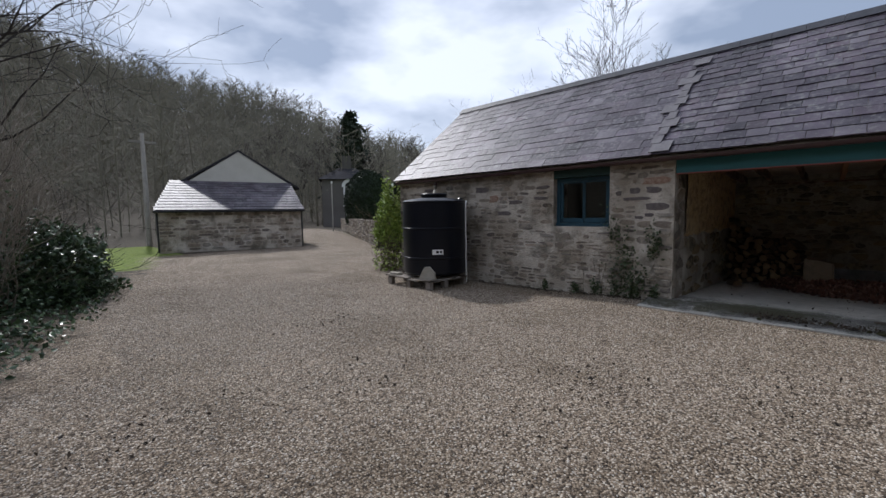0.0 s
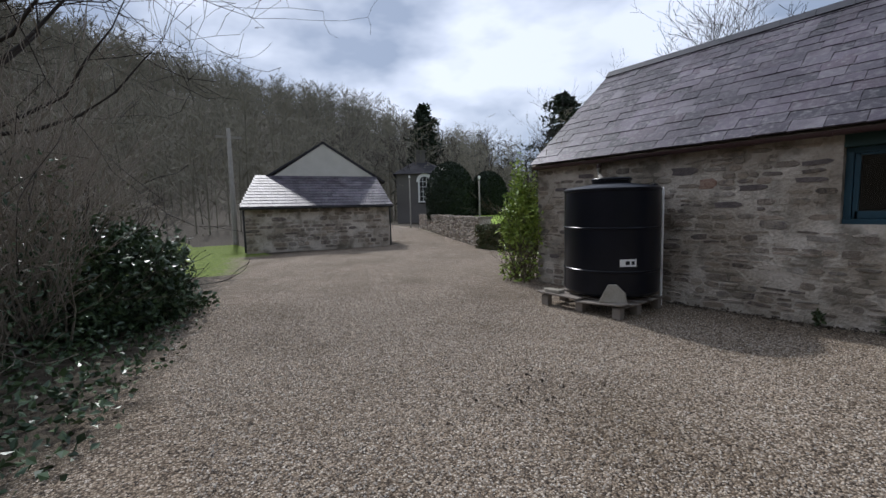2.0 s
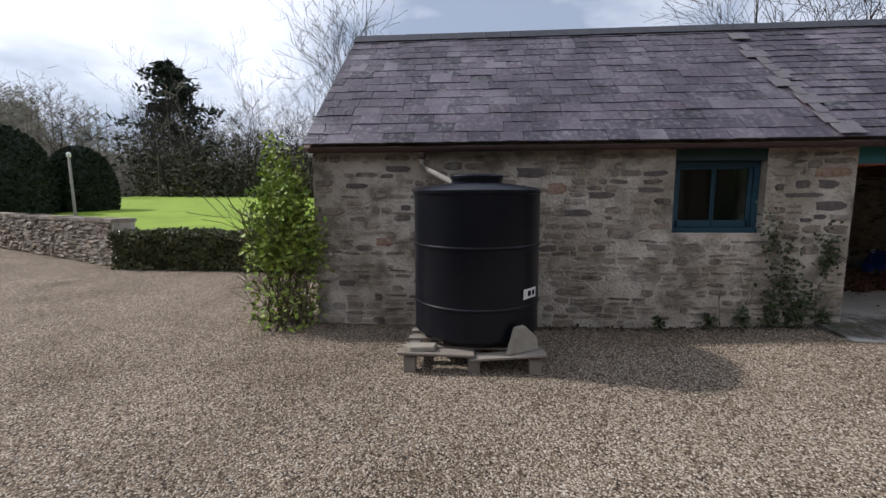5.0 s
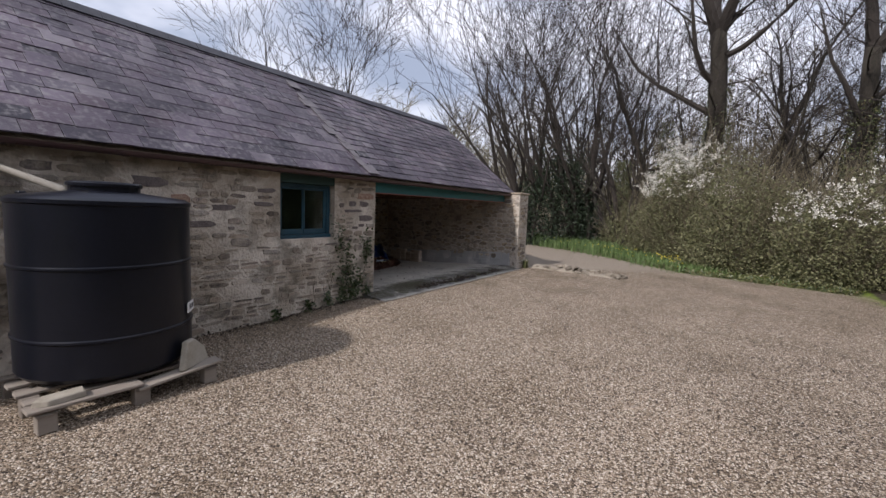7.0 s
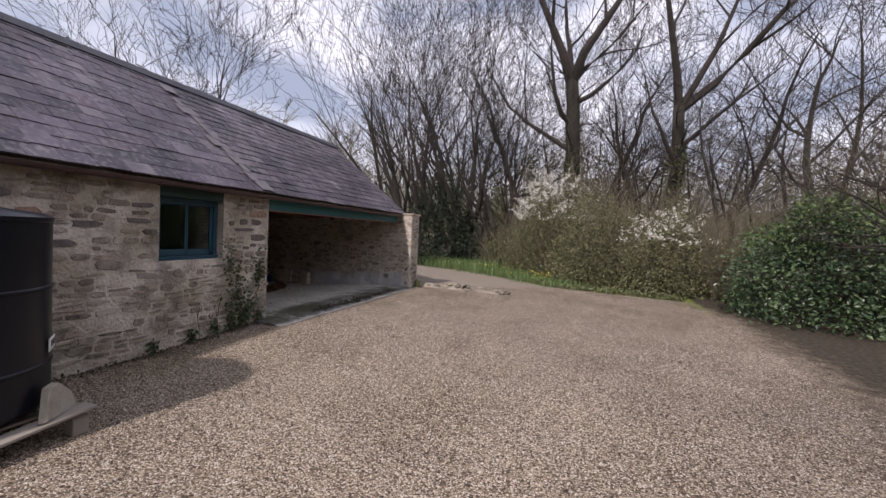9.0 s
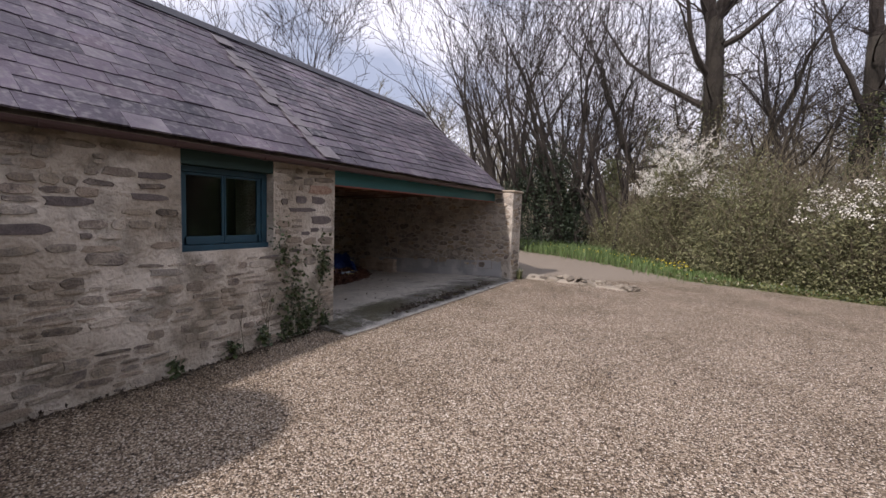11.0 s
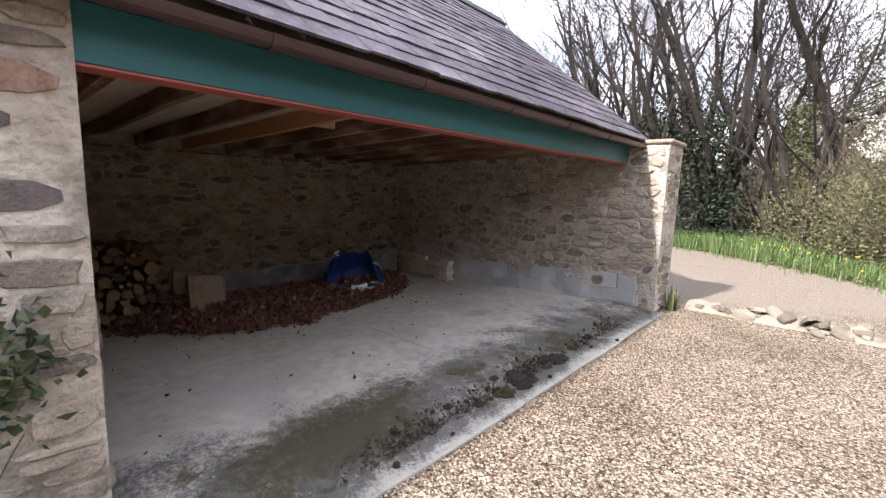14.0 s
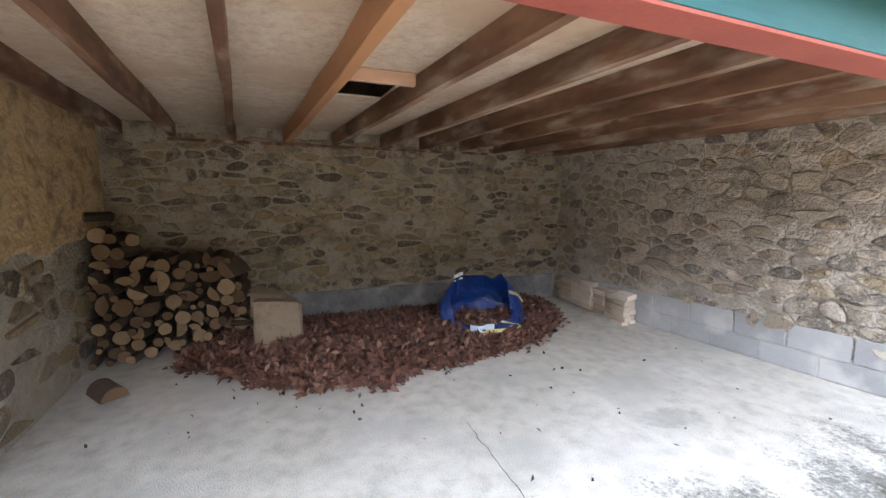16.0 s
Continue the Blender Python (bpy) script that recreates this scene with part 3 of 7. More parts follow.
# ---- rubble masonry ----
def stone_meshes(material, count=10, seed=3, sharp=0.78, flat=0.45):
    rnd = random.Random(seed)
    out = []
    for _ in range(count):
        vs, n = [], 9
        ring = []
        for i in range(n):
            a = math.tau * (i + 0.5) / n
            c, s = math.cos(a), math.sin(a)
            k = sharp / max(abs(c), abs(s)) + (1 - sharp)
            ring.append((c * k * rnd.uniform(0.82, 1.02), s * k * rnd.uniform(0.82, 1.02)))
        for x, y in ring:
            vs.append((x * 0.5, y * 0.5, -0.4))
        for x, y in ring:
            vs.append((x * 0.5, y * 0.5, rnd.uniform(0.1, 0.5)))
        for x, y in ring:
            vs.append((x * flat, y * flat * 0.97, rnd.uniform(0.8, 1.05)))
        vs.append((rnd.uniform(-0.1, 0.1), rnd.uniform(-0.1, 0.1), rnd.uniform(0.85, 1.15)))
        fs = []
        for i in range(n):
            q = (i + 1) % n
            fs += [(i, q, n + q, n + i), (n + i, n + q, 2 * n + q, 2 * n + i), (2 * n + i, 2 * n + q, 3 * n)]
        out.append(mesh_of("stone", vs, fs, material, False))
    return out



STONE_OUT, STONE_OUT_J = stone_meshes(M_STONE, 12, 3, 0.86, 0.465), stone_meshes(M_STONE_J, 12, 3, 0.86, 0.465)


def lay_stones(wall, origin, u, v, width, height, seed, kinds, joined, joined_mat, keep=lambda a, b: True, single=lambda a, b: True, courses=(0.06, 0.15), lengths=(0.12, 0.42), proud=0.014, gap=0.016, drop=0.12, limit=300):
    """Rubble brought to rough courses on the face of a wall; some places stay mortar."""
    rnd = random.Random(seed)
    u, v, o = Vector(u), Vector(v), Vector(origin)
    w = u.cross(v)
    rest, made = Pile(), 0
    b = 0.0
    while b < height - 0.03:
        h = min(rnd.uniform(*courses), height - b)
        a = -rnd.uniform(0, 0.2)
        while a < width - 0.03:
            ln = rnd.uniform(*lengths) * (0.7 + 2.6 * h)
            a0, a1 = max(a, 0.0), min(a + ln, width)
            a += ln
            if a1 - a0 < 0.05 or rnd.random() < drop:
                continue
            pieces = [(a0, a1, b, h)]
            if h > 0.11 and rnd.random() < 0.35:
                pieces = [(a0, a1, b, h * 0.48), (a0, a1, b + h * 0.5, h * 0.48)]
            for p0, p1, q, hh in pieces:
                am, bm_ = (p0 + p1) / 2, q + hh / 2 + rnd.uniform(-0.012, 0.012)
                if not keep(am, bm_):
                    continue
                k = rnd.randrange(len(kinds))
                roll = rnd.gauss(0, 0.05) + (math.pi if rnd.random() < 0.5 else 0)
                uu = u * math.cos(roll) + v * math.sin(roll)
                vv = v * math.cos(roll) - u * math.sin(roll)
                m = Matrix((uu * (p1 - p0 - gap), vv * (hh * rnd.uniform(0.72, 1.12) - gap), w * proud * rnd.uniform(0.5, 1.5))).transposed().to_4x4()
                m.translation = o + u * am + v * bm_
                if made < limit and single(am, bm_):
                    s = new("stone", kinds[k])
                    s.parent = wall
                    s.matrix_local = m
                    made += 1
                else:
                    src = joined[k]
                    rest.add([m @ x.co for x in src.vertices], [tuple(f.vertices) for f in src.polygons])
        b += h
    if rest.v:
        ob = part("stonework", rest.mesh("stonework", joined_mat), joined_mat, wall)
        ob["kind"] = "stuff"


def cell_stones(wall, origin, u, v, width, height, seed, size, material, joined_mat, proud=0.02, gap=0.02, drop=0.08, keep=lambda a, b: True, limit=300, first=lambda a, b: 0, soft=0.25):
    """Fitted rubble: the face is shared out in irregular cells, each becomes a stone with worn corners and a dished edge."""
    rnd = random.Random(seed)
    u, v, o = Vector(u), Vector(v), Vector(origin)
    w = u.cross(v)
    sx, sy = size
    seeds = []
    rows = max(1, int(height / sy))
    for r in range(-1, rows + 1):
        a = -sx * rnd.random()
        while a < width + sx:
            if rnd.random() < 0.86:
                seeds.append((a + rnd.uniform(-0.3, 0.3) * sx, (r + 0.5 + rnd.uniform(-0.36, 0.36)) * height / rows))
            if rnd.random() < 0.14:
                seeds.append((a + rnd.uniform(0.2, 0.5) * sx, (r + 0.5 + rnd.uniform(-0.5, 0.5)) * height / rows))
            a += sx * rnd.uniform(0.6, 1.45)
    k = sx / sy
    pts = [(a / k, b) for a, b in seeds]
    cell, grid = sy * 2.0, {}
    for n, (a, b) in enumerate(pts):
        grid.setdefault((int(a // cell), int(b // cell)), []).append(n)
    stones = []
    for n, (a, b) in enumerate(pts):
        A = seeds[n][0]
        if not (0 < A < width and 0 < b < height) or rnd.random() < drop or not keep(A, b):
            continue
        poly = [(-cell, -cell), (cell, -cell), (cell, cell), (-cell, cell)]
        gi, gj = int(a // cell), int(b // cell)
        for m in (q for i2 in range(gi - 2, gi + 3) for j2 in range(gj - 2, gj + 3) for q in grid.get((i2, j2), ())):
            if m == n:
                continue
            dx, dy = pts[m][0] - a, pts[m][1] - b
            lim = (dx * dx + dy * dy) / 2
            out = []
            for p, q in zip(poly, poly[1:] + poly[:1]):
                fp, fq = p[0] * dx + p[1] * dy - lim, q[0] * dx + q[1] * dy - lim
                if fp <= 0:
                    out.append(p)
                if (fp < 0) != (fq < 0) and fp != fq:
                    t = fp / (fp - fq)
                    out.append((p[0] + t * (q[0] - p[0]), p[1] + t * (q[1] - p[1])))
            poly = out
            if len(poly) < 3:
                break
        if len(poly) < 3:
            continue
        poly = [(min(max(x * k + A, 0.004), width - 0.004) - A, min(max(y + b, 0.004), height - 0.004) - b) for x, y in poly]
        cx, cy = sum(x for x, y in poly) / len(poly), sum(y for x, y in poly) / len(poly)
        ex = max(abs(x - cx) for x, y in poly)
        ey = max(abs(y - cy) for x, y in poly)
        if ex < 0.02 or ey < 0.012:
            continue
        fx, fy = max(0.3, 1 - gap / 2 / ex), max(0.3, 1 - gap / 2 / ey)
        ring = []
        for p, q in zip(poly, poly[1:] + poly[:1]):
            for t in (soft, 1 - soft):
                ring.append((cx + (p[0] + t * (q[0] - p[0]) - cx) * fx * rnd.uniform(0.95, 1.03), cy + (p[1] + t * (q[1] - p[1]) - cy) * fy * rnd.uniform(0.95, 1.03)))
        z = proud * rnd.uniform(0.4, 1.5)
        lean = (rnd.gauss(0, 0.25), rnd.gauss(0, 0.25))
        vs = [(x, y, -0.012) for x, y in ring]
        vs += [(x, y, z * 0.45) for x, y in ring]
        inx, iny = max(0.5, 1 - 0.022 / ex), max(0.5, 1 - 0.022 / ey)
        vs += [(cx + (x - cx) * inx, cy + (y - cy) * iny, z * (1 + lean[0] * (x - cx) / ex + lean[1] * (y - cy) / ey) + rnd.gauss(0, 0.0015)) for x, y in ring]
        c = len(ring)
        fs = [f for i in range(c) for f in ((i, (i + 1) % c, c + (i + 1) % c, c + i), (c + i, c + (i + 1) % c, 2 * c + (i + 1) % c, 2 * c + i))] + [tuple(range(2 * c, 3 * c))]
        stones.append((first(A, b), A, b, vs, fs))
    stones.sort(key=lambda s: s[0])
    rest = Pile()
    base = Matrix((u, v, w)).transposed().to_4x4()
    for n, (_, A, b, vs, fs) in enumerate(stones):
        m = base.copy()
        m.translation = o + u * A + v * b
        if n < limit:
            s = new("stone", mesh_of("stone", vs, fs, material))
            s.parent = wall
            s.matrix_local = m
        else:
            rest.add([m @ Vector(p) for p in vs], fs)
    if rest.v:
        part("stonework", rest.mesh("stonework", joined_mat), joined_mat, wall)["kind"] = "stuff"


# ---- barn: plan ----
FX, BX = 7.0, 11.5             # face of the front wall, inner face of the back wall
NY, OY, EY = 8.68, 2.12, -3.62  # north end, near jamb of the bay, inner face of the end wall
TOP, RIDGE_X, RIDGE_Z = 2.29, 9.53, 4.47
WY0, WY1, WZ0, WZ1 = 3.12, 4.18, 1.22, 2.09   # window


def slab_z(x):
    return 0.13 - 0.25 * (x - 7.0) / 4.5 if x > 7 else 0.13 - 0.05 * (7.0 - x) / 0.6


def wall(name, pairs, label, material, bevel=0.0):
    return solo(name, boxes(*pairs, bevel=bevel), material, label, "wall", "structure")


w_front = wall("wall_front", [((FX, WY1, -0.3), (FX + 0.5, NY, TOP)), ((FX, OY, -0.3), (FX + 0.5, WY0, TOP)),
                              ((FX, WY0, -0.3), (FX + 0.5, WY1, WZ0)), ((FX, WY0, WZ1 + 0.16), (FX + 0.5, WY1, TOP))],
               "front wall of lime-mortared rubble stone", M_MORTAR)
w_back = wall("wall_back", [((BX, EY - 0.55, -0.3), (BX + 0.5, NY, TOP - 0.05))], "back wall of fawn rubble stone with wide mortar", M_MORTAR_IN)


def part_y(x):
    """Bay side wall: a little out of square with the front."""
    return OY + 0.13 * (x - FX) / (BX - FX)


def end_y(x):
    return EY + 0.06 + 0.18 * (x - 6.54) / (BX - 6.54)


def skew_wall(name, x0, x1, side, back, top, label, material):
    """A wall across the bay whose inner face follows side(x)."""
    bm = bmesh.new()
    pts = [(x0, side(x0)), (x1, side(x1)), (x1, back), (x0, back)]
    a = [bm.verts.new((x, y, -0.3)) for x, y in pts]
    b = [bm.verts.new((x, y, top)) for x, y in pts]
    bm.faces.new(a[::-1])
    bm.faces.new(b)
    for i in range(4):
        j = (i + 1) % 4
        bm.faces.new((a[i], a[j], b[j], b[i]))
    return solo(name, bm, material, label, "wall", "structure")


w_part = skew_wall("wall_partition", FX + 0.5, BX, part_y, OY + 0.55, 2.36, "bay side wall of rubble, clay plaster above", M_WHITEWASH)
w_north = wall("wall_north", [((FX + 0.5, NY - 0.45, -0.3), (BX, NY, TOP))], "stone gable wall of the barn", M_MORTAR)
w_end = skew_wall("wall_end", 6.54, BX, end_y, EY - 0.55, 2.28, "end wall of pointed rubble, its pier proud of the eaves", M_MORTAR_END)


def gable(name, y0, y1, label):
    bm = bmesh.new()
    pts = [(FX + 0.1, TOP - 0.02), (BX + 0.45, TOP - 0.02), (RIDGE_X, RIDGE_Z - 0.12)]
    a = [bm.verts.new((x, y0, z)) for x, z in pts]
    b = [bm.verts.new((x, y1, z)) for x, z in pts]
    bm.faces.new(a)
    bm.faces.new(b[::-1])
    for i in range(3):
        j = (i + 1) % 3
        bm.faces.new((a[i], b[i], b[j], a[j]))
    solo(name, bm, M_MORTAR, label, "wall", "structure")


gable("wall_gable_1", NY - 0.45, NY - 0.004, "stone gable triangle under the roof")
gable("wall_gable_2", EY - 0.5, EY - 0.1, "stone gable triangle under the roof")


# floor slab of the bay, falling a little to the back
def build_slab():
    xs = list(np.linspace(SLAB_X, BX, 42))
    ys = list(np.linspace(EY, OY + 0.3, 44))
    verts, faces = [], []
    for y in ys:
        for x in xs:
            e = 0.03 * noise.noise(Vector((y * 1.3, 2.2, 0))) if x == xs[0] else 0
            verts.append((x + e, y, slab_z(x) + 0.004 * noise.noise(Vector((x * 2, y * 2, 0)))))
    w = len(xs)
    for j in range(len(ys) - 1):
        for i in range(w - 1):
            faces.append((j * w + i, j * w + i + 1, (j + 1) * w + i + 1, (j + 1) * w + i))
    base = len(verts)
    for j in range(len(ys)):
        x, y, z = verts[j * w]
        verts.append((x, y, -0.2))
    for j in range(len(ys) - 1):
        faces.append((base + j, j * w, (j + 1) * w, base + j + 1))
    side = len(verts)
    last = (len(ys) - 1) * w
    for i in range(w):
        x, y, z = verts[last + i]
        verts.append((x, y, -0.2))
    for i in range(w - 1):
        faces.append((last + i, side + i, side + i + 1, last + i + 1))
    return mesh_of("floor", verts, faces, M_SLAB, False)


solo("floor", build_slab(), M_SLAB, "pale concrete floor slab with black algae stains at its edge", "floor", "structure")

# ---- roof ----
PITCH = math.atan2(RIDGE_Z - 2.31, RIDGE_X - 6.86)
RUN = math.hypot(RIDGE_Z - 2.31, RIDGE_X - 6.86)
SEAM = 2.42


def roof_sheet(name, x0, side):
    bm = bmesh.new()
    n = Vector((-math.sin(PITCH) * side, 0, math.cos(PITCH)))
    e, r = Vector((x0, 0, 2.29)), Vector((RIDGE_X, 0, RIDGE_Z - 0.02))
    ps = [e, r, r - n * 0.07, e - n * 0.07]
    a = [bm.verts.new((p.x, NY + 0.06, p.z)) for p in ps]
    b = [bm.verts.new((p.x, EY - 0.2, p.z)) for p in ps]
    bm.faces.new(a)
    bm.faces.new(b[::-1])
    for i in range(4):
        j = (i + 1) % 4
        bm.faces.new((a[i], b[i], b[j], a[j]))
    return solo(name, bm, M_WOOD_OLD, "roof slope of old purple-grey slates", "roof", "structure")


roof_front = roof_sheet("roof_front", 6.88, 1)
roof_back = roof_sheet("roof_back", 12.2, -1)


def slate_mesh(name, material):
    """A slate of unit length and width: chipped lower edge, a little thickness."""
    out = []
    rnd = random.Random(11)
    for _ in range(5):
        low = [rnd.uniform(-0.02, 0.02) for _ in range(4)]
        ring = [(low[0], -0.5), (low[1], -0.17), (low[2], 0.17), (low[3], 0.5), (1, 0.5), (1, -0.5)]
        vs = [(x, y, 0.5) for x, y in ring] + [(x, y, -0.5) for x, y in ring]
        k = len(ring)
        fs = [tuple(range(k)), tuple(range(2 * k - 1, k - 1, -1))] + [(i, i + k, (i + 1) % k + k, (i + 1) % k) for i in range(k)]
        out.append(mesh_of(name, vs, fs, material))
    return out


def lay_slates(roof, origin, up, along, run, length, width, rows, kinds, joined, seed, single, limit=300, joined_mat=None):
    rnd = random.Random(seed)
    o, up, al = Vector(origin), Vector(up).normalized(), Vector(along).normalized()
    nrm = up.cross(al)
    if nrm.z < 0:
        nrm = -nrm
    step = run / rows
    rest, made = Pile(), 0
    for r in range(rows):
        a = -width * (0.5 if r % 2 else 0.0)
        wr = width * (1.12 - 0.35 * r / rows)
        while a < length:
            w = wr * rnd.uniform(0.82, 1.18)
            a0, a1 = max(a, 0), min(a + w, length)
            a += w
            if a1 - a0 < 0.04:
                continue
            tilt = 0.05 + rnd.gauss(0, 0.01)
            uu = (up * math.cos(tilt) - nrm * math.sin(tilt)) * step * 1.35
            ww = al * (a1 - a0 - 0.006) + up * rnd.gauss(0, 0.004)
            m = Matrix((uu, ww, nrm * 0.016)).transposed().to_4x4()
            m.translation = o + up * (r * step + rnd.gauss(0, 0.005)) + al * ((a0 + a1) / 2) + nrm * (0.034 + rnd.uniform(0, 0.008))
            k = rnd.randrange(len(kinds))
            if made < limit and single(a, r):
                s = new("slate", kinds[k])
                s.parent = roof
                s.matrix_local = m
                made += 1
            else:
                src = joined[k]
                rest.add([m @ x.co for x in src.vertices], [tuple(f.vertices) for f in src.polygons])
    if rest.v:
        ob = part("slating", rest.mesh("slating", joined_mat), joined_mat, roof)
        ob["kind"] = "stuff"


def ridge():
    bm = bmesh.new()
    y = NY + 0.07
    n = 0
    while y > EY - 0.25:
        y1 = max(y - 0.46, EY - 0.27)
        n += 1
        ps = [(-0.17, -0.115), (-0.04, 0.025), (0.04, 0.025), (0.17, -0.115), (0.15, -0.125), (0, -0.02), (-0.15, -0.125)]
        s = 1.0 + 0.03 * (n % 2)
        a = [bm.verts.new((RIDGE_X + x * s, y, RIDGE_Z + 0.05 + z * s)) for x, z in ps]
        b = [bm.verts.new((RIDGE_X + x * s, y1 + 0.006, RIDGE_Z + 0.05 + z * s)) for x, z in ps]
        bm.faces.new(a)
        bm.faces.new(b[::-1])
        for i in range(len(ps)):
            j = (i + 1) % len(ps)
            bm.faces.new((a[i], b[i], b[j], a[j]))
        y = y1
    solo("roof_ridge", bm, M_RIDGE, "ridge of dark angled tiles", "roof ridge", "structure")


ridge()


# gutter, the dark strip for eaves shadow, and the painted beam over the bay
def gutter():
    bm = bmesh.new()
    prof = [(math.cos(a) * 0.055, math.sin(a) * 0.055) for a in np.linspace(math.pi, math.tau, 9)]
    prof += [(x * 0.88, z * 0.88) for x, z in prof[::-1]]
    ys = (NY - 0.02, EY + 0.02)
    a = [bm.verts.new((6.87 + x, ys[0], 2.275 + z)) for x, z in prof]
    b = [bm.verts.new((6.87 + x, ys[1], 2.275 + z)) for x, z in prof]
    for i in range(len(prof)):
        j = (i + 1) % len(prof)
        bm.faces.new((a[i], b[i], b[j], a[j]))
    bm.faces.new(a)
    bm.faces.new(b[::-1])
    g = thing("gutter", (6.87, 2.5, 2.27), "brown half-round plastic gutter along the eaves", "gutter")
    part("channel", bm, M_GUTTER, g, at=(-6.87, -2.5, -2.27))
    k = 0
    for y in np.arange(NY - 0.6, EY + 0.2, -0.95):
        bm = bmesh.new()
        pr = [(math.cos(a) * 0.062, math.sin(a) * 0.062) for a in np.linspace(math.pi, math.tau, 9)]
        pr += [(x * 0.86, z * 0.86) for x, z in pr[::-1]]
        a = [bm.verts.new((x, 0.03, z)) for x, z in pr]
        b = [bm.verts.new((x, -0.03, z)) for x, z in pr]
        for i in range(len(pr)):
            j = (i + 1) % len(pr)
            bm.faces.new((a[i], b[i], b[j], a[j]))
        bm.faces.new(a)
        bm.faces.new(b[::-1])
        part("gutter_bracket", bm, M_GUTTER, g, at=(0, y - 2.5, 0.005))
    bm = bmesh.new()
    bmesh.ops.create_cone(bm, cap_ends=True, segments=14, radius1=0.06, radius2=0.06, depth=0.02, matrix=Matrix.Rotation(radians(90), 4, "X"))
    part("end_cap", bm, M_PALE_SLATE, g, "pale grey end cap", at=(0, EY + 0.012 - 2.5, -0.005))


gutter()
beam = thing("painted_beam", (FX + 0.03, -0.6, 2.03), "teal painted timber beam with red oxide underside over the bay", "beam", kind="structure")
part("face_board", boxes(((0, -2.98, 0.012), (0.05, 2.92, 0.235)), bevel=0.004), M_TEAL, beam)
part("soffit_strip", boxes(((-0.004, -2.98, 0.0), (0.125, 2.92, 0.010))), M_RED, beam, "red oxide painted underside")
part("beam_core", boxes(((0.052, -3.0, 0.012), (0.125, 2.90, 0.23))), M_RED, beam)
# dark strip stands in for the eaves' shadow on the wall top
solo("fascia", boxes(((6.965, OY + 0.25, 2.235), (6.996, NY, 2.285))), M_DARK, "dark strip standing in for shadow under the eaves", "fascia", "structure")


# ---- ceiling of the bay ----
def joist_z(x):
    return 2.20 - 0.17 * (x - 7.2) / 4.3


def ceiling():
    bm = bmesh.new()
    for y0, y1 in ((EY, -0.15), (-0.15, 0.33), (0.33, OY + 0.12)):
        for x0, x1 in ((7.16, 8.9), (8.9, 9.62), (9.62, BX)):
            if x0 == 8.9 and y0 == -0.15:
                continue
            boxz(bm, x0, x1, y0, y1)
    solo("ceiling", bm, M_BOARD, "ceiling of pale mottled boards with an open hatch", "ceiling", "structure")


def boxz(bm, x0, x1, y0, y1):
    vs = []
    for dz in (0.15, 0.165):
        for x, y in ((x0, y0), (x1, y0), (x1, y1), (x0, y1)):
            vs.append(bm.verts.new((x, y, joist_z(x) + dz)))
    bm.faces.new(vs[3::-1])
    bm.faces.new(vs[4:])
    for i in range(4):
        j = (i + 1) % 4
        bm.faces.new((vs[i], vs[j], vs[j + 4], vs[i + 4]))


ceiling()


def joist(y, w, material, label, seed):
    """A joist, slightly bowed and uneven, bearing on the back wall at y."""
    rnd = random.Random(seed)
    bm = bmesh.new()
    rings = []
    for k in range(7):
        x = 7.16 + (BX - 0.01 - 7.16) * k / 6
        yy = y - 0.05 * (BX - x) + rnd.gauss(0, 0.006)
        ww = w * rnd.uniform(0.9, 1.08)
        low = joist_z(x) + rnd.gauss(0, 0.004)
        rings.append([bm.verts.new((x, yy + s * ww / 2, z)) for s, z in ((-1, low), (1, low), (1, joist_z(x) + 0.149), (-1, joist_z(x) + 0.149))])
    bm.faces.new(rings[0])
    bm.faces.new(rings[-1][::-1])
    for a, b in zip(rings, rings[1:]):
        for i in range(4):
            j = (i + 1) % 4
            bm.faces.new((a[i], b[i], b[j], a[j]))
    long_edges = [e for e in bm.edges if abs(e.verts[0].co.x - e.verts[1].co.x) > 0.2]
    bmesh.ops.bevel(bm, geom=long_edges, offset=0.006, segments=1, affect="EDGES")
    solo("ceiling_joist", bm, material, label, "joist", "structure", group="ceiling joists")


for i, jy in enumerate((2.04, 1.57, 1.02, 0.46, -0.08, -0.63, -1.16, -1.70, -2.22, -2.74, -3.22)):
    pine = i == 3
    joist(jy, 0.055 if i % 3 else 0.068, M_NEWWOOD if pine else M_JOIST, "fresh orange pine ceiling joist" if pine else "old brown timber ceiling joist", 300 + i)
solo("hatch_trimmer", boxes(((8.85, -0.175, 2.205), (8.896, 0.30, 2.282)), bevel=0.005), M_NEWWOOD_PINK, "short pinkish timber trimmer of the hatch", "trimmer", "structure")
# added sheet, coloured dark for the unlit space seen through the hatch
solo("hatch_void", boxes(((8.84, -0.21, 2.54), (9.68, 0.38, 2.56))), M_DARK, "dark sheet standing in for the unlit space above the hatch", "hatch", "structure")
solo("wall_plate", boxes(((BX - 0.06, -2.1, 1.995), (BX - 0.002, 1.62, 2.026)), bevel=0.004), M_JOIST, "thin timber batten along the back wall top", "batten", "structure")


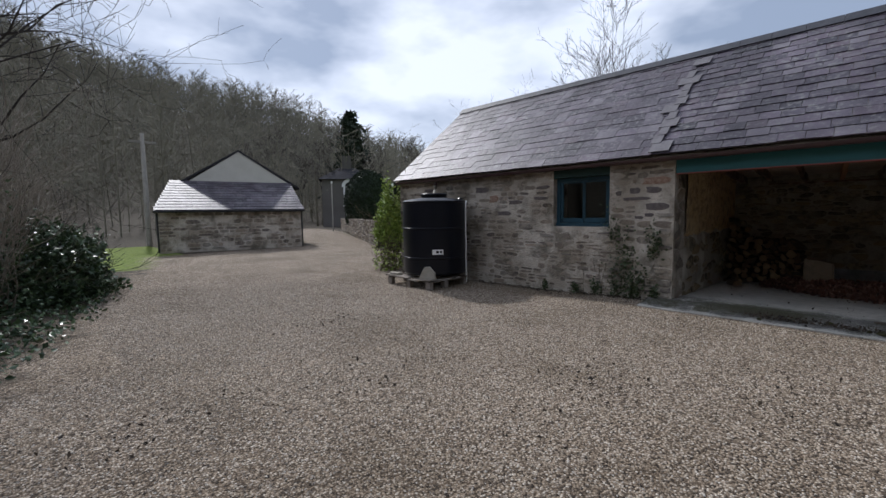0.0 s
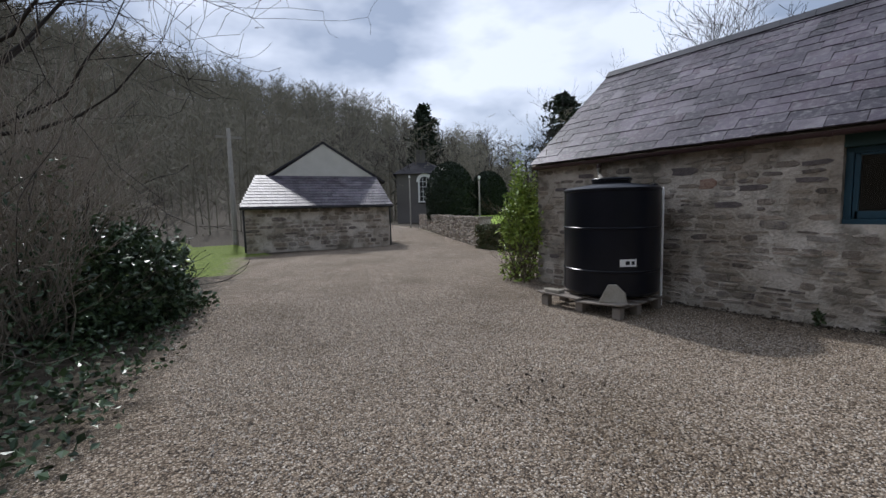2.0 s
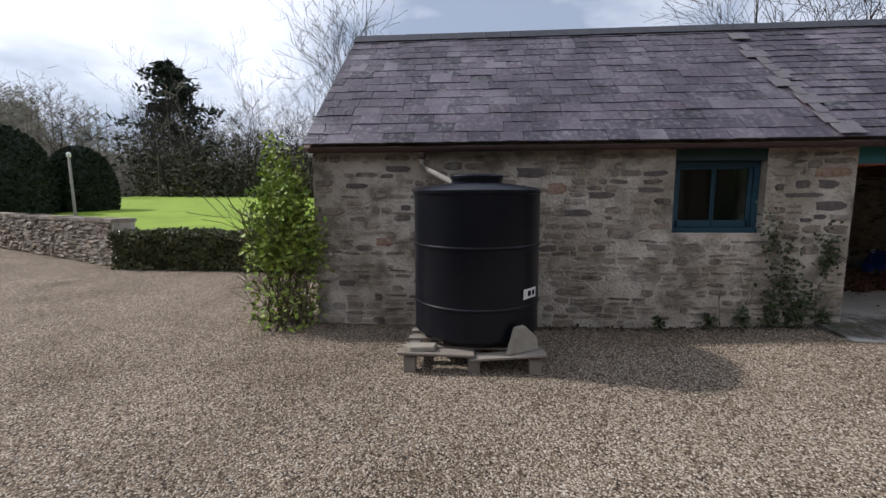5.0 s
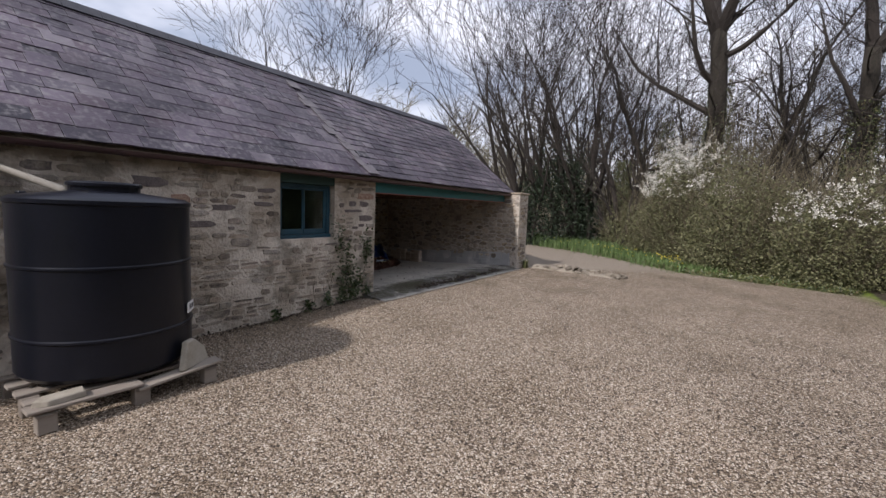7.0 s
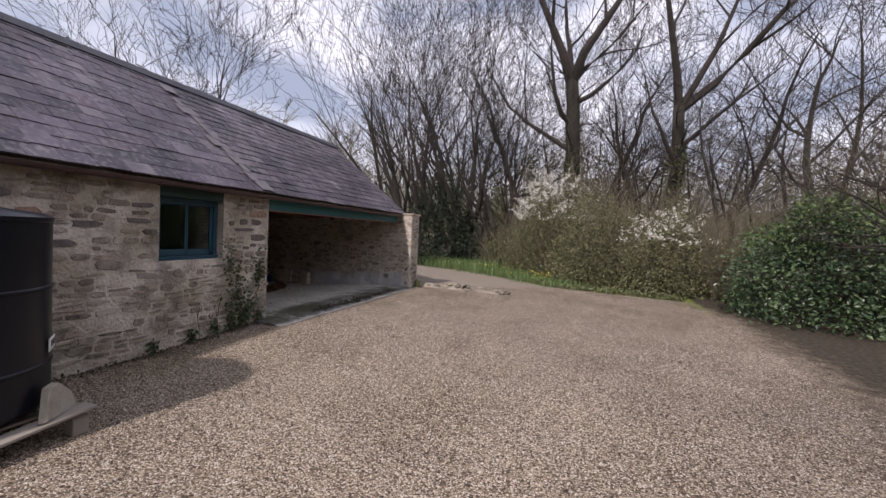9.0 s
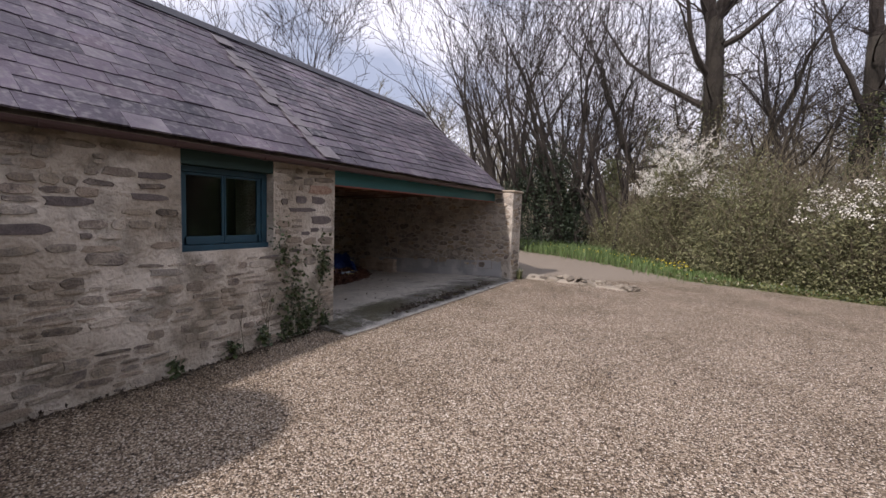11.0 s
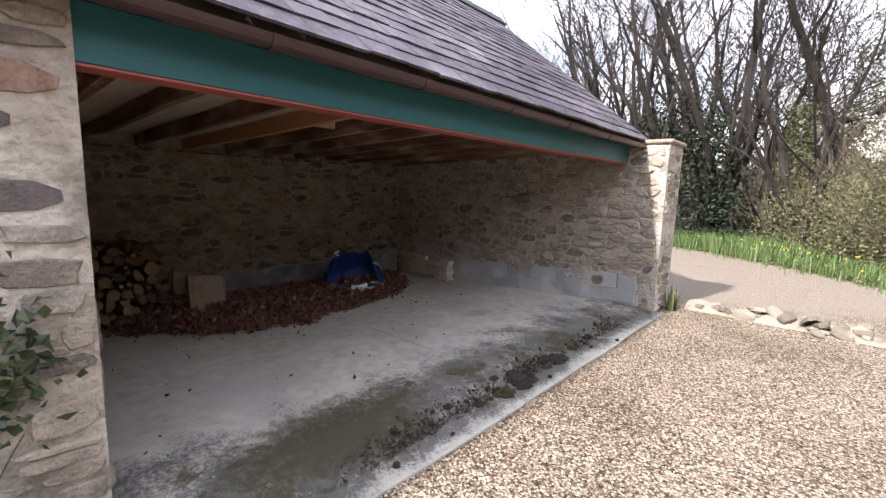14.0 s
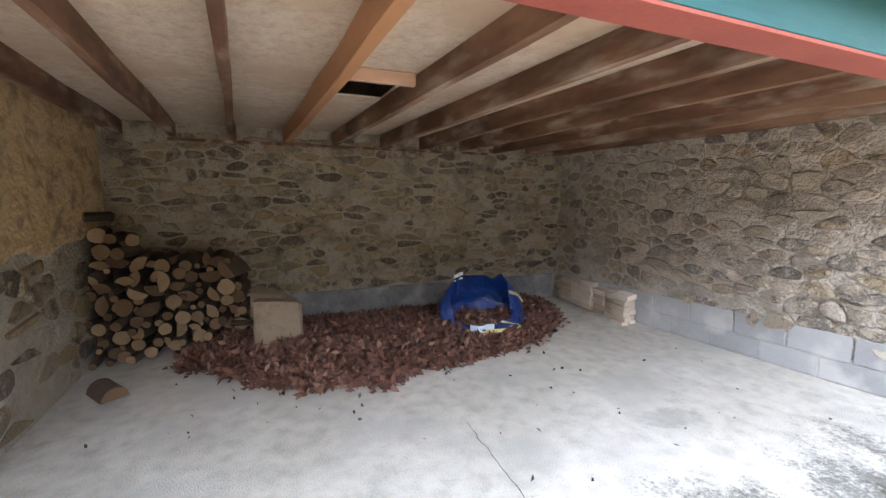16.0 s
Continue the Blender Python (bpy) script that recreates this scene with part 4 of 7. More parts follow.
# ---- window in the front wall ----
def window():
    w = thing("window_1", (FX + 0.12, (WY0 + WY1) / 2, WZ0), "blue-green painted timber casement window with dark panes", "window", kind="structure")
    hw, h = (WY1 - WY0) / 2, WZ1 - WZ0
    part("window_frame", boxes(((0, -hw, 0), (0.07, -hw + 0.07, h)), ((0, hw - 0.07, 0), (0.07, hw, h)), ((0, -hw + 0.07, h - 0.06), (0.07, hw - 0.07, h)), ((-0.03, -hw, 0), (0.07, hw, 0.06)), bevel=0.004), M_TEAL_DARK, w)
    for s in (-1, 1):
        c = 0 if s > 0 else -hw + 0.07
        d = hw - 0.07 if s > 0 else 0
        a, b = c + 0.004, d - 0.004
        sash = part("casement", boxes(((0.02, a, 0.064), (0.05, a + (0.02 if s > 0 else 0.05), h - 0.064)), ((0.02, b - (0.05 if s > 0 else 0.02), 0.064), (0.05, b, h - 0.064)), ((0.02, a + 0.02, 0.064), (0.05, b - 0.02, 0.15)), ((0.02, a + 0.02, h - 0.09), (0.05, b - 0.02, h - 0.064)), bevel=0.003), M_TEAL_DARK, w)
        p = part("pane", boxes(((0.032, a + 0.021, 0.151), (0.036, b - 0.021, h - 0.091))), M_GLASS, sash)
        p.visible_shadow = False
    part("window_sill", boxes(((-0.11, -hw - 0.02, -0.05), (0.07, hw + 0.02, -0.004)), bevel=0.008), M_MORTAR, w, "rendered stone sill")
    solo("window_lintel", boxes(((FX + 0.01, WY0 - 0.12, WZ1 + 0.004), (FX + 0.16, WY1 + 0.16, WZ1 + 0.156)), bevel=0.006), M_LINTEL, "dark green timber lintel over the window", "lintel", "structure")


window()
# floor and ceiling are coloured dark so the panes read as unlit
solo("store_floor", boxes(((FX + 0.5, OY + 0.4, -0.05), (BX, NY - 0.45, 0.02))), M_DARK, "floor behind the window, coloured dark to look unlit", "floor", "structure")
solo("store_ceiling", boxes(((FX + 0.2, OY + 0.4, 2.2), (BX, NY - 0.45, 2.23))), M_DARK, "ceiling behind the window, coloured dark to look unlit", "ceiling", "structure")


# added backing, coloured dark so the window shows an unlit room
solo("wall_store", boxes(((8.4, OY + 0.4, 0.02), (8.45, NY - 0.45, 2.2))), M_DARK, "added dark backing that keeps the window panes black", "wall", "structure")


# ---- water tank on its pallet ----
TANK = Vector((6.22, 6.58, 0.0))


def lathe(profile, seg=48):
    bm = bmesh.new()
    rings = []
    for r, z in profile:
        rings.append([bm.verts.new((r * math.cos(math.tau * i / seg), r * math.sin(math.tau * i / seg), z)) for i in range(seg)])
    for a, b in zip(rings, rings[1:]):
        for i in range(seg):
            j = (i + 1) % seg
            bm.faces.new((a[i], a[j], b[j], b[i]))
    bm.faces.new(rings[0][::-1])
    bm.faces.new(rings[-1])
    return bm


def tank():
    t = thing("water_tank", (TANK.x, TANK.y, 0.24), "black ribbed plastic water tank standing on a pallet", "water tank")
    R = 0.67
    prof = [(R - 0.03, 0), (R, 0.04), (R, 0.33), (R + 0.012, 0.34), (R + 0.012, 0.355), (R, 0.365), (R, 0.93), (R + 0.012, 0.94), (R + 0.012, 0.955), (R, 0.965), (R, 1.46), (R + 0.012, 1.47), (R + 0.012, 1.50), (R - 0.04, 1.53), (0.30, 1.575), (0.29, 1.58)]
    body = part("body", lathe(prof, 64), M_BLACK, t, smooth=True)
    body.data.set_sharp_from_angle(angle=radians(25))
    part("lid", lathe([(0.27, 0), (0.27, 0.05), (0.285, 0.05), (0.285, 0.075), (0.27, 0.09), (0.1, 0.10), (0.02, 0.10)], 32), M_BLACK, t, "black screw lid", at=(0, 0, 1.575))
    lab = part("label_plate", boxes(((-0.004, -0.11, -0.05), (0.0, 0.11, 0.05))), M_LABEL, t, "white paper label with black marks")
    az = math.atan2(6.05 - TANK.y, 5.80 - TANK.x)
    lab.location = (math.cos(az) * (R + 0.006), math.sin(az) * (R + 0.006), 0.48)
    lab.rotation_euler = (0, 0, az + math.pi)
    for y0, y1 in ((-0.085, -0.045), (-0.02, 0.035)):
        part("printed_mark", boxes(((-0.0065, y0, -0.025), (-0.0042, y1, 0.025))), M_BLACK, lab)
    vs, fs = tube([(Vector((0, 0, z)), 0.016) for z in (-0.2, 0.4, 1.1, 1.42)] + [(Vector((0.05, 0.03, 1.5)), 0.016)], 6)
    az2 = math.radians(-62)
    part("sight_tube", mesh_of("sight_tube", vs, fs, M_WHITE, True), M_WHITE, t, "thin white plastic tube", at=(math.cos(az2) * (R + 0.02), math.sin(az2) * (R + 0.02), 0.0))
    for s in (-1, 1):
        part("lifting_lug", boxes(((-0.05, -0.03, 0), (0.05, 0.03, 0.06)), bevel=0.01), M_BLACK, t, at=(0.25, s * 0.52, 1.50))
    p = thing("pallet", (5.95, 6.6, 0.0), "weathered grey timber pallet under the water tank", "pallet")
    for x in (-0.42, 0.0, 0.55):
        for y in (-0.58, 0.0, 0.62):
            part("block", boxes(((x - 0.05, y - 0.06, 0.0), (x + 0.05, y + 0.06, 0.155)), bevel=0.006), M_PALLET, p)
    for x, dz in ((-0.42, 0), (-0.2, 0), (0.05, 0), (0.3, 0), (0.55, 0)):
        if x < -0.3:
            continue
        part("deck_board", boxes(((x - 0.055, -0.68, 0.158), (x + 0.055, 0.70, 0.182)), bevel=0.004), M_PALLET, p)
    for y0, y1, tip in ((-0.70, 0.02, 5.0), (0.0, 0.74, -1.0)):
        b = part("broken_board", boxes(((-0.08, y0, 0.160), (0.075, y1, 0.186)), bevel=0.005), M_PALLET, p, "loose tilted grey board", at=(-0.42, 0, 0.0))
        b.location.z = -0.03 if tip > 0 else 0.008
        b.rotation_euler = (radians(-tip), 0, 0)
    for y in (-0.58, 0.0, 0.62):
        part("runner", boxes(((-0.48, y - 0.05, 0.132), (0.62, y + 0.05, 0.150)), bevel=0.004), M_PALLET, p)


tank()


def flat_stone(name, pts, thick, material, label, category, m):
    bm = bmesh.new()
    a = [bm.verts.new((x, y, 0)) for x, y in pts]
    b = [bm.verts.new((x * 0.94, y * 0.94, thick)) for x, y in pts]
    bm.faces.new(a[::-1])
    bm.faces.new(b)
    for i in range(len(pts)):
        j = (i + 1) % len(pts)
        bm.faces.new((a[i], a[j], b[j], b[i]))
    bmesh.ops.bevel(bm, geom=list(bm.edges), offset=thick * 0.15, segments=1, affect="EDGES")
    ob = solo(name, bm, material, label, category)
    ob.matrix_world = m
    return ob


M_FLAT = mat("grey_flat_stone", [(0.24, 0.215, 0.17), (0.34, 0.31, 0.26)], 7, 0.9, 0.4)
flat_stone("leaning_stone", [(-0.2, 0), (0.17, 0), (0.15, 0.14), (0.03, 0.26), (-0.08, 0.25)], 0.06, M_FLAT, "pale flat stone leaning on the tank", "stone", pose(5.60, 6.13, 0.185, 78, 0, -62))
flat_stone("loose_stone", [(-0.17, -0.06), (0.1, -0.08), (0.18, 0.0), (0.1, 0.07), (-0.14, 0.07)], 0.05, M_FLAT, "flat grey stone lying on the pallet", "stone", pose(5.56, 7.12, 0.2, 0, 0, 95))


# downpipe stub from the gutter into the tank
def downpipe():
    g = thing("downpipe", (6.9, 7.25, 2.2), "grey sloping rainwater pipe from gutter to tank", "pipe")
    vs, fs = tube([(Vector(p), 0.034) for p in ((0, 0, 0.02), (0, 0, -0.12), (-0.08, -0.06, -0.19), (-0.45, -0.42, -0.37), (-0.5, -0.48, -0.42))], 10)
    part("pipe", mesh_of("pipe", vs, fs, M_POLE, True), M_POLE, g)
    part("collar", lathe([(0.04, 0), (0.045, 0.01), (0.045, 0.05), (0.04, 0.06)], 12), M_GUTTER, g, "brown collar", at=(0, 0, -0.06))


downpipe()


# ---- things in the bay ----
M_BLOCK = mat("sandstone_block", [(0.16, 0.12, 0.082), (0.25, 0.19, 0.13), (0.20, 0.16, 0.118)], 6, 0.9, 0.5)
M_BRICK = mat("pale_brick", [(0.42, 0.33, 0.25), (0.55, 0.46, 0.37), (0.62, 0.54, 0.45)], 9, 0.9, 0.4, 50, "object")
M_CUT = mat("sawn_wood_end", [(0.07, 0.042, 0.024), (0.155, 0.096, 0.05), (0.25, 0.17, 0.095)], 14, 0.85, 0.4, 60, "object")
M_LEAFLITTER = mat("dead_leaf", [(0.03, 0.014, 0.011), (0.09, 0.04, 0.028), (0.17, 0.075, 0.05), (0.10, 0.048, 0.034), (0.33, 0.20, 0.145)], 4, 0.7, 0, 20, "island", spec=0.3)
M_BAG = mat("blue_woven_plastic", [(0.004, 0.014, 0.07), (0.008, 0.036, 0.18)], 5, 0.38, 0.3, 30)
M_BAG_PALE = mat("pale_bag_print", [(0.45, 0.55, 0.66), (0.6, 0.68, 0.75)], 5, 0.4, 0.1, 30)
M_YELLOW = mat("yellow_strap", [(0.50, 0.42, 0.16), (0.62, 0.54, 0.24)], 5, 0.6, 0.1, 30)


def log(m, r, length, quarter, rnd):
    """A sawn log lying along x: bark body and pale cut end."""
    n = 10
    ring = []
    span = math.tau if not quarter else rnd.uniform(1.7, 3.3)
    if not quarter:
        ring = [(math.cos(math.tau * i / n) * r * rnd.uniform(0.9, 1.08), math.sin(math.tau * i / n) * r * rnd.uniform(0.85, 1.05)) for i in range(n)]
    else:
        ring = [(0, 0)] + [(math.cos(span * i / 7) * r * 1.5, math.sin(span * i / 7) * r * 1.5) for i in range(8)]
        cx = sum(a for a, b in ring) / len(ring)
        cy = sum(b for a, b in ring) / len(ring)
        ring = [(a - cx, b - cy) for a, b in ring]
    k = len(ring)
    vs = [(-length / 2, a, b) for a, b in ring] + [(length / 2, a, b) for a, b in ring]
    fs = [(i, (i + 1) % k, (i + 1) % k + k, i + k) for i in range(k)] + [tuple(range(2 * k - 1, k - 1, -1))]
    g = thing("firewood_log", (0, 0, 0), "split firewood log with pale sawn end" if quarter else "round firewood log with pale sawn end", "log", "logs of the firewood stack")
    part("bark", mesh_of("bark", vs, fs, M_LOG_BARK), M_LOG_BARK, g)
    c = 0.96
    e = [(-length / 2 - 0.002, a * c, b * c) for a, b in ring] + [(-length / 2 + 0.004, a, b) for a, b in ring]
    ef = [tuple(range(k - 1, -1, -1))] + [(i, (i + 1) % k, (i + 1) % k + k, i + k) for i in range(k)]
    part("cut_end", mesh_of("cut_end", e, ef, M_CUT), M_CUT, g, "pale sawn end grain")
    g.matrix_world = m
    return g


def firewood():
    rnd = random.Random(21)
    z0 = slab_z(10.8)
    y_lo, y_hi = 0.90, part_y(10.9) - 0.02
    placed = []
    sizes = [0.085] * 3 + [0.07] * 22 + [0.058] * 40 + [0.045] * 60 + [0.034] * 90 + [0.026] * 120
    for r in sizes:
        for _ in range(90):
            f = rnd.random()
            y = y_lo + (y_hi - y_lo) * f
            top = 0.93 + 0.06 * noise.noise(Vector((y * 6, 0, 0))) - 0.5 * max(0, 0.14 - f) / 0.14
            z = rnd.uniform(r, top)
            if z > 0.52 and r < 0.04 and rnd.random() < 0.75 or z < 0.45 and r > 0.05 and rnd.random() < 0.7:
                continue
            if y + r > y_hi or y - r < y_lo:
                continue
            if any((y - a) ** 2 + (z - b) ** 2 < ((r + c) * 0.95) ** 2 for a, b, c in placed):
                continue
            placed.append((y, z, r))
            break
    for y, z, r in placed:
        split = r > 0.04 and rnd.random() < (0.7 if z > 0.48 else 0.12)
        ln = rnd.uniform(0.34, 0.46)
        x = 10.70 + 0.16 * z + rnd.gauss(0, 0.035) + ln / 2
        turn = Euler((rnd.uniform(0, 6.28), rnd.gauss(0, 0.07), rnd.gauss(0, 0.15))).to_matrix().to_4x4()
        log(Matrix.Translation((x, y, z0 + z)) @ turn, r * 1.02, ln, split, rnd)
    for y, z, r in ((2.10, 1.02, 0.075), (1.95, 1.0, 0.06), (2.14, 1.17, 0.075), (1.90, 1.12, 0.06), (2.16, 1.33, 0.045), (2.02, 1.14, 0.05)):
        log(Matrix.Translation((11.05, y, z0 + z)) @ Euler((rnd.uniform(0, 6), 0.05, rnd.gauss(0, 0.2))).to_matrix().to_4x4(), r, 0.4, False, rnd)
    for x, y, z, r, turn in ((10.62, 0.86, 0.05, 0.05, 60), (10.75, 0.80, 0.16, 0.045, 35), (10.72, 0.92, 0.30, 0.04, 75), (10.5, 1.06, 0.045, 0.045, 20), (10.8, 0.78, 0.33, 0.035, 110)):
        one = log(pose(x, y, z0 + z, rnd.uniform(0, 360), 0, turn), r, 0.32, True, rnd)
        one["label"] = "split firewood log tumbled at the end of the stack"
    lone = log(pose(9.98, 1.88, slab_z(9.98) + 0.07, 0, 0, 35), 0.062, 0.26, True, rnd)
    lone["label"] = "single split log lying on the concrete floor"
    # plain bark-coloured box added behind the logs, darkens the gaps between them
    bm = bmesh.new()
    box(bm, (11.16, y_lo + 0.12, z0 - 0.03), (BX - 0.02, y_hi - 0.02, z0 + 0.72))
    solo("firewood_heap", bm, M_BARK, "plain dark box behind the stacked logs", "firewood", "stuff")


firewood()


def block_thing(x, y, rz, sx, sy, sz, label, tilt=0):
    bm = bmesh.new()
    box(bm, (-sx / 2, -sy / 2, 0), (sx / 2, sy / 2, sz), 0.02)
    rnd = random.Random(int(x * 100))
    for v in bm.verts:
        v.co += Vector([rnd.uniform(-0.025, 0.025) for _ in range(3)])
        if v.co.z > sz * 0.6 and v.co.y < 0:
            v.co.z -= 0.22 * sz * abs(v.co.y) / sy * 2 * 0.5
    ob = solo("stone_block", bm, M_BLOCK, label, "stone block")
    ob.matrix_world = pose(x, y, slab_z(x) - 0.004, tilt, 0, rz)


block_thing(10.36, 0.66, 12, 0.18, 0.40, 0.60, "squared buff stone block standing on end", 0)
block_thing(10.80, 0.74, -5, 0.20, 0.30, 0.62, "rough buff stone block behind another")


def leaf_heap():
    rnd = random.Random(5)

    edge_y = (-2.95, -2.6, -2.08, -1.18, -0.35, -0.11, 0.44, 0.85, 1.14, 1.5)
    edge_x = (11.1, 10.34, 9.86, 9.53, 9.42, 9.28, 9.46, 9.68, 10.02, 10.36)

    def height(x, y):
        if y > 1.5 or y < -2.95:
            return -1
        front = float(np.interp(y, edge_y, edge_x)) + 0.07 * noise.noise(Vector((y * 3, 0, 0))) + 0.06 * noise.noise(Vector((y * 9, 4, 0)))
        d = x - front
        if d < 0:
            return -1
        rise = min(1.0, d / 0.6) ** 0.7 * (1 - 0.75 * smooth01(10.5, 11.4, x)) * min(1.0, (1.6 - y) / 0.5)
        return max(0.0, 0.17 * rise + 0.03 * noise.noise(Vector((x * 3, y * 3, 1))) * min(1, d * 3))

    bm = bmesh.new()
    nx, ny = 40, 60
    grid = {}
    for i in range(nx + 1):
        for j in range(ny + 1):
            x, y = 9.1 + 2.38 * i / nx, -3.0 + 4.5 * j / ny
            h = height(x, y)
            if h >= 0:
                grid[i, j] = bm.verts.new((x, y, slab_z(x) + h * 0.92))
    for (i, j) in list(grid):
        q = [grid.get(k) for k in ((i, j), (i + 1, j), (i + 1, j + 1), (i, j + 1))]
        if all(q):
            bm.faces.new(q)
    base = solo("leaf_heap", bm, M_LEAFLITTER, "heap of dry russet fallen leaves on the floor", "leaf heap", "stuff")
    pile = Pile()
    n = 0
    while n < 17000:
        x, y = rnd.uniform(9.0, 11.46), rnd.uniform(-2.95, 1.6)
        h = height(x, y)
        if h < 0:
            if rnd.random() < 0.985 or height(x + 0.15, y) < 0 and height(x, y - 0.15) < 0:
                continue
            h = 0
        p = Vector((x, y, slab_z(x) + h + rnd.uniform(0.0, 0.03)))
        leaf(pile, p, rnd.uniform(0.028, 0.068), rnd, 0.15, 1.7)
        n += 1
    part("dead_leaves", pile.mesh("dead_leaves", M_LEAFLITTER), M_LEAFLITTER, base)


leaf_heap()


def brick_stack():
    rnd = random.Random(9)
    g = thing("brick_stack", (10.46, end_y(10.5) + 0.10, slab_z(10.5) + 0.012), "low stack of pale reclaimed bricks against the wall", "brick stack")
    me = from_bm("brick", boxes(((-0.105, -0.05, 0.0), (0.105, 0.05, 0.062)), bevel=0.005), M_BRICK)
    for c in range(6):
        for k in range(6):
            if c == 5 and k in (2, 5):
                continue
            b = part("brick", me, M_BRICK, g, at=(-0.44 + k * 0.222 + rnd.uniform(-0.015, 0.015), rnd.uniform(-0.02, 0.02), c * 0.064))
            b.rotation_euler = (0, 0, rnd.gauss(0, 0.05))
    for c in range(6):
        b = part("brick", me, M_BRICK, g, at=(-0.47, 0.11 + rnd.uniform(-0.02, 0.02), c * 0.064))
        b.rotation_euler = (0, 0, rnd.gauss(0, 0.08))


brick_stack()


def blue_bag():
    g = thing("garden_bag", (10.25, -1.47, slab_z(10.2) + 0.12), "blue woven garden bag with yellow straps slumped open on leaves", "bag")
    seg, rows = 44, 16

    def surf(a, f, out=0.0):
        """Point of the slumped bag: a round the rim, f from the ground to the rim."""
        c, s = math.cos(a), math.sin(a)
        r = 0.33 + 0.10 * math.sin(math.pi * f) - 0.05 * f + out
        r += 0.045 * noise.noise(Vector((c * 2.2, s * 2.2, f * 2.5))) + 0.022 * noise.noise(Vector((c * 6, s * 6, f * 7)))
        tall = 0.17 + 0.33 * smooth01(-0.3, 0.5, math.cos(a + 0.25)) - 0.09 * max(0, math.cos(a - 2.6)) + 0.05 * noise.noise(Vector((c * 3.1, s * 3.1, 9)))
        z = f * tall + 0.035 * noise.noise(Vector((c * 3, s * 3, f * 5 + 3)))
        fold = 0.14 * max(0, f - 0.6) * max(0, math.cos(a - 2.6))
        return Vector((c * r * 0.85 - fold, s * r * 1.2 + 0.06 * f, z))

    bm = bmesh.new()
    rings = [[bm.verts.new(surf(math.tau * i / seg, k / (rows - 1))) for i in range(seg)] for k in range(rows)]
    for a, b in zip(rings, rings[1:]):
        for i in range(seg):
            j = (i + 1) % seg
            bm.faces.new((a[i], a[j], b[j], b[i]))
    bm.faces.new(rings[0][::-1])
    ob = part("bag_body", bm, M_BAG, g)
    md = ob.modifiers.new("cloth", "SOLIDIFY")
    md.thickness = 0.006

    def band(name, pts, wide, material, label):
        bm = bmesh.new()
        prev = None
        for p, d in pts:
            q = (bm.verts.new(p + d * wide), bm.verts.new(p - d * wide))
            if prev:
                bm.faces.new((prev[0], prev[1], q[1], q[0]))
            prev = q
        s = part(name, bm, material, g, label)
        md = s.modifiers.new("web", "SOLIDIFY")
        md.thickness = 0.005

    for a0, f0, f1, bend in ((3.5, 1.02, 0.2, 0.3), (2.45, 0.55, 0.35, 1.1), (4.6, 1.03, 0.45, 0.2), (1.75, 1.03, 0.5, -0.2)):
        pts = []
        for k in range(8):
            t = k / 7
            a, f = a0 + bend * t, f0 + (f1 - f0) * t
            p = surf(a, min(f, 1.0), 0.014)
            d = (surf(a + 0.05, min(f, 1), 0.014) - p).normalized() if abs(bend) < 0.9 else Vector((0, 0, 1))
            pts.append((p, d))
        band("strap", pts, 0.018, M_YELLOW, "yellow webbing strap")
    pts = [(surf(2.55 + 0.09 * k, 0.62, 0.012), Vector((0, 0, 1))) for k in range(7)]
    band("pale_panel", pts, 0.055, M_BAG_PALE, "pale blue printed panel")
    pts = [(surf(0.2 + 0.12 * k, 0.98, 0.012), Vector((0, 0, 1))) for k in range(5)]
    band("pale_flap", pts, 0.04, M_WHITE, "white inside of a folded corner")


blue_bag()

# concrete block footing along the end wall
M_FOOT = mat("grey_block", [(0.30, 0.30, 0.30), (0.40, 0.40, 0.405), (0.48, 0.48, 0.48)], 5, 0.9, 0.5, 45, "object", (0.56, 0.55, 0.53), 3.0, jitter=0.6)
footing = skew_wall("footing", 6.75, 11.3, lambda x: end_y(x) + 0.012, EY - 0.1, 0.30, "grey concrete block footing along the end wall", M_FOOT)


def footing_blocks():
    rnd = random.Random(44)
    for c in range(2):
        x = 6.78 - 0.2 * c
        while x < 11.2:
            x1 = min(x + 0.44, 11.28)
            x0 = max(x, 6.77)
            if x1 - x0 > 0.08:
                xm = (x0 + x1) / 2
                z0 = slab_z(xm) + 0.005 + 0.19 * c
                b = part("block", boxes(((-(x1 - x0) / 2 + 0.003, -0.02, 0), ((x1 - x0) / 2 - 0.003, rnd.uniform(0.002, 0.008), 0.18 + 0.03 * c)), bevel=0.006), M_FOOT, footing)
                b.matrix_local = pose(xm, end_y(xm) + 0.016, z0, 0, math.degrees(0.25 / 4.5), math.degrees(0.19 / 5.08))
            x += 0.45


footing_blocks()
M_DAMP = mat("damp_cement", [(0.10, 0.10, 0.10), (0.17, 0.168, 0.165), (0.24, 0.235, 0.23)], 4, 0.9, 0.5, 30, "", (0.36, 0.35, 0.33), 2.4)
solo("wall_skirt", boxes(((BX - 0.022, -3.3, -0.2), (BX - 0.002, 0.92, 0.27)), bevel=0.008), M_DAMP, "dark damp cement skirt along the back wall", "skirt", "structure")


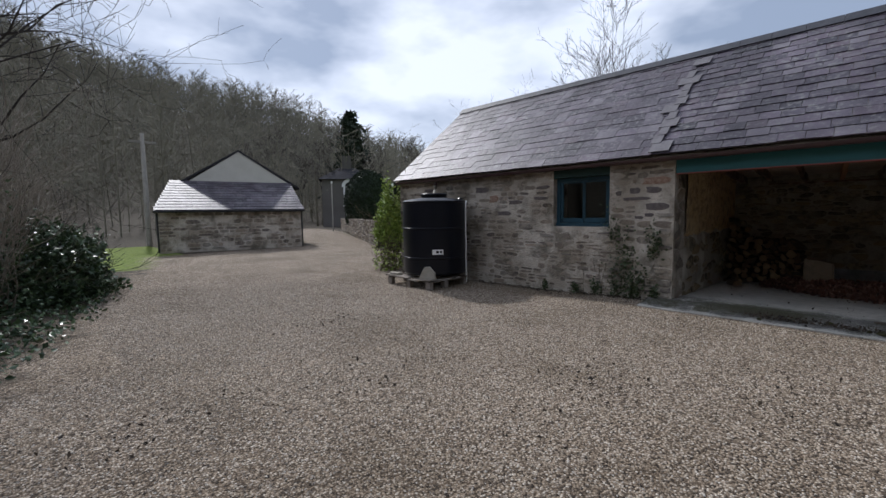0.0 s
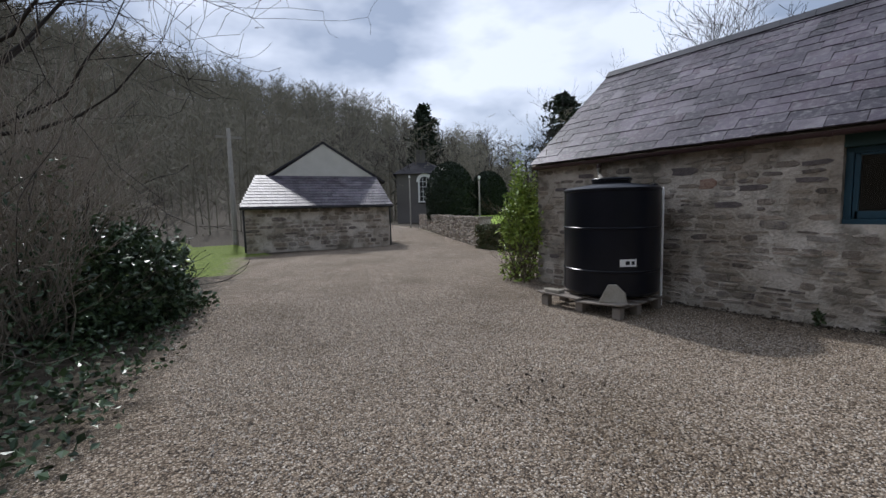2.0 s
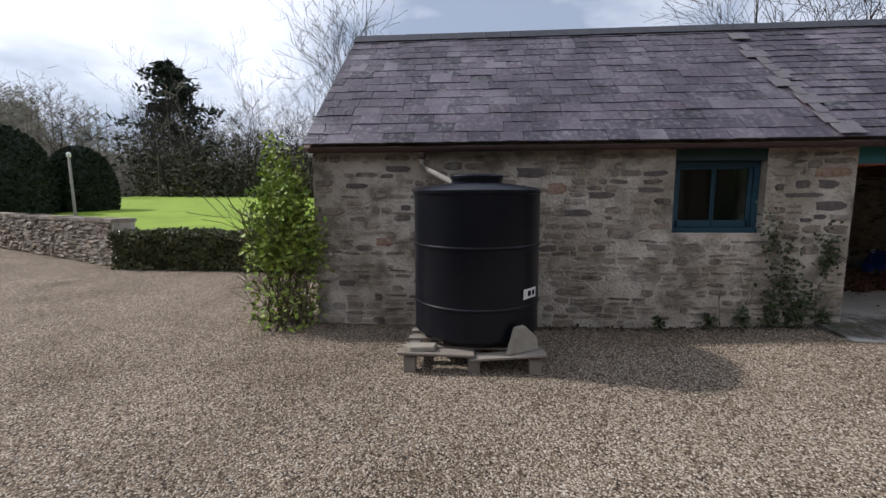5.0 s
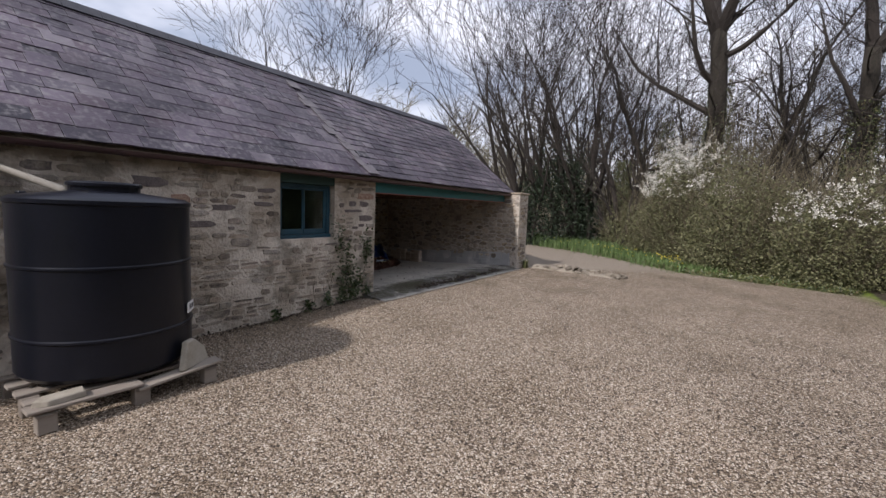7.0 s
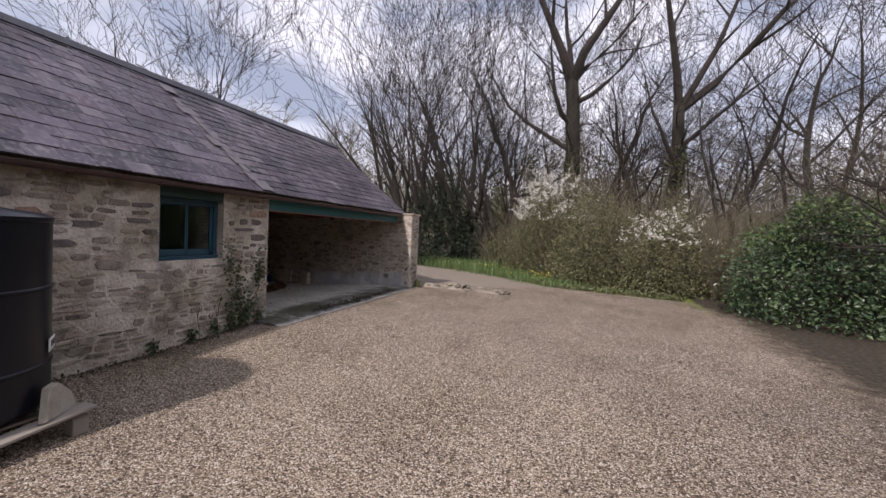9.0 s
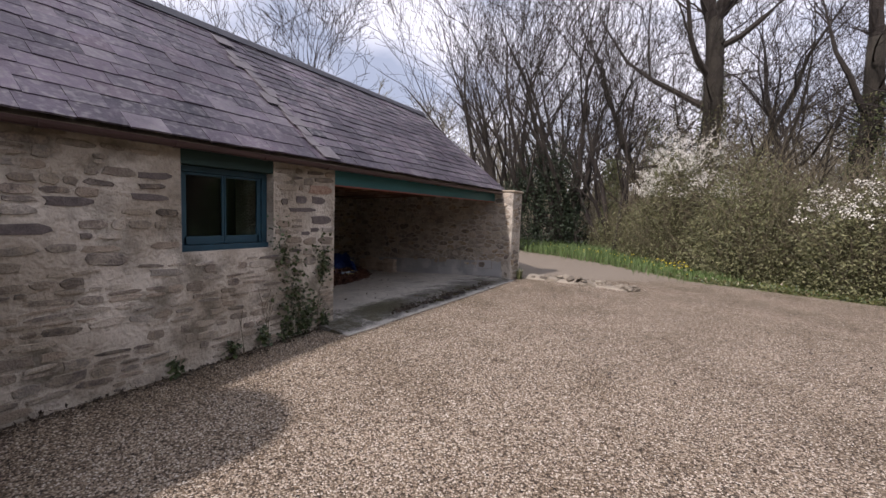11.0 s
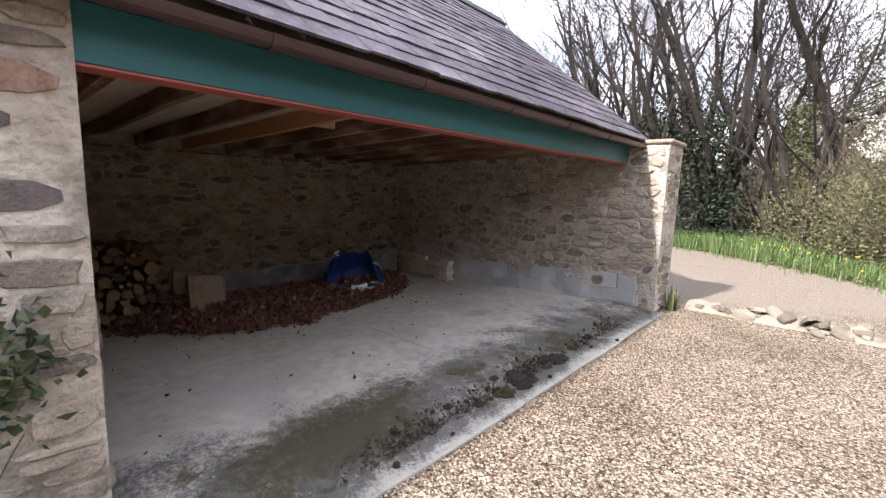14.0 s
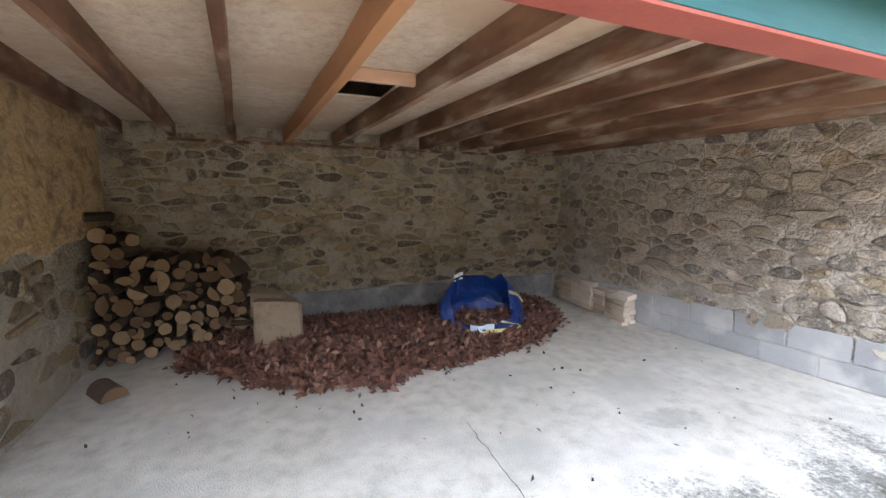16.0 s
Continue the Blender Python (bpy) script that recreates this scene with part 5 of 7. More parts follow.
# ---- the slate-roofed shed across the yard ----
def shed():
    o = Vector((3.78, 20.2, 0.05))
    rot = -12.5
    g = thing("shed", o, "low rubble shed with slate lean-to and pale rendered gable", "shed")
    g.rotation_euler = (0, 0, radians(rot))
    W, H, D = 5.62, 1.70, 2.4
    fw = part("wall", boxes(((0, 0, -0.3), (W, 0.4, H)), ((0, 0.4, -0.3), (0.4, 9, H - 0.05)), ((W - 0.4, 0.4, -0.3), (W, 9, H - 0.05))), M_MORTAR, g, "grey-brown rubble wall")
    rnd = random.Random(4)
    rest = Pile()
    b = 0.03
    while b < H - 0.08:
        h = rnd.uniform(0.09, 0.2)
        a = 0.0
        while a < W - 0.1:
            ln = rnd.uniform(0.18, 0.6)
            if rnd.random() < 0.6:
                src = rnd.choice(STONE_OUT_J)
                m = Matrix.LocRotScale((min(a + ln / 2, W - ln / 2), 0.0, b + h / 2), Euler((radians(90), 0, 0)), (ln - 0.03, h - 0.02, 0.02))
                rest.add([m @ x.co for x in src.vertices], [tuple(f.vertices) for f in src.polygons])
            a += ln
        b += h
    part("stonework", rest.mesh("stonework", M_STONE_J), M_STONE_J, fw)["kind"] = "stuff"
    # lean-to roof: hipped a little at both ends
    zt, inset = 3.06, 0.35
    bm = bmesh.new()
    e = [(-0.12, -0.2, H), (W + 0.12, -0.2, H), (W + 0.1, D, zt), (inset + 0.15, D, zt)]
    top = [bm.verts.new(v) for v in e]
    low = [bm.verts.new((x, y + 0.02, z - 0.07)) for x, y, z in e]
    bm.faces.new(top)
    bm.faces.new(low[::-1])
    for i in range(4):
        j = (i + 1) % 4
        bm.faces.new((top[i], low[i], low[j], top[j]))
    for s in ((0, 3), (1, 2)):
        back = [bm.verts.new((e[s[0]][0], 3.4, H)), bm.verts.new((e[s[1]][0], 3.4, zt))]
        bm.faces.new((top[s[0]], top[s[1]], back[1], back[0]))
    roof = part("lean_to_roof", bm, M_SLATE_J, g, "sunlit purple slate lean-to roof")
    rest = Pile()
    srcs = slate_mesh("slate", M_SLATE_J)
    rows = 11
    up = Vector((0, D + 0.2, zt - H))
    step = up.length / rows
    upn = up.normalized()
    nrm = Vector((1, 0, 0)).cross(upn)
    for r in range(rows):
        f = r / rows
        x0, x1 = -0.12 + (inset + 0.27) * f, W + 0.12
        a = x0 - (0.15 if r % 2 else 0)
        while a < x1 - 0.05:
            w = rnd.uniform(0.24, 0.36)
            p0, p1 = max(a, x0), min(a + w, x1)
            a += w
            if p1 - p0 < 0.04:
                continue
            m = Matrix(((upn - nrm * 0.05) * step * 1.3, Vector((1, 0, 0)) * (p1 - p0 - 0.008), nrm * 0.012)).transposed().to_4x4()
            m.translation = Vector(((p0 + p1) / 2, -0.2, H)) + upn * (step * r) + nrm * 0.03
            src = rnd.choice(srcs)
            rest.add([m @ x.co for x in src.vertices], [tuple(q.vertices) for q in src.polygons])
    part("slating", rest.mesh("slating", M_SLATE_J), M_SLATE_J, roof)["kind"] = "stuff"
    part("gutter", boxes(((-0.14, -0.28, H - 0.09), (W + 0.14, -0.2, H - 0.02)), bevel=0.02), M_DARK, g, "black gutter")
    for x in (-0.02, W + 0.02):
        vs, fs = tube([(Vector((x, -0.10, 0.0)), 0.035), (Vector((x, -0.10, H - 0.1)), 0.035)], 8)
        part("downpipe", mesh_of("downpipe", vs, fs, M_DARK, True), M_DARK, g, "black downpipe")
    # main gable and roof
    gx0, gx1, ax, az = 1.13, W + 0.1, 3.36, 4.54
    bm = bmesh.new()
    pts = [(gx0, 0.5), (gx1 + 0.1, 0.5), (gx1 + 0.1, zt - 0.1), (ax, az), (gx0 - 0.1, zt - 0.1)]
    a = [bm.verts.new((x, D + 0.02, z)) for x, z in pts]
    b = [bm.verts.new((x, D + 0.4, z)) for x, z in pts]
    bm.faces.new(a)
    bm.faces.new(b[::-1])
    for i in range(5):
        j = (i + 1) % 5
        bm.faces.new((a[i], b[i], b[j], a[j]))
    part("gable", bm, M_RENDER, g, "pale rendered gable")
    bm = bmesh.new()
    for s in (-1, 1):
        ex = gx0 - 0.45 if s < 0 else gx1 + 0.45
        sl = (az - zt) / (ax - gx0)
        ez = az + 0.08 - abs(ex - ax) * 0.62
        ps = [(ex, ez), (ax, az + 0.10), (ax, az + 0.0), (ex, ez - 0.1)]
        a = [bm.verts.new((x, D - 0.02, z)) for x, z in ps]
        b = [bm.verts.new((x, D + 8.5, z)) for x, z in ps]
        bm.faces.new(a)
        bm.faces.new(b[::-1])
        for i in range(4):
            j = (i + 1) % 4
            bm.faces.new((a[i], b[i], b[j], a[j]))
    part("main_roof", bm, M_FAR_SLATE, g, "dark slate main roof")


shed()


# ---- garden wall, lawn, hedge ----
def garden():
    a, b = Vector((11.1, 15.2, 0)), Vector((19.6, 32.6, 0))
    d = (b - a).normalized()
    nrm = Vector((-d.y, d.x, 0))
    L = (b - a).length
    bm = bmesh.new()
    vs = []
    for s, t in ((0, 0), (L, 0), (L, -0.45), (0, -0.45)):
        for z in (-0.2, 1.08):
            vs.append(bm.verts.new(a + d * s + nrm * t + Vector((0, 0, z))))
    for q in ((0, 2, 3, 1), (2, 4, 5, 3), (4, 6, 7, 5), (6, 0, 1, 7), (1, 3, 5, 7)):
        bm.faces.new([vs[i] for i in q])
    g = solo("garden_wall", bm, M_MORTAR, "mossy dry stone retaining wall of the raised lawn", "wall", "structure")
    cell_stones(g, a + d * L, -d, (0, 0, 1), L, 1.08, 8, (0.32, 0.10), M_STONE, M_STONE_J, proud=0.04, gap=0.03, drop=0.04, first=lambda p, q: -p)
    rnd = random.Random(2)
    # capping stones
    k = 0.0
    cap = Pile()
    while k < L:
        w = rnd.uniform(0.3, 0.6)
        bmx = [a + d * (k + 0.01) + nrm * 0.04, a + d * (k + w - 0.01) + nrm * 0.04, a + d * (k + w - 0.01) - nrm * 0.5, a + d * (k + 0.01) - nrm * 0.5]
        h = rnd.uniform(0.06, 0.1)
        cap.add([p + Vector((0, 0, 1.08)) for p in bmx] + [p + Vector((0, 0, 1.08 + h)) for p in bmx], [(4, 5, 6, 7), (0, 1, 5, 4), (1, 2, 6, 5), (2, 3, 7, 6), (3, 0, 4, 7)])
        k += w
    part("coping", cap.mesh("coping", M_STONE_J), M_STONE_J, g, "mossy coping stones")
    # raised lawn
    bm = bmesh.new()
    xs, ys = np.linspace(0, 1, 22), np.linspace(-0.36, 1, 35)
    rows = []
    for t in ys:
        row = []
        for s in xs:
            left = a + d * (L * t) - nrm * 0.42 if t > 0 else Vector((11.3, 15.2 + 17.0 * t, 0))
            p = left.lerp(Vector((60, 8 + 40 * t, 0)), s ** 1.5)
            z = 0.78 + 0.9 * smooth01(0, 1, s) + 0.04 * noise.noise(p * 0.3) + 0.3 * max(0.0, t)
            row.append(bm.verts.new((p.x, p.y, z)))
        rows.append(row)
    for r0, r1 in zip(rows, rows[1:]):
        for i in range(len(r0) - 1):
            bm.faces.new((r0[i], r0[i + 1], r1[i + 1], r1[i]))
    ob = solo("lawn", bm, M_LAWN, "bright mown lawn behind the garden wall", "lawn", "structure")
    ob.data.shade_smooth()
    # ivy hedge at the lawn's near edge
    pile = Pile()
    c = Pile()
    rnd = random.Random(3)
    p0, p1 = a + Vector((-0.15, -0.1, 0)), Vector((10.62, 9.0, 0))
    for _ in range(11000):
        t = rnd.random()
        p = p0.lerp(p1, t)
        top = 0.86 + 0.1 * noise.noise(p * 1.5)
        w = rnd.random()
        side = (p1 - p0).normalized().cross(Vector((0, 0, 1)))
        q = p + side * (0.05 if w < 0.7 else -rnd.uniform(0, 0.7)) + Vector((0, 0, rnd.uniform(0, top) if w < 0.7 else top))
        q += side * 0.12 * noise.noise(q * 2.5)
        leaf(pile, q, rnd.uniform(0.05, 0.09), rnd, 0.2, 1.2)
    h = thing("hedge", p0, "low dark ivy-covered hedge at the edge of the lawn", "hedge")
    part("foliage", pile.mesh("foliage", M_IVY), M_IVY, h, at=-p0)
    bm = bmesh.new()
    side = (p1 - p0).normalized().cross(Vector((0, 0, 1)))
    vv = [bm.verts.new(p - side * s + Vector((0, 0, z))) for p in (p0, p1) for s in (0.03, 0.7) for z in (-0.1, 0.82)]
    for q in ((0, 1, 5, 4), (1, 3, 7, 5), (2, 3, 7, 6), (0, 1, 3, 2), (4, 5, 7, 6)):
        bm.faces.new([vv[i] for i in q])
    # plain near-black box fills the hedge behind its leaves
    part("stem_tangle", bm, M_DARK, h, "plain dark box inside the hedge", at=-p0)


garden()


def yew(x, y, r, h, z0, label):
    rnd = random.Random(int(x * 10))
    g = thing("clipped_yew", (x, y, z0), label, "topiary", "clipped yews")
    pile = Pile()

    def radius(f):
        return r * (0.94 + 0.2 * min(f, 0.3)) * math.sqrt(max(0.0, 1 - (max(0.0, f - 0.3) / 0.7) ** 2.3))

    for _ in range(7000):
        f = rnd.random()
        a = rnd.uniform(0, math.tau)
        rr = radius(f) * (1 + 0.05 * noise.noise(Vector((math.cos(a) * 2, math.sin(a) * 2, f * 3))))
        leaf(pile, Vector((math.cos(a) * rr, math.sin(a) * rr, f * h)), 0.12, rnd, 0.5, 1.4)
    part("foliage", pile.mesh("foliage", M_YEW), M_YEW, g)
    part("core", lathe([(radius(f) * 0.95, f * h * 0.98) for f in np.linspace(0, 0.98, 10)], 20), M_YEW, g)


yew(18.2, 26.4, 1.65, 3.9, 0.75, "tall clipped dark yew dome on the lawn")
yew(21.0, 25.6, 1.35, 3.2, 0.85, "smaller clipped dark yew dome on the lawn")


def lamp_post(x, y, h, label):
    g = thing("lamp_post", (x, y, ground_z(x, y)), label, "lamp post")
    vs, fs = tube([(Vector((0, 0, 0)), 0.06), (Vector((0, 0, h)), 0.045)], 8)
    part("post", mesh_of("post", vs, fs, M_POLE, True), M_POLE, g)
    part("lantern", lathe([(0.05, 0), (0.075, 0.03), (0.085, 0.16), (0.03, 0.22)], 8), M_WHITE, g, "pale lantern head", at=(0, 0, h))


lamp_post(19.5, 33.8, 4.2, "thin grey lamp post beside the drive")
lamp_post(17.9, 23.0, 3.3, "thin grey post before the clipped yews")


def house():
    o = Vector((27.5, 43.5, 0))
    z0 = ground_z(27.5, 43.5)
    g = thing("house", (o.x, o.y, z0 + 0.6), "grey rendered country house with white arched window behind yews", "house")
    g.rotation_euler = (0, 0, radians(-33))
    part("wall", boxes(((-3.2, 0, -1.5), (2.6, 8, 5.0)), bevel=0.02), M_GREYRENDER, g, "grey rendered wall")
    bm = bmesh.new()
    ps = [(-3.6, -0.4, 5.0), (3, -0.4, 5.0), (3, 8.4, 5.0), (-3.6, 8.4, 5.0), (-1.2, 4, 6.8), (0.4, 4, 6.8)]
    v = [bm.verts.new(p) for p in ps]
    for q in ((0, 1, 5, 4), (1, 2, 5), (2, 3, 4, 5), (3, 0, 4), (3, 2, 1, 0)):
        bm.faces.new([v[i] for i in q])
    roof = part("roof", bm, M_FAR_SLATE, g, "dark hipped slate roof")
    part("chimney", boxes(((-1.0, 3.4, 6.4), (0.2, 4.4, 7.9)), ((-1.1, 3.3, 7.9), (0.3, 4.5, 8.1))), M_GREYRENDER, roof, "grey chimney stack")
    w = part("window", boxes(((-0.75, -0.16, 1.9), (-0.58, -0.02, 4.1)), ((0.58, -0.16, 1.9), (0.75, -0.02, 4.1)), ((-0.8, -0.2, 1.75), (0.8, -0.02, 1.9))), M_WHITE, g, "white arched window")
    bm = bmesh.new()
    pr = [(math.cos(a) * k, math.sin(a) * k) for k in (0.95,) for a in np.linspace(0, math.pi, 11)] + [(math.cos(a) * 0.58, math.sin(a) * 0.58) for a in np.linspace(math.pi, 0, 11)]
    a = [bm.verts.new((x, -0.18, 4.1 + z)) for x, z in pr]
    b = [bm.verts.new((x, -0.02, 4.1 + z)) for x, z in pr]
    bm.faces.new(a)
    for i in range(len(pr)):
        j = (i + 1) % len(pr)
        bm.faces.new((a[i], b[i], b[j], a[j]))
    part("arch", bm, M_WHITE, w)
    bars = [((x - 0.025, -0.1, 1.9), (x + 0.025, -0.05, 4.5)) for x in (-0.2, 0.2)] + [((-0.58, -0.1, z - 0.025), (0.58, -0.05, z + 0.025)) for z in (2.4, 2.95, 3.5, 4.1)]
    part("glazing_bar", boxes(*bars), M_WHITE, w)
    part("pane", boxes(((-0.58, -0.05, 1.9), (0.58, -0.03, 4.6))), M_DARK, w)


house()


def utility_pole(x, y, h):
    g = thing("utility_pole", (x, y, ground_z(x, y)), "weathered wooden utility pole on the hillside", "pole")
    vs, fs = tube([(Vector((0, 0, -0.5)), 0.14), (Vector((0, 0, h)), 0.09)], 8)
    part("shaft", mesh_of("shaft", vs, fs, M_POLE, True), M_POLE, g)
    part("crossarm", boxes(((-0.6, -0.05, h - 0.5), (0.6, 0.05, h - 0.38))), M_POLE, g)


utility_pole(4.55, 26.6, 5.8)


# ---- woods ----
def far_tree(pile, base, h, rnd, n=13):
    thick = max(1.0, math.hypot(base.x, base.y) / 48)
    top = base + Vector((rnd.gauss(0, 0.05) * h, rnd.gauss(0, 0.05) * h, h))
    pile.add(*tube([(base, h * 0.006), (base.lerp(top, 0.5), h * 0.0045), (top, h * 0.0012)], 3))
    for _ in range(n):
        f = rnd.uniform(0.08, 0.95)
        p = base.lerp(top, f)
        a = rnd.uniform(0, math.tau)
        d = Vector((math.cos(a), math.sin(a), rnd.uniform(0.2, 1.3))).normalized()
        ln = h * rnd.uniform(0.18, 0.4) * (1.15 - 0.6 * f)
        q = p + d * ln
        s = d.orthogonal().normalized() * h * 0.0032 * thick
        pile.add([p - s, p + s, q], [(0, 1, 2)])
        for _ in range(7):
            g = rnd.uniform(0.25, 1)
            u = p.lerp(q, g)
            e = (d + Vector((rnd.gauss(0, 0.7), rnd.gauss(0, 0.7), rnd.gauss(0.3, 0.5)))).normalized()
            s2 = e.orthogonal().normalized() * h * 0.002 * thick
            pile.add([u - s2, u + s2, u + e * ln * rnd.uniform(0.3, 0.6)], [(0, 1, 2)])
    for _ in range(46):     # twig haze and undergrowth
        u = base + Vector((rnd.gauss(0, 0.16) * h, rnd.gauss(0, 0.16) * h, rnd.uniform(0.0, 0.85) * h))
        e = Vector((rnd.gauss(0, 1), rnd.gauss(0, 1), rnd.gauss(0.4, 0.8))).normalized()
        s2 = e.orthogonal().normalized() * h * 0.003
        pile.add([u - s2, u + s2, u + e * h * rnd.uniform(0.06, 0.14)], [(0, 1, 2)])


def woodland():
    rnd = random.Random(14)
    for name, count, az0, az1, r0, r1, label in (("hillside_wood", 2700, -30, 42, 34, 200, "bare brown winter woodland covering the hillside"),
                                                  ("valley_wood", 620, 34, 100, 50, 110, "line of bare winter trees beyond the lawn"),
                                                  ("south_wood", 800, 128, 236, 34, 80, "deep bare winter woodland behind the track")):
        pile = Pile()
        for _ in range(count):
            az = radians(rnd.uniform(az0, az1))
            r = math.sqrt(rnd.uniform(r0 * r0, r1 * r1))
            x, y = 3 + math.sin(az) * r, 5 + math.cos(az) * r
            if 11 < x < 36 and 8 < y < 46 or y > -14 and y < 0 and x > -6 and x < 22:
                continue
            far_tree(pile, Vector((x, y, ground_z(x, y) - 0.3)), rnd.uniform(7, 14), rnd)
        solo(name, pile.mesh(name, M_WOODS), M_WOODS, label, "woodland", "stuff")


woodland()


def conifer(x, y, h, r, label):
    rnd = random.Random(int(h * 7))
    g = thing("conifer", (x, y, ground_z(x, y)), label, "tree")
    vs, fs = tube([(Vector((0, 0, -0.3)), h * 0.02), (Vector((0, 0, h)), 0.03)], 7)
    part("trunk", mesh_of("trunk", vs, fs, M_BARK, True), M_BARK, g)
    pile = Pile()
    for _ in range(240):
        f = rnd.uniform(0.08, 0.98)
        a = rnd.uniform(0, math.tau)
        ln = r * (1.02 - f) ** 0.62 * (0.78 + 0.3 * math.sin(f * 34 + a)) * rnd.uniform(0.6, 1.15)
        p = Vector((0, 0, f * h))
        d = Vector((math.cos(a), math.sin(a), rnd.uniform(-0.15, 0.35))).normalized()
        for k in range(26):
            u = p + d * ln * rnd.uniform(0.15, 1.0) + Vector((rnd.gauss(0, 0.15), rnd.gauss(0, 0.15), rnd.gauss(0, 0.12)))
            leaf(pile, u, h * 0.021, rnd, -0.1, 2.2)
    part("crown", pile.mesh("crown", M_YEW), M_YEW, g)


conifer(33.8, 52.8, 15.8, 5.6, "tall dark conifer standing over the house")
conifer(54.7, 45.1, 18.5, 11.0, "broad dark conifer beyond the lawn")


def plant_tree(kind, x, y, s, rz, label, group=""):
    g = thing("bare_tree", (x, y, ground_z(x, y) - 0.05), label, "tree", group)
    g.rotation_euler = (0, 0, radians(rz))
    g.scale = (s, s, s)
    part("trunk", kind[0], M_BARK, g)
    part("crown", kind[1], M_TWIG, g)
    return g


OAK = forked_oak(101, 9.6, 0.42, (((0.42, 0.1, 1), 7.5, 0.26), ((-0.35, 0.05, 1), 8.0, 0.26), ((-0.05, -0.3, 1), 7.0, 0.2), ((-0.75, 0.1, 0.9), 5.5, 0.15)), ((6.2, (1.0, 0.1, 0.55), 7.5), (8.4, (-1.0, 0.2, 0.5), 4.5), (7.4, (0.8, 0.3, 0.9), 5.0)))
OAK_LEANING = forked_oak(103, 8.2, 0.36, (((0.12, 0, 1), 8.5, 0.22), ((-0.75, 0.0, 0.85), 9.5, 0.22), ((-0.3, 0.1, 1), 7.5, 0.18)), ((5.8, (0.7, 0.2, 0.9), 5.0), (7.0, (-0.9, 0.1, 0.6), 5.0)))
COPPICE = many_stemmed(105, 11, 10.5, 0.26, 0.55, (0.28, 0.0), 4, 0.009)
COPPICE_LOW = many_stemmed(106, 9, 8.0, 0.2, 0.6, (0.4, 0.0), 4, 0.008)
OVAL = many_stemmed(107, 7, 6.8, 0.15, 0.42, (0, 0), 4, 0.009, rise=3.0)
ASH = bare_tree_parts(2, 13, 0.2, 4, 0.008, lean=(0.05, 0.02), spread=0.42, first=0.28, forks=10)
THIN = bare_tree_parts(3, 11, 0.13, 4, 0.006, spread=0.4, first=0.2, forks=9)
ROUND = bare_tree_parts(4, 9, 0.16, 5, 0.008, spread=0.5, first=0.22, forks=9)
SPARE = bare_tree_parts(6, 11, 0.12, 3, 0.008, spread=0.42, first=0.2, forks=14)
TREES = [
    (OAK, 2.2, -14.6, 1.0, 0, "large ivy-clad bare oak at the wood's edge"), (OAK_LEANING, -2.6, -14.6, 1.0, 0, "leaning bare oak with long limbs"),
    (COPPICE, 8.3, -15.5, 1.05, 0, "many-stemmed bare tree fanning out above the track"), (COPPICE, 12.6, -18.0, 1.1, 25, "many-stemmed bare tree fanning out behind the barn"),
    (COPPICE_LOW, 6.0, -14.9, 1.0, 300, "many-stemmed bare tree fanning out above the track"), (COPPICE_LOW, 10.6, -14.4, 0.95, 20, "many-stemmed bare tree fanning out behind the barn"),
    (ASH, 4.6, -18.5, 1.25, 70, "tall bare ash in the wood"), (ASH, -5.0, -17.5, 1.19, 200, "tall bare ash in the wood"), (ASH, -8.5, -13.0, 1.25, 310, "tall bare ash in the wood"),
    (THIN, 3.4, -13.8, 0.9, 15, "slender bare sapling among the trees"), (THIN, 0.3, -17.0, 1.1, 85, "slender bare sapling among the trees"), (THIN, 5.6, -13.9, 0.8, 140, "slender bare sapling among the trees"), (THIN, 7.4, -14.6, 0.95, 210, "slender bare sapling among the trees"),
    (THIN, -4.4, -12.4, 1.0, 260, "slender bare sapling among the trees"), (THIN, -6.6, -10.6, 1.1, 30, "slender bare sapling among the trees"), (THIN, -9.5, -8.0, 1.1, 95, "slender bare sapling among the trees"), (ASH, -11.5, -6.0, 1.19, 15, "tall bare ash in the wood"),
    (ASH, 11.5, -21.0, 1.25, 130, "tall bare ash in the wood"), (THIN, 10.2, -17.4, 1.0, 320, "slender bare sapling among the trees"), (ASH, 1.0, -22.0, 1.38, 240, "tall bare ash in the wood"), (ASH, -3.2, -22.5, 1.38, 10, "tall bare ash in the wood"),
    (OVAL, 22.0, -9.6, 1.25, 30, "oval-headed bare tree beyond the barn"), (THIN, 24.0, -7.6, 1.2, 60, "airy bare tree beyond the barn"),
    (OVAL, 40.0, 17.0, 1.5, 200, "oval-headed bare tree beside the lawn"),
    (ROUND, 27.0, 47.5, 1.1, 60, "bare tree behind the house"), (ROUND, 33.0, 47.0, 1.0, 20, "bare tree behind the lawn"), (ROUND, 39.0, 45.0, 1.1, 220, "bare tree behind the lawn"), (ROUND, 42.0, 37.0, 1.0, 120, "bare tree behind the lawn"), (OVAL, 28.0, 70.0, 1.1, 160, "bare tree on the skyline"), (OVAL, 31.0, 64.0, 0.9, 60, "bare tree on the skyline"),
]
thicket = random.Random(8)
for k in range(30):
    x, y = thicket.uniform(-13, 14), thicket.uniform(-34, -17.5)
    if -11.5 < x < 12.5:
        TREES.append((thicket.choice((SPARE, SPARE, THIN)), x, y - 0.25 * abs(x), thicket.uniform(0.9, 1.35), thicket.uniform(0, 360), "bare grey tree deep in the wood"))
for k in range(9):
    TREES.append((thicket.choice((THIN, SPARE)), thicket.uniform(-16, -7), thicket.uniform(-16, -4), thicket.uniform(0.8, 1.1), thicket.uniform(0, 360), "bare grey tree beside the yard"))
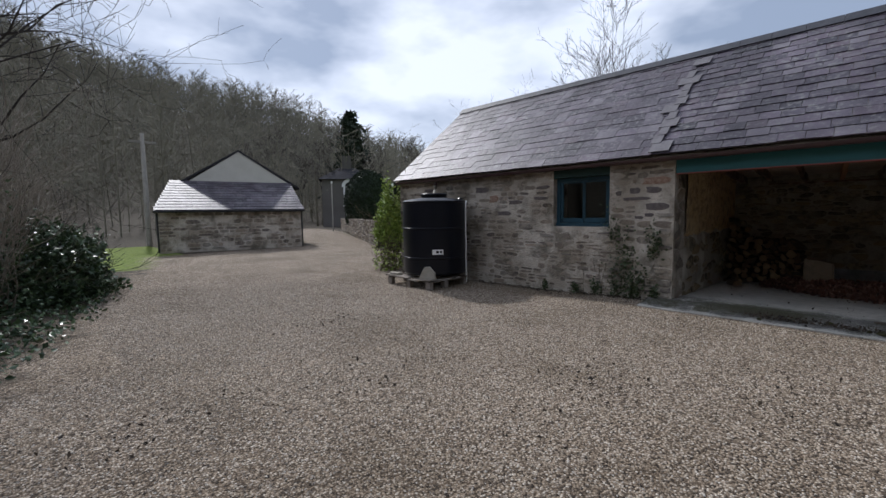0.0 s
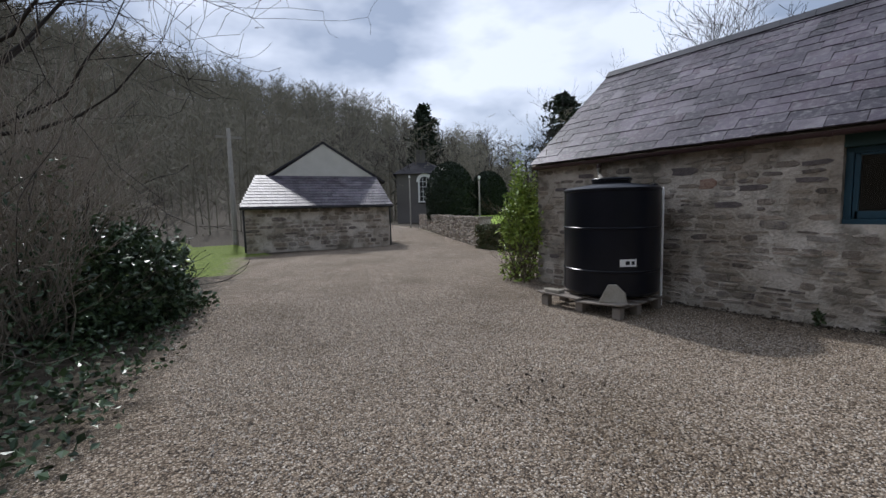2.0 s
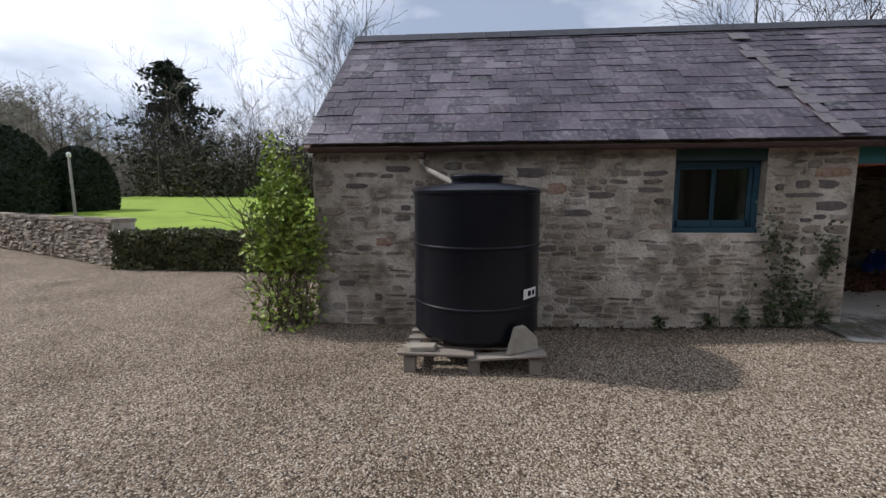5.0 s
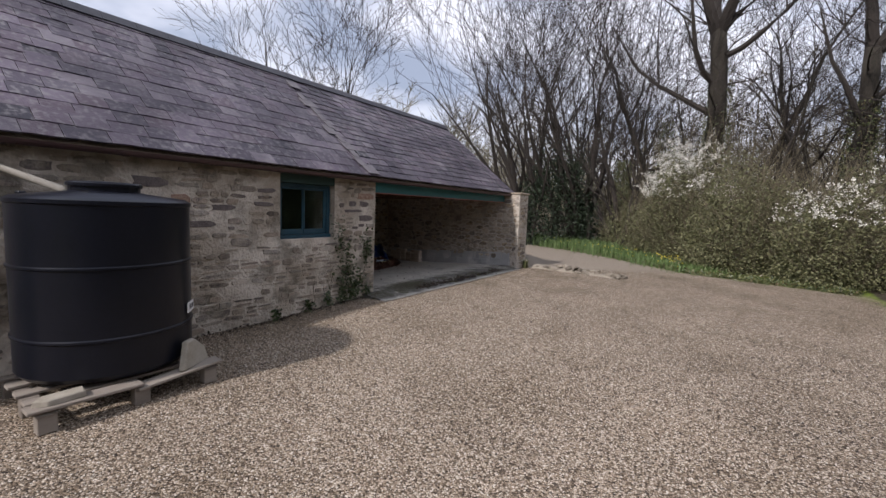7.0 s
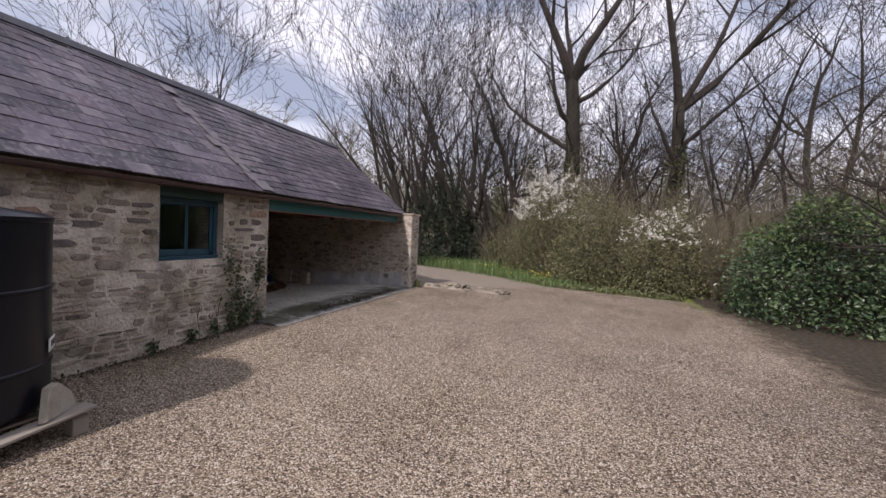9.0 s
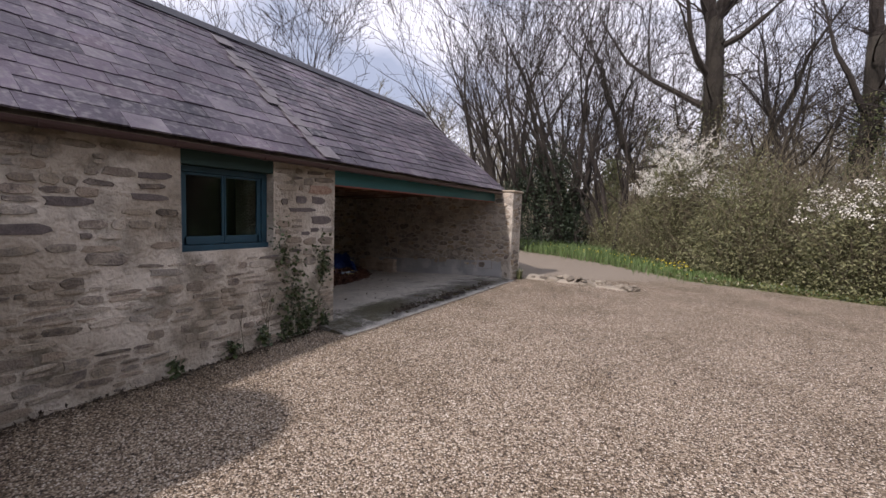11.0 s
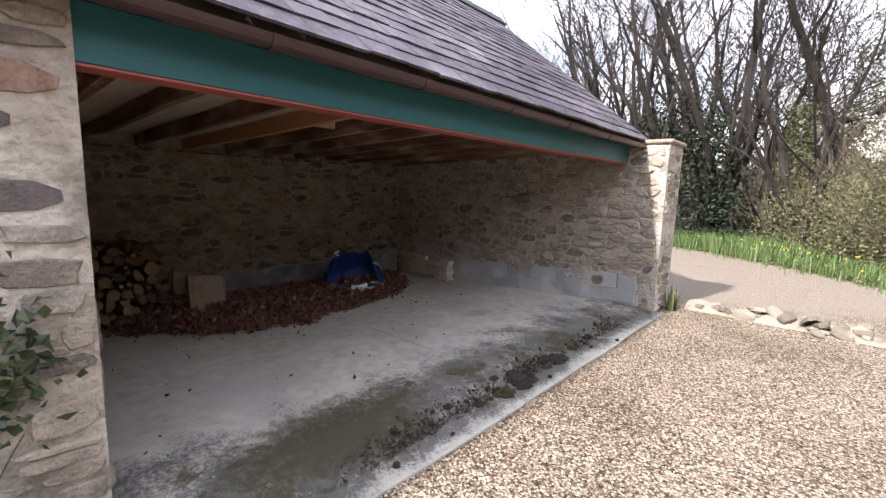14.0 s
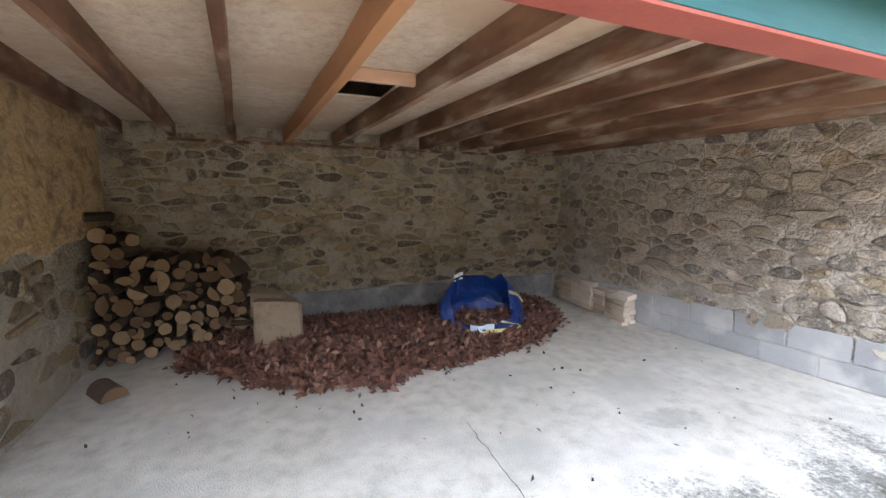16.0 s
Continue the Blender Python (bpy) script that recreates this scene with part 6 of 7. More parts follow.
for k in range(13):
    TREES.append((OVAL if k % 3 else ROUND, 47 + thicket.uniform(-2, 7), 12 + 2.6 * k, thicket.uniform(0.85, 1.1), thicket.uniform(0, 360), "bare winter tree in the row beyond the lawn"))
for kind, x, y, s, rz, label in TREES:
    plant_tree(kind, x, y, s, rz, label)


# ---- shrubs ----
def shrub(name, x, y, radii, material, n, size, seed, label, category="bush", twigs=60, twig_mat=None, blossom=0, fill=0.35, twig_len=1.15, long=1.5, low=0.0):
    rnd = random.Random(seed)
    g = thing(name, (x, y, ground_z(x, y)), label, category)
    if n:
        pile = Pile()
        for _ in range(n):
            p = on_lump(rnd, radii, fill)
            if p.z < low and rnd.random() < 0.9:
                continue
            leaf(pile, p * rnd.uniform(0.86, 1.14), size * rnd.uniform(0.6, 1.3), rnd, 0.3, long)
        part("foliage", pile.mesh("foliage", material), material, g)
    tw = Pile()
    for _ in range(twigs):
        end = on_lump(rnd, radii, 0.3) * rnd.uniform(0.8, twig_len)
        start = Vector((end.x * 0.25 + rnd.gauss(0, 0.15), end.y * 0.25 + rnd.gauss(0, 0.15), -0.05))
        d = end - start
        limb(tw, start, d + Vector((0, 0, d.length * 0.3)), d.length, 0.012 + 0.006 * rnd.random(), 2 if twigs < 200 else 1, rnd, 0.004, spread=0.4, wave=0.14, sides=3)
    part("stem_tangle", tw.mesh("stem_tangle", twig_mat or M_TWIG), twig_mat or M_TWIG, g)["kind"] = "stuff"
    if blossom:
        bl = Pile()
        clus = [on_lump(rnd, radii, 0.15) * rnd.uniform(1.0, 1.2) for _ in range(int(blossom * 1.3))]
        for c in clus:
            if c.z < radii[2] * 0.62:
                continue
            d = Vector((rnd.gauss(0, 1), rnd.gauss(0, 1), rnd.gauss(0.3, 0.6))).normalized()
            for k in range(22):
                leaf(bl, c + d * rnd.uniform(0, 0.45) + Vector((rnd.gauss(0, 0.03), rnd.gauss(0, 0.04), rnd.gauss(0, 0.04))), 0.05, rnd, 0.2, 1.0)
        part("blossom", bl.mesh("blossom", M_BLOSSOM), M_BLOSSOM, g, "white spring blossom")
    return g


shrub("laurel_bush", 0.0, 10.7, (1.15, 1.35, 1.3), M_LAUREL, 9000, 0.075, 31, "dense dark glossy evergreen bush beside the gravel", twigs=30)
shrub("bramble", -6.0, -6.2, (2.4, 2.4, 4.4), M_OLIVE, 1500, 0.05, 35, "tall tangled bare thorn thicket behind a bush", twigs=340, twig_mat=M_TWIG_PALE, fill=0.9)
HEDGE = shrub("laurel_bush", -4.2, -4.6, (2.0, 2.2, 2.75), M_LAUREL, 14000, 0.075, 32, "large dark ivy-covered bush beside the yard", twigs=30)
shrub("bramble", -0.75, 9.5, (0.95, 1.3, 2.2), M_LAUREL, 1600, 0.05, 33, "tangled bare bramble and thorn thicket", twigs=95, twig_mat=M_BRAMBLE, fill=0.8, twig_len=1.3)
shrub("bramble", -0.5, 13.4, (1.3, 1.6, 2.8), M_OLIVE, 700, 0.05, 34, "tangled bare thorn thicket", twigs=75, twig_mat=M_BRAMBLE, fill=0.8, twig_len=1.3)
shrub("olive_shrub", 3.0, -11.9, (2.1, 1.5, 4.1), M_OLIVE, 20000, 0.055, 41, "fresh olive-green shrub with white blossom", twigs=260, twig_mat=M_TWIG_PALE, blossom=620, fill=0.7)
shrub("olive_shrub", 0.9, -9.4, (1.9, 1.5, 3.4), M_OLIVE, 19000, 0.055, 42, "fresh olive-green shrub at the track's edge", twigs=240, twig_mat=M_TWIG_PALE, fill=0.7)
shrub("olive_shrub", -1.2, -8.2, (1.5, 1.4, 2.7), M_OLIVE, 15000, 0.055, 43, "olive-green shrub with some white blossom", twigs=260, twig_mat=M_TWIG_PALE, blossom=190, fill=0.7)
shrub("reedy_shrub", -2.8, -8.2, (1.2, 1.2, 2.2), M_OLIVE, 2500, 0.05, 44, "pale upright shrub stems at the wood's edge", twigs=300, twig_mat=M_TWIG_PALE, fill=0.8)
shrub("olive_shrub", 5.2, -14.6, (1.7, 1.3, 2.4), M_OLIVE, 9000, 0.055, 45, "olive-green shrub in the wood", twigs=200, twig_mat=M_TWIG_PALE, fill=0.7)
shrub("evergreen_shrub", 9.4, -14.8, (2.3, 1.8, 4.9), M_YEW, 12000, 0.09, 46, "dark evergreen shrub beyond the barn", twigs=20)
shrub("climber", 6.95, 9.08, (0.46, 0.50, 2.05), M_BRIGHT, 10500, 0.058, 51, "bright yellow-green climbing shrub at the barn corner", twigs=46, twig_mat=M_TWIG_PALE, fill=0.7, twig_len=0.8, low=0.85)


for i, (x, y, r, h) in enumerate(((44, 13, 5, 5.5), (47, 19, 5.5, 6.5), (46, 26, 5.5, 6.0), (50, 9, 5, 6.5), (46, 34, 5.5, 6.5), (48, 40, 5.5, 6.5), (52, 29, 6, 7.5), (43, 22, 4, 4.5))):
    shrub("far_shrub", x, y, (r, r, h), M_YEW_OLIVE, 3600, 0.30, 140 + i, "dark olive shrub mass beyond the lawn", twigs=60, fill=0.5)
shrub("blossom_shrub", 41.5, 17.0, (2.6, 3.2, 3.2), M_OLIVE, 1200, 0.2, 150, "pale blossoming shrub beyond the lawn", twigs=40, blossom=260, fill=0.5)
for i, (x, y, r, h) in enumerate(((6.6, -17.5, 2.0, 3.2), (3.6, -16.2, 2.0, 3.0), (0.4, -14.2, 1.8, 3.4), (-2.4, -12.2, 1.6, 3.2), (-4.6, -9.8, 1.5, 3.0))):
    shrub("undergrowth", x, y, (r, 1.4, h), M_OLIVE, 2600, 0.05, 160 + i, "tangled brown and olive undergrowth in the wood", twigs=220, twig_mat=M_TWIG_PALE, fill=0.95, twig_len=1.3)


def fresh_growth(g, radii, n, size, seed):
    """Yellow-green leaves over the crown of a bush; their lighter colour paints its sunlit top."""
    rnd = random.Random(seed)
    pile = Pile()
    while n:
        p = on_lump(rnd, radii, 0.12)
        if p.z > radii[2] * 0.72 * rnd.uniform(0.8, 1.2):
            leaf(pile, p * rnd.uniform(1.0, 1.08), size * rnd.uniform(0.7, 1.3), rnd, 0.5, 1.4)
            n -= 1
    part("fresh_growth", pile.mesh("fresh_growth", M_GRASS), M_GRASS, g, "yellow-green leaves that paint the bush's sunlit top")


fresh_growth(HEDGE, (2.0, 2.2, 2.75), 2600, 0.075, 39)


def trunk_ivy(x, y, r, h, seed):
    rnd = random.Random(seed)
    g = thing("trunk_ivy", (x, y, ground_z(x, y)), "green ivy clothing the trunk of an oak", "climbing plant")
    pile = Pile()
    for _ in range(4200):
        f = rnd.random() ** 1.2
        a = rnd.uniform(0, math.tau)
        rr = r * (1.1 - 0.45 * f) + abs(rnd.gauss(0, 0.10))
        leaf(pile, Vector((math.cos(a) * rr, math.sin(a) * rr, f * h)), 0.075, rnd, -0.1, 1.1)
    part("foliage", pile.mesh("foliage", M_IVY), M_IVY, g)


trunk_ivy(2.2, -14.6, 0.52, 8.5, 171)
trunk_ivy(-2.6, -14.6, 0.46, 6.5, 172)
trunk_ivy(6.0, -14.9, 0.3, 4.5, 174)
trunk_ivy(4.6, -18.5, 0.33, 7.0, 173)


def ground_leaves(name, n, spot, material, size, seed, label, category):
    rnd = random.Random(seed)
    pile = Pile()
    for _ in range(n):
        x, y = spot(rnd)
        leaf(pile, Vector((x, y, ground_z(x, y) + rnd.uniform(0.0, 0.09))), size * rnd.uniform(0.6, 1.3), rnd, 0.35, 1.2)
    return solo(name, pile.mesh(name, material), material, label, category, "stuff")


def ivy_spot(rnd):
    while True:
        x, y = rnd.uniform(-4.5, 1.4), rnd.uniform(4.2, 11.5)
        d = edge_distance(YARD, x, y)
        if d < 0.12 * rnd.gauss(0, 1) + 0.05:
            return x, y


ground_leaves("ivy_ground_cover", 9000, ivy_spot, M_LAUREL, 0.06, 61, "low dark glossy ivy carpet at the gravel's edge", "ground cover")


VERGE_X, VERGE_Y = (-1.4, 0.9, 2.6, 4.0, 6.5, 9.3, 13.0), (-6.2, -6.9, -7.5, -8.9, -11.3, -13.2, -17.0)


def verge_spot(rnd):
    x = rnd.uniform(-1.4, 12.0)
    return x - 0.1, float(np.interp(x, VERGE_X, VERGE_Y)) + 0.08 - abs(rnd.gauss(0, 0.55))


ground_leaves("verge_leaves", 9000, verge_spot, M_IVY, 0.06, 62, "low green weeds along the track's edge", "ground cover")


def grass_tuft(x, y, n, h, spread, seed, label, material=None):
    rnd = random.Random(seed)
    pile = Pile()
    for _ in range(n):
        p = Vector((rnd.gauss(0, spread), rnd.gauss(0, spread), 0))
        p.z = ground_z(x + p.x, y + p.y) - ground_z(x, y)
        a = rnd.uniform(0, math.tau)
        lean = Vector((math.cos(a), math.sin(a), 0)) * rnd.uniform(0.05, 0.5)
        s = Vector((-math.sin(a), math.cos(a), 0)) * 0.009
        hh = h * rnd.uniform(0.6, 1.2)
        m = p + lean * hh * 0.4 + Vector((0, 0, hh * 0.65))
        e = p + lean * hh * 1.1 + Vector((0, 0, hh))
        pile.add([p - s, p + s, m + s, m - s, e], [(0, 1, 2, 3), (3, 2, 4)])
    return solo("daffodil_clump", pile.mesh("blades", material or M_GRASS), M_GRASS, label, "plant", "stuff", at=(x, y, ground_z(x, y)))


for i, (x, y, h) in enumerate(((9.6, -14.6, 0.5), (8.7, -13.8, 0.5), (8.0, -13.0, 0.45), (7.2, -12.9, 0.5), (6.6, -12.2, 0.42), (5.9, -12.0, 0.45), (5.2, -11.0, 0.4), (4.4, -10.2, 0.35), (9.0, -15.3, 0.55), (7.6, -14.2, 0.55), (6.2, -13.3, 0.5), (3.4, -9.2, 0.28), (2.4, -8.3, 0.25), (10.6, -15.8, 0.5), (11.6, -17.2, 0.5))):
    grass_tuft(x, y, 520, h, 0.5, 70 + i, "clump of upright green daffodil leaves on the verge")


def daffodils():
    """Yellow flower heads among the verge leaves."""
    rnd = random.Random(88)
    pile = Pile()
    for _ in range(150):
        x = rnd.uniform(2.5, 9.5)
        y = float(np.interp(x, VERGE_X, VERGE_Y)) - 0.3 - abs(rnd.gauss(0, 0.8))
        p = Vector((x, y, ground_z(x, y) + rnd.uniform(0.15, 0.45)))
        for _ in range(6):
            leaf(pile, p, 0.03, rnd, 0.0, 1.2)
    solo("daffodil_flowers", pile.mesh("daffodil_flowers", M_FLOWER), M_FLOWER, "small yellow daffodil flowers along the verge", "flowers", "stuff")


M_FLOWER = mat("yellow_petal", [(0.55, 0.45, 0.04), (0.7, 0.6, 0.08)], 3, 0.6, 0, 12, "island")
daffodils()
grass_tuft(6.4, -3.95, 40, 0.3, 0.05, 80, "spiky dark plant at the foot of the pier", M_IVY)


# overhanging branches at the west side of the yard
def overhang(x, y, z, d, ln, seed, label):
    rnd = random.Random(seed)
    g = thing("thorn_tree", (x, y, ground_z(x, y)), label, "tree")
    tr, cr = Pile(), Pile()
    tr.add(*tube([(Vector((0, 0, -0.2)), 0.13), (Vector((0.1, 0, z * 0.5)), 0.10), (Vector((0.15, 0.1, z)), 0.07)], 7))
    for k in range(13):
        a = rnd.uniform(-1.1, 1.1)
        dd = Matrix.Rotation(a, 3, "Z") @ Vector(d) + Vector((0, 0, rnd.uniform(-0.1, 0.7)))
        limb(cr, Vector((0.12, 0.05, z * rnd.uniform(0.55, 1))), dd, ln * rnd.uniform(0.5, 1.1), 0.03, 3, rnd, 0.004, spread=0.5)
    part("trunk", tr.mesh("trunk", M_BARK, True), M_BARK, g)
    part("crown", cr.mesh("crown", M_TWIG), M_TWIG, g)


overhang(-2.2, 8.6, 3.0, (1.0, 0.5, 0.3), 3.2, 91, "bare thorn tree leaning over the gravel")
overhang(-1.2, 10.8, 4.2, (1.0, 0.0, 0.45), 3.6, 92, "bare thorn tree leaning over the gravel")
overhang(-4.6, -1.6, 2.6, (1.0, -0.5, 0.1), 2.6, 93, "bare thorn tree leaning over the yard's edge")


# ---- masonry and slates, last ----
BIG_STONES = [(2.38, 1.95, 0.44, 0.11, "red"), (2.70, 1.81, 0.18, 0.10, "dark"), (2.42, 1.81, 0.23, 0.10, "dark"), (2.68, 1.68, 0.46, 0.055, "dark"), (2.36, 1.55, 0.38, 0.11, "dark"), (2.63, 1.38, 0.14, 0.05, "dark"), (2.48, 1.42, 0.15, 0.06, "dark"),
              (8.10, 1.82, 0.31, 0.07, "dark"), (5.90, 1.97, 0.37, 0.12, "dark"), (5.58, 1.77, 0.24, 0.14, "red"), (7.77, 1.10, 0.22, 0.11, "red"), (8.27, 0.55, 0.24, 0.08, "dark"), (7.48, 1.54, 0.14, 0.07, "dark"), (7.56, 2.03, 0.34, 0.08, "dark"), (5.04, 1.69, 0.32, 0.08, "dark"), (5.32, 1.47, 0.36, 0.09, "dark"), (4.45, 1.75, 0.34, 0.06, "dark"), (4.40, 1.95, 0.30, 0.06, "dark")]


def clear_of_named(a, b):
    y, z = NY - a, b - 0.05
    return not any(abs(y - p) < w * 0.5 + 0.09 and abs(z - q) < h * 0.5 + 0.035 for p, q, w, h, _ in BIG_STONES)


def outside_window(a, b):
    y, z = NY - a, b - 0.05
    return not (WY0 - 0.10 < y < WY1 + 0.12 and WZ0 - 0.08 < z) and z < TOP - 0.06


lay_stones(w_front, (FX, NY, -0.05), (0, -1, 0), (0, 0, 1), NY - OY - 0.56, TOP + 0.03, 1, STONE_OUT, STONE_OUT_J, M_STONE_J, keep=lambda a, b: outside_window(a, b) and clear_of_named(a, b), single=lambda a, b: a > 2.6, courses=(0.045, 0.125), lengths=(0.11, 0.36), proud=0.012, gap=0.014, drop=0.38)
lay_stones(w_front, (FX, OY + 0.56, -0.05), (0, -1, 0), (0, 0, 1), 0.56, TOP + 0.03, 9, STONE_OUT, STONE_OUT_J, M_STONE_J, keep=lambda a, b: clear_of_named(a + NY - OY - 0.56, b), courses=(0.07, 0.15), lengths=(0.16, 0.42), proud=0.014, gap=0.012, drop=0.16)
M_REDSTONE = mat("rusty_stone", [(0.17, 0.09, 0.065), (0.30, 0.20, 0.15), (0.40, 0.32, 0.26)], 16, 0.9, 0.6, 60, bump_size=0.02)
M_DARKSTONE = mat("dark_slatestone", [(0.07, 0.06, 0.06), (0.13, 0.11, 0.105), (0.19, 0.16, 0.15)], 9, 0.85, 0.6, 60, bump_size=0.02)


def named_stones():
    """The larger dark and rusty stones that stand out in the front wall."""
    kinds = {"dark": stone_meshes(M_DARKSTONE, 6, 23, 1.12, 0.49), "red": stone_meshes(M_REDSTONE, 3, 24, 1.12, 0.49)}
    for k, (y, z, w, h, tone) in enumerate(BIG_STONES):
        ob = new("stone", kinds[tone][k % len(kinds[tone])])
        ob.parent = w_front
        turn = 0.03 * math.sin(k * 2.3)
        u = Vector((0, -math.cos(turn), math.sin(turn)))
        v = Vector((0, math.sin(turn), math.cos(turn)))
        m = Matrix((u * w, v * h * 1.05, Vector((-0.009, 0, 0)))).transposed().to_4x4()
        m.translation = (FX, y, z)
        ob.matrix_local = m


named_stones()
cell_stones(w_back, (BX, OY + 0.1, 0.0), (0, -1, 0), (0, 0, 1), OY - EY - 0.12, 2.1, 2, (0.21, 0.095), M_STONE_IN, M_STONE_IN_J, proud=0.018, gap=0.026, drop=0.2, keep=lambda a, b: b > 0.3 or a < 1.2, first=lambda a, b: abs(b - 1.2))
END_U = Vector((-(BX - 6.56), end_y(6.56) - end_y(BX), 0)).normalized()
cell_stones(w_end, (BX, end_y(BX), 0.0), END_U, (0, 0, 1), BX - 6.57, 2.27, 3, (0.21, 0.115), M_STONE_END, M_STONE_END_J, proud=0.022, gap=0.026, drop=0.10, keep=lambda a, b: b > 0.40 or a > 4.75 or a < 0.2, first=lambda a, b: -a, soft=0.33)
cell_stones(w_end, (6.54, EY + 0.05, 0.05), (0, -1, 0), (0, 0, 1), 0.58, 2.2, 5, (0.30, 0.11), M_STONE_END, M_STONE_END_J, proud=0.016, gap=0.024, drop=0.1)
solo("pier_cap", boxes(((6.50, EY - 0.58, 2.282), (7.02, EY + 0.10, 2.335)), bevel=0.015), M_STONE_END, "flat weathered stone capping the end wall pier", "cap stone", "structure")
PART_U = Vector((BX - FX, part_y(BX) - OY, 0)).normalized()
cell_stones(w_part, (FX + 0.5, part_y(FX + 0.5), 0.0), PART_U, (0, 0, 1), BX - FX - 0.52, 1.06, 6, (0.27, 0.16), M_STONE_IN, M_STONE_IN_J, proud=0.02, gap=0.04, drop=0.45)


def clay_coat():
    """Crumbling clay daub with an uneven surface and a ragged lower edge."""
    bm = bmesh.new()
    cols, rows = 70, 22
    grid = []
    for i in range(cols + 1):
        x = FX + 0.55 + (BX - FX - 0.57) * i / cols
        low = 1.06 + 0.10 * noise.noise(Vector((x * 2.1, 0, 5))) + 0.05 * noise.noise(Vector((x * 8, 0, 1)))
        col = []
        for j in range(rows + 1):
            z = low + (2.35 - low) * j / rows
            off = 0.035 + 0.03 * noise.noise(Vector((x * 2.4, z * 2.4, 0))) + 0.018 * noise.noise(Vector((x * 9, z * 9, 2)))
            col.append(bm.verts.new((x, part_y(x) - (max(0.006, off) if j else -0.01), z)))
        grid.append(col)
    for a, b in zip(grid, grid[1:]):
        for j in range(rows):
            bm.faces.new((a[j], b[j], b[j + 1], a[j + 1]))
    solo("wall_plaster", bm, M_CLAY, "crumbling ochre clay plaster on the bay side wall", "plaster", "structure")


clay_coat()
cell_stones(w_front, (FX + 0.02, OY, -0.05), (1, 0, 0), (0, 0, 1), 0.48, TOP + 0.03, 7, (0.30, 0.15), M_STONE, M_STONE_J, proud=0.014, gap=0.02, drop=0.3, soft=0.12)
UP = (math.cos(PITCH), 0, math.sin(PITCH))
lay_slates(roof_front, (6.86, NY + 0.07, 2.30), UP, (0, -1, 0), RUN, NY + 0.07 - SEAM, 0.30, 15, slate_mesh("slate", M_SLATE), slate_mesh("slate_joined", M_SLATE_J), 1, lambda a, r: True, 300, M_SLATE_J)
lay_slates(roof_front, (6.86, SEAM, 2.30), UP, (0, -1, 0), RUN, SEAM - EY + 0.2, 0.26, 17, slate_mesh("slate", M_SLATE), slate_mesh("slate_joined", M_SLATE_J), 2, lambda a, r: False, 0, M_SLATE_J)


# pale repair slates along the seam of the two roof parts
seam = thing("roof_seam", (6.86, SEAM, 2.3), "line of pale repair slates up the roof", "roof seam", kind="structure")
rnd = random.Random(77)
for k in range(13):
    s = 0.03 + 0.235 * k
    if k > 9 and k % 2:
        continue
    bm = boxes(((0, -0.07 - rnd.uniform(0, 0.2) * (k % 3 == 0), 0.0), (0.28, 0.06 + rnd.uniform(0, 0.22) * (k % 4 == 1), 0.010)), bevel=0.002)
    p = part("slate", bm, M_PALE_SLATE, seam)
    n = Vector((-math.sin(PITCH), 0, math.cos(PITCH)))
    u = Vector(UP)
    p.matrix_local = Matrix((u - n * 0.05, Vector((0, 1, 0)), n)).transposed().to_4x4()
    p.location = u * s + n * 0.064 + Vector((0, rnd.uniform(-0.03, 0.03), 0))


# low line of tumbled stones beyond the pier
M_RUBBLE = mat("dark_rubble", [(0.10, 0.085, 0.068), (0.21, 0.18, 0.14), (0.29, 0.255, 0.205), (0.155, 0.135, 0.105)], 9, 0.9, 0.6, 50, "object", bump_size=0.02)
RUBBLE = stone_meshes(M_RUBBLE, 8, 13, 0.8, 0.44)


def stone_bank():
    bm = bmesh.new()
    rows = []
    for k in range(27):
        t = k / 26
        x, y = 6.3 - 2.65 * t, -4.36 - 0.1 * t
        h = 0.15 * (1 - 0.5 * t) * (0.8 + 0.5 * noise.noise(Vector((t * 9, 0, 0)))) * min(1, (1 - t) * 8)
        z = ground_z(x, y)
        rows.append([bm.verts.new((x, y + o, z - 0.03 + h * f + 0.02 * noise.noise(Vector((x * 5, o * 9, 2))))) for o, f in ((0.26, 0.0), (0.16, 0.7), (0.0, 1.0), (-0.16, 0.75), (-0.28, 0.0))])
    for a, b in zip(rows, rows[1:]):
        for i in range(4):
            bm.faces.new((a[i], a[i + 1], b[i + 1], b[i]))
    solo("stone_bank", bm, M_RUBBLE, "low bank of earth and rubble beside the track", "bank", "structure")


stone_bank()
def tumbled_stones():
    rnd = random.Random(12)
    for i in range(95):
        t = rnd.random()
        x, y = 6.25 - 2.6 * t, -4.35 - 0.1 * t + rnd.gauss(0, 0.11)
        s = rnd.uniform(0.05, 0.125) * (1.2 - 0.4 * t)
        ob = new("rubble_stone", RUBBLE[rnd.randrange(8)])
        tagged(ob, "tumbled grey stone in a low line on the ground", "stone", "tumbled stones")
        ob.matrix_world = Matrix.LocRotScale((x, y, ground_z(x, y) + (0.03 if i % 3 else 0.11 * (1.15 - 0.6 * t))), Euler((rnd.gauss(0, 0.3), rnd.gauss(0, 0.3), rnd.uniform(0, 6.28))), (s * 2.1, s * 1.3, s * 0.42))


tumbled_stones()


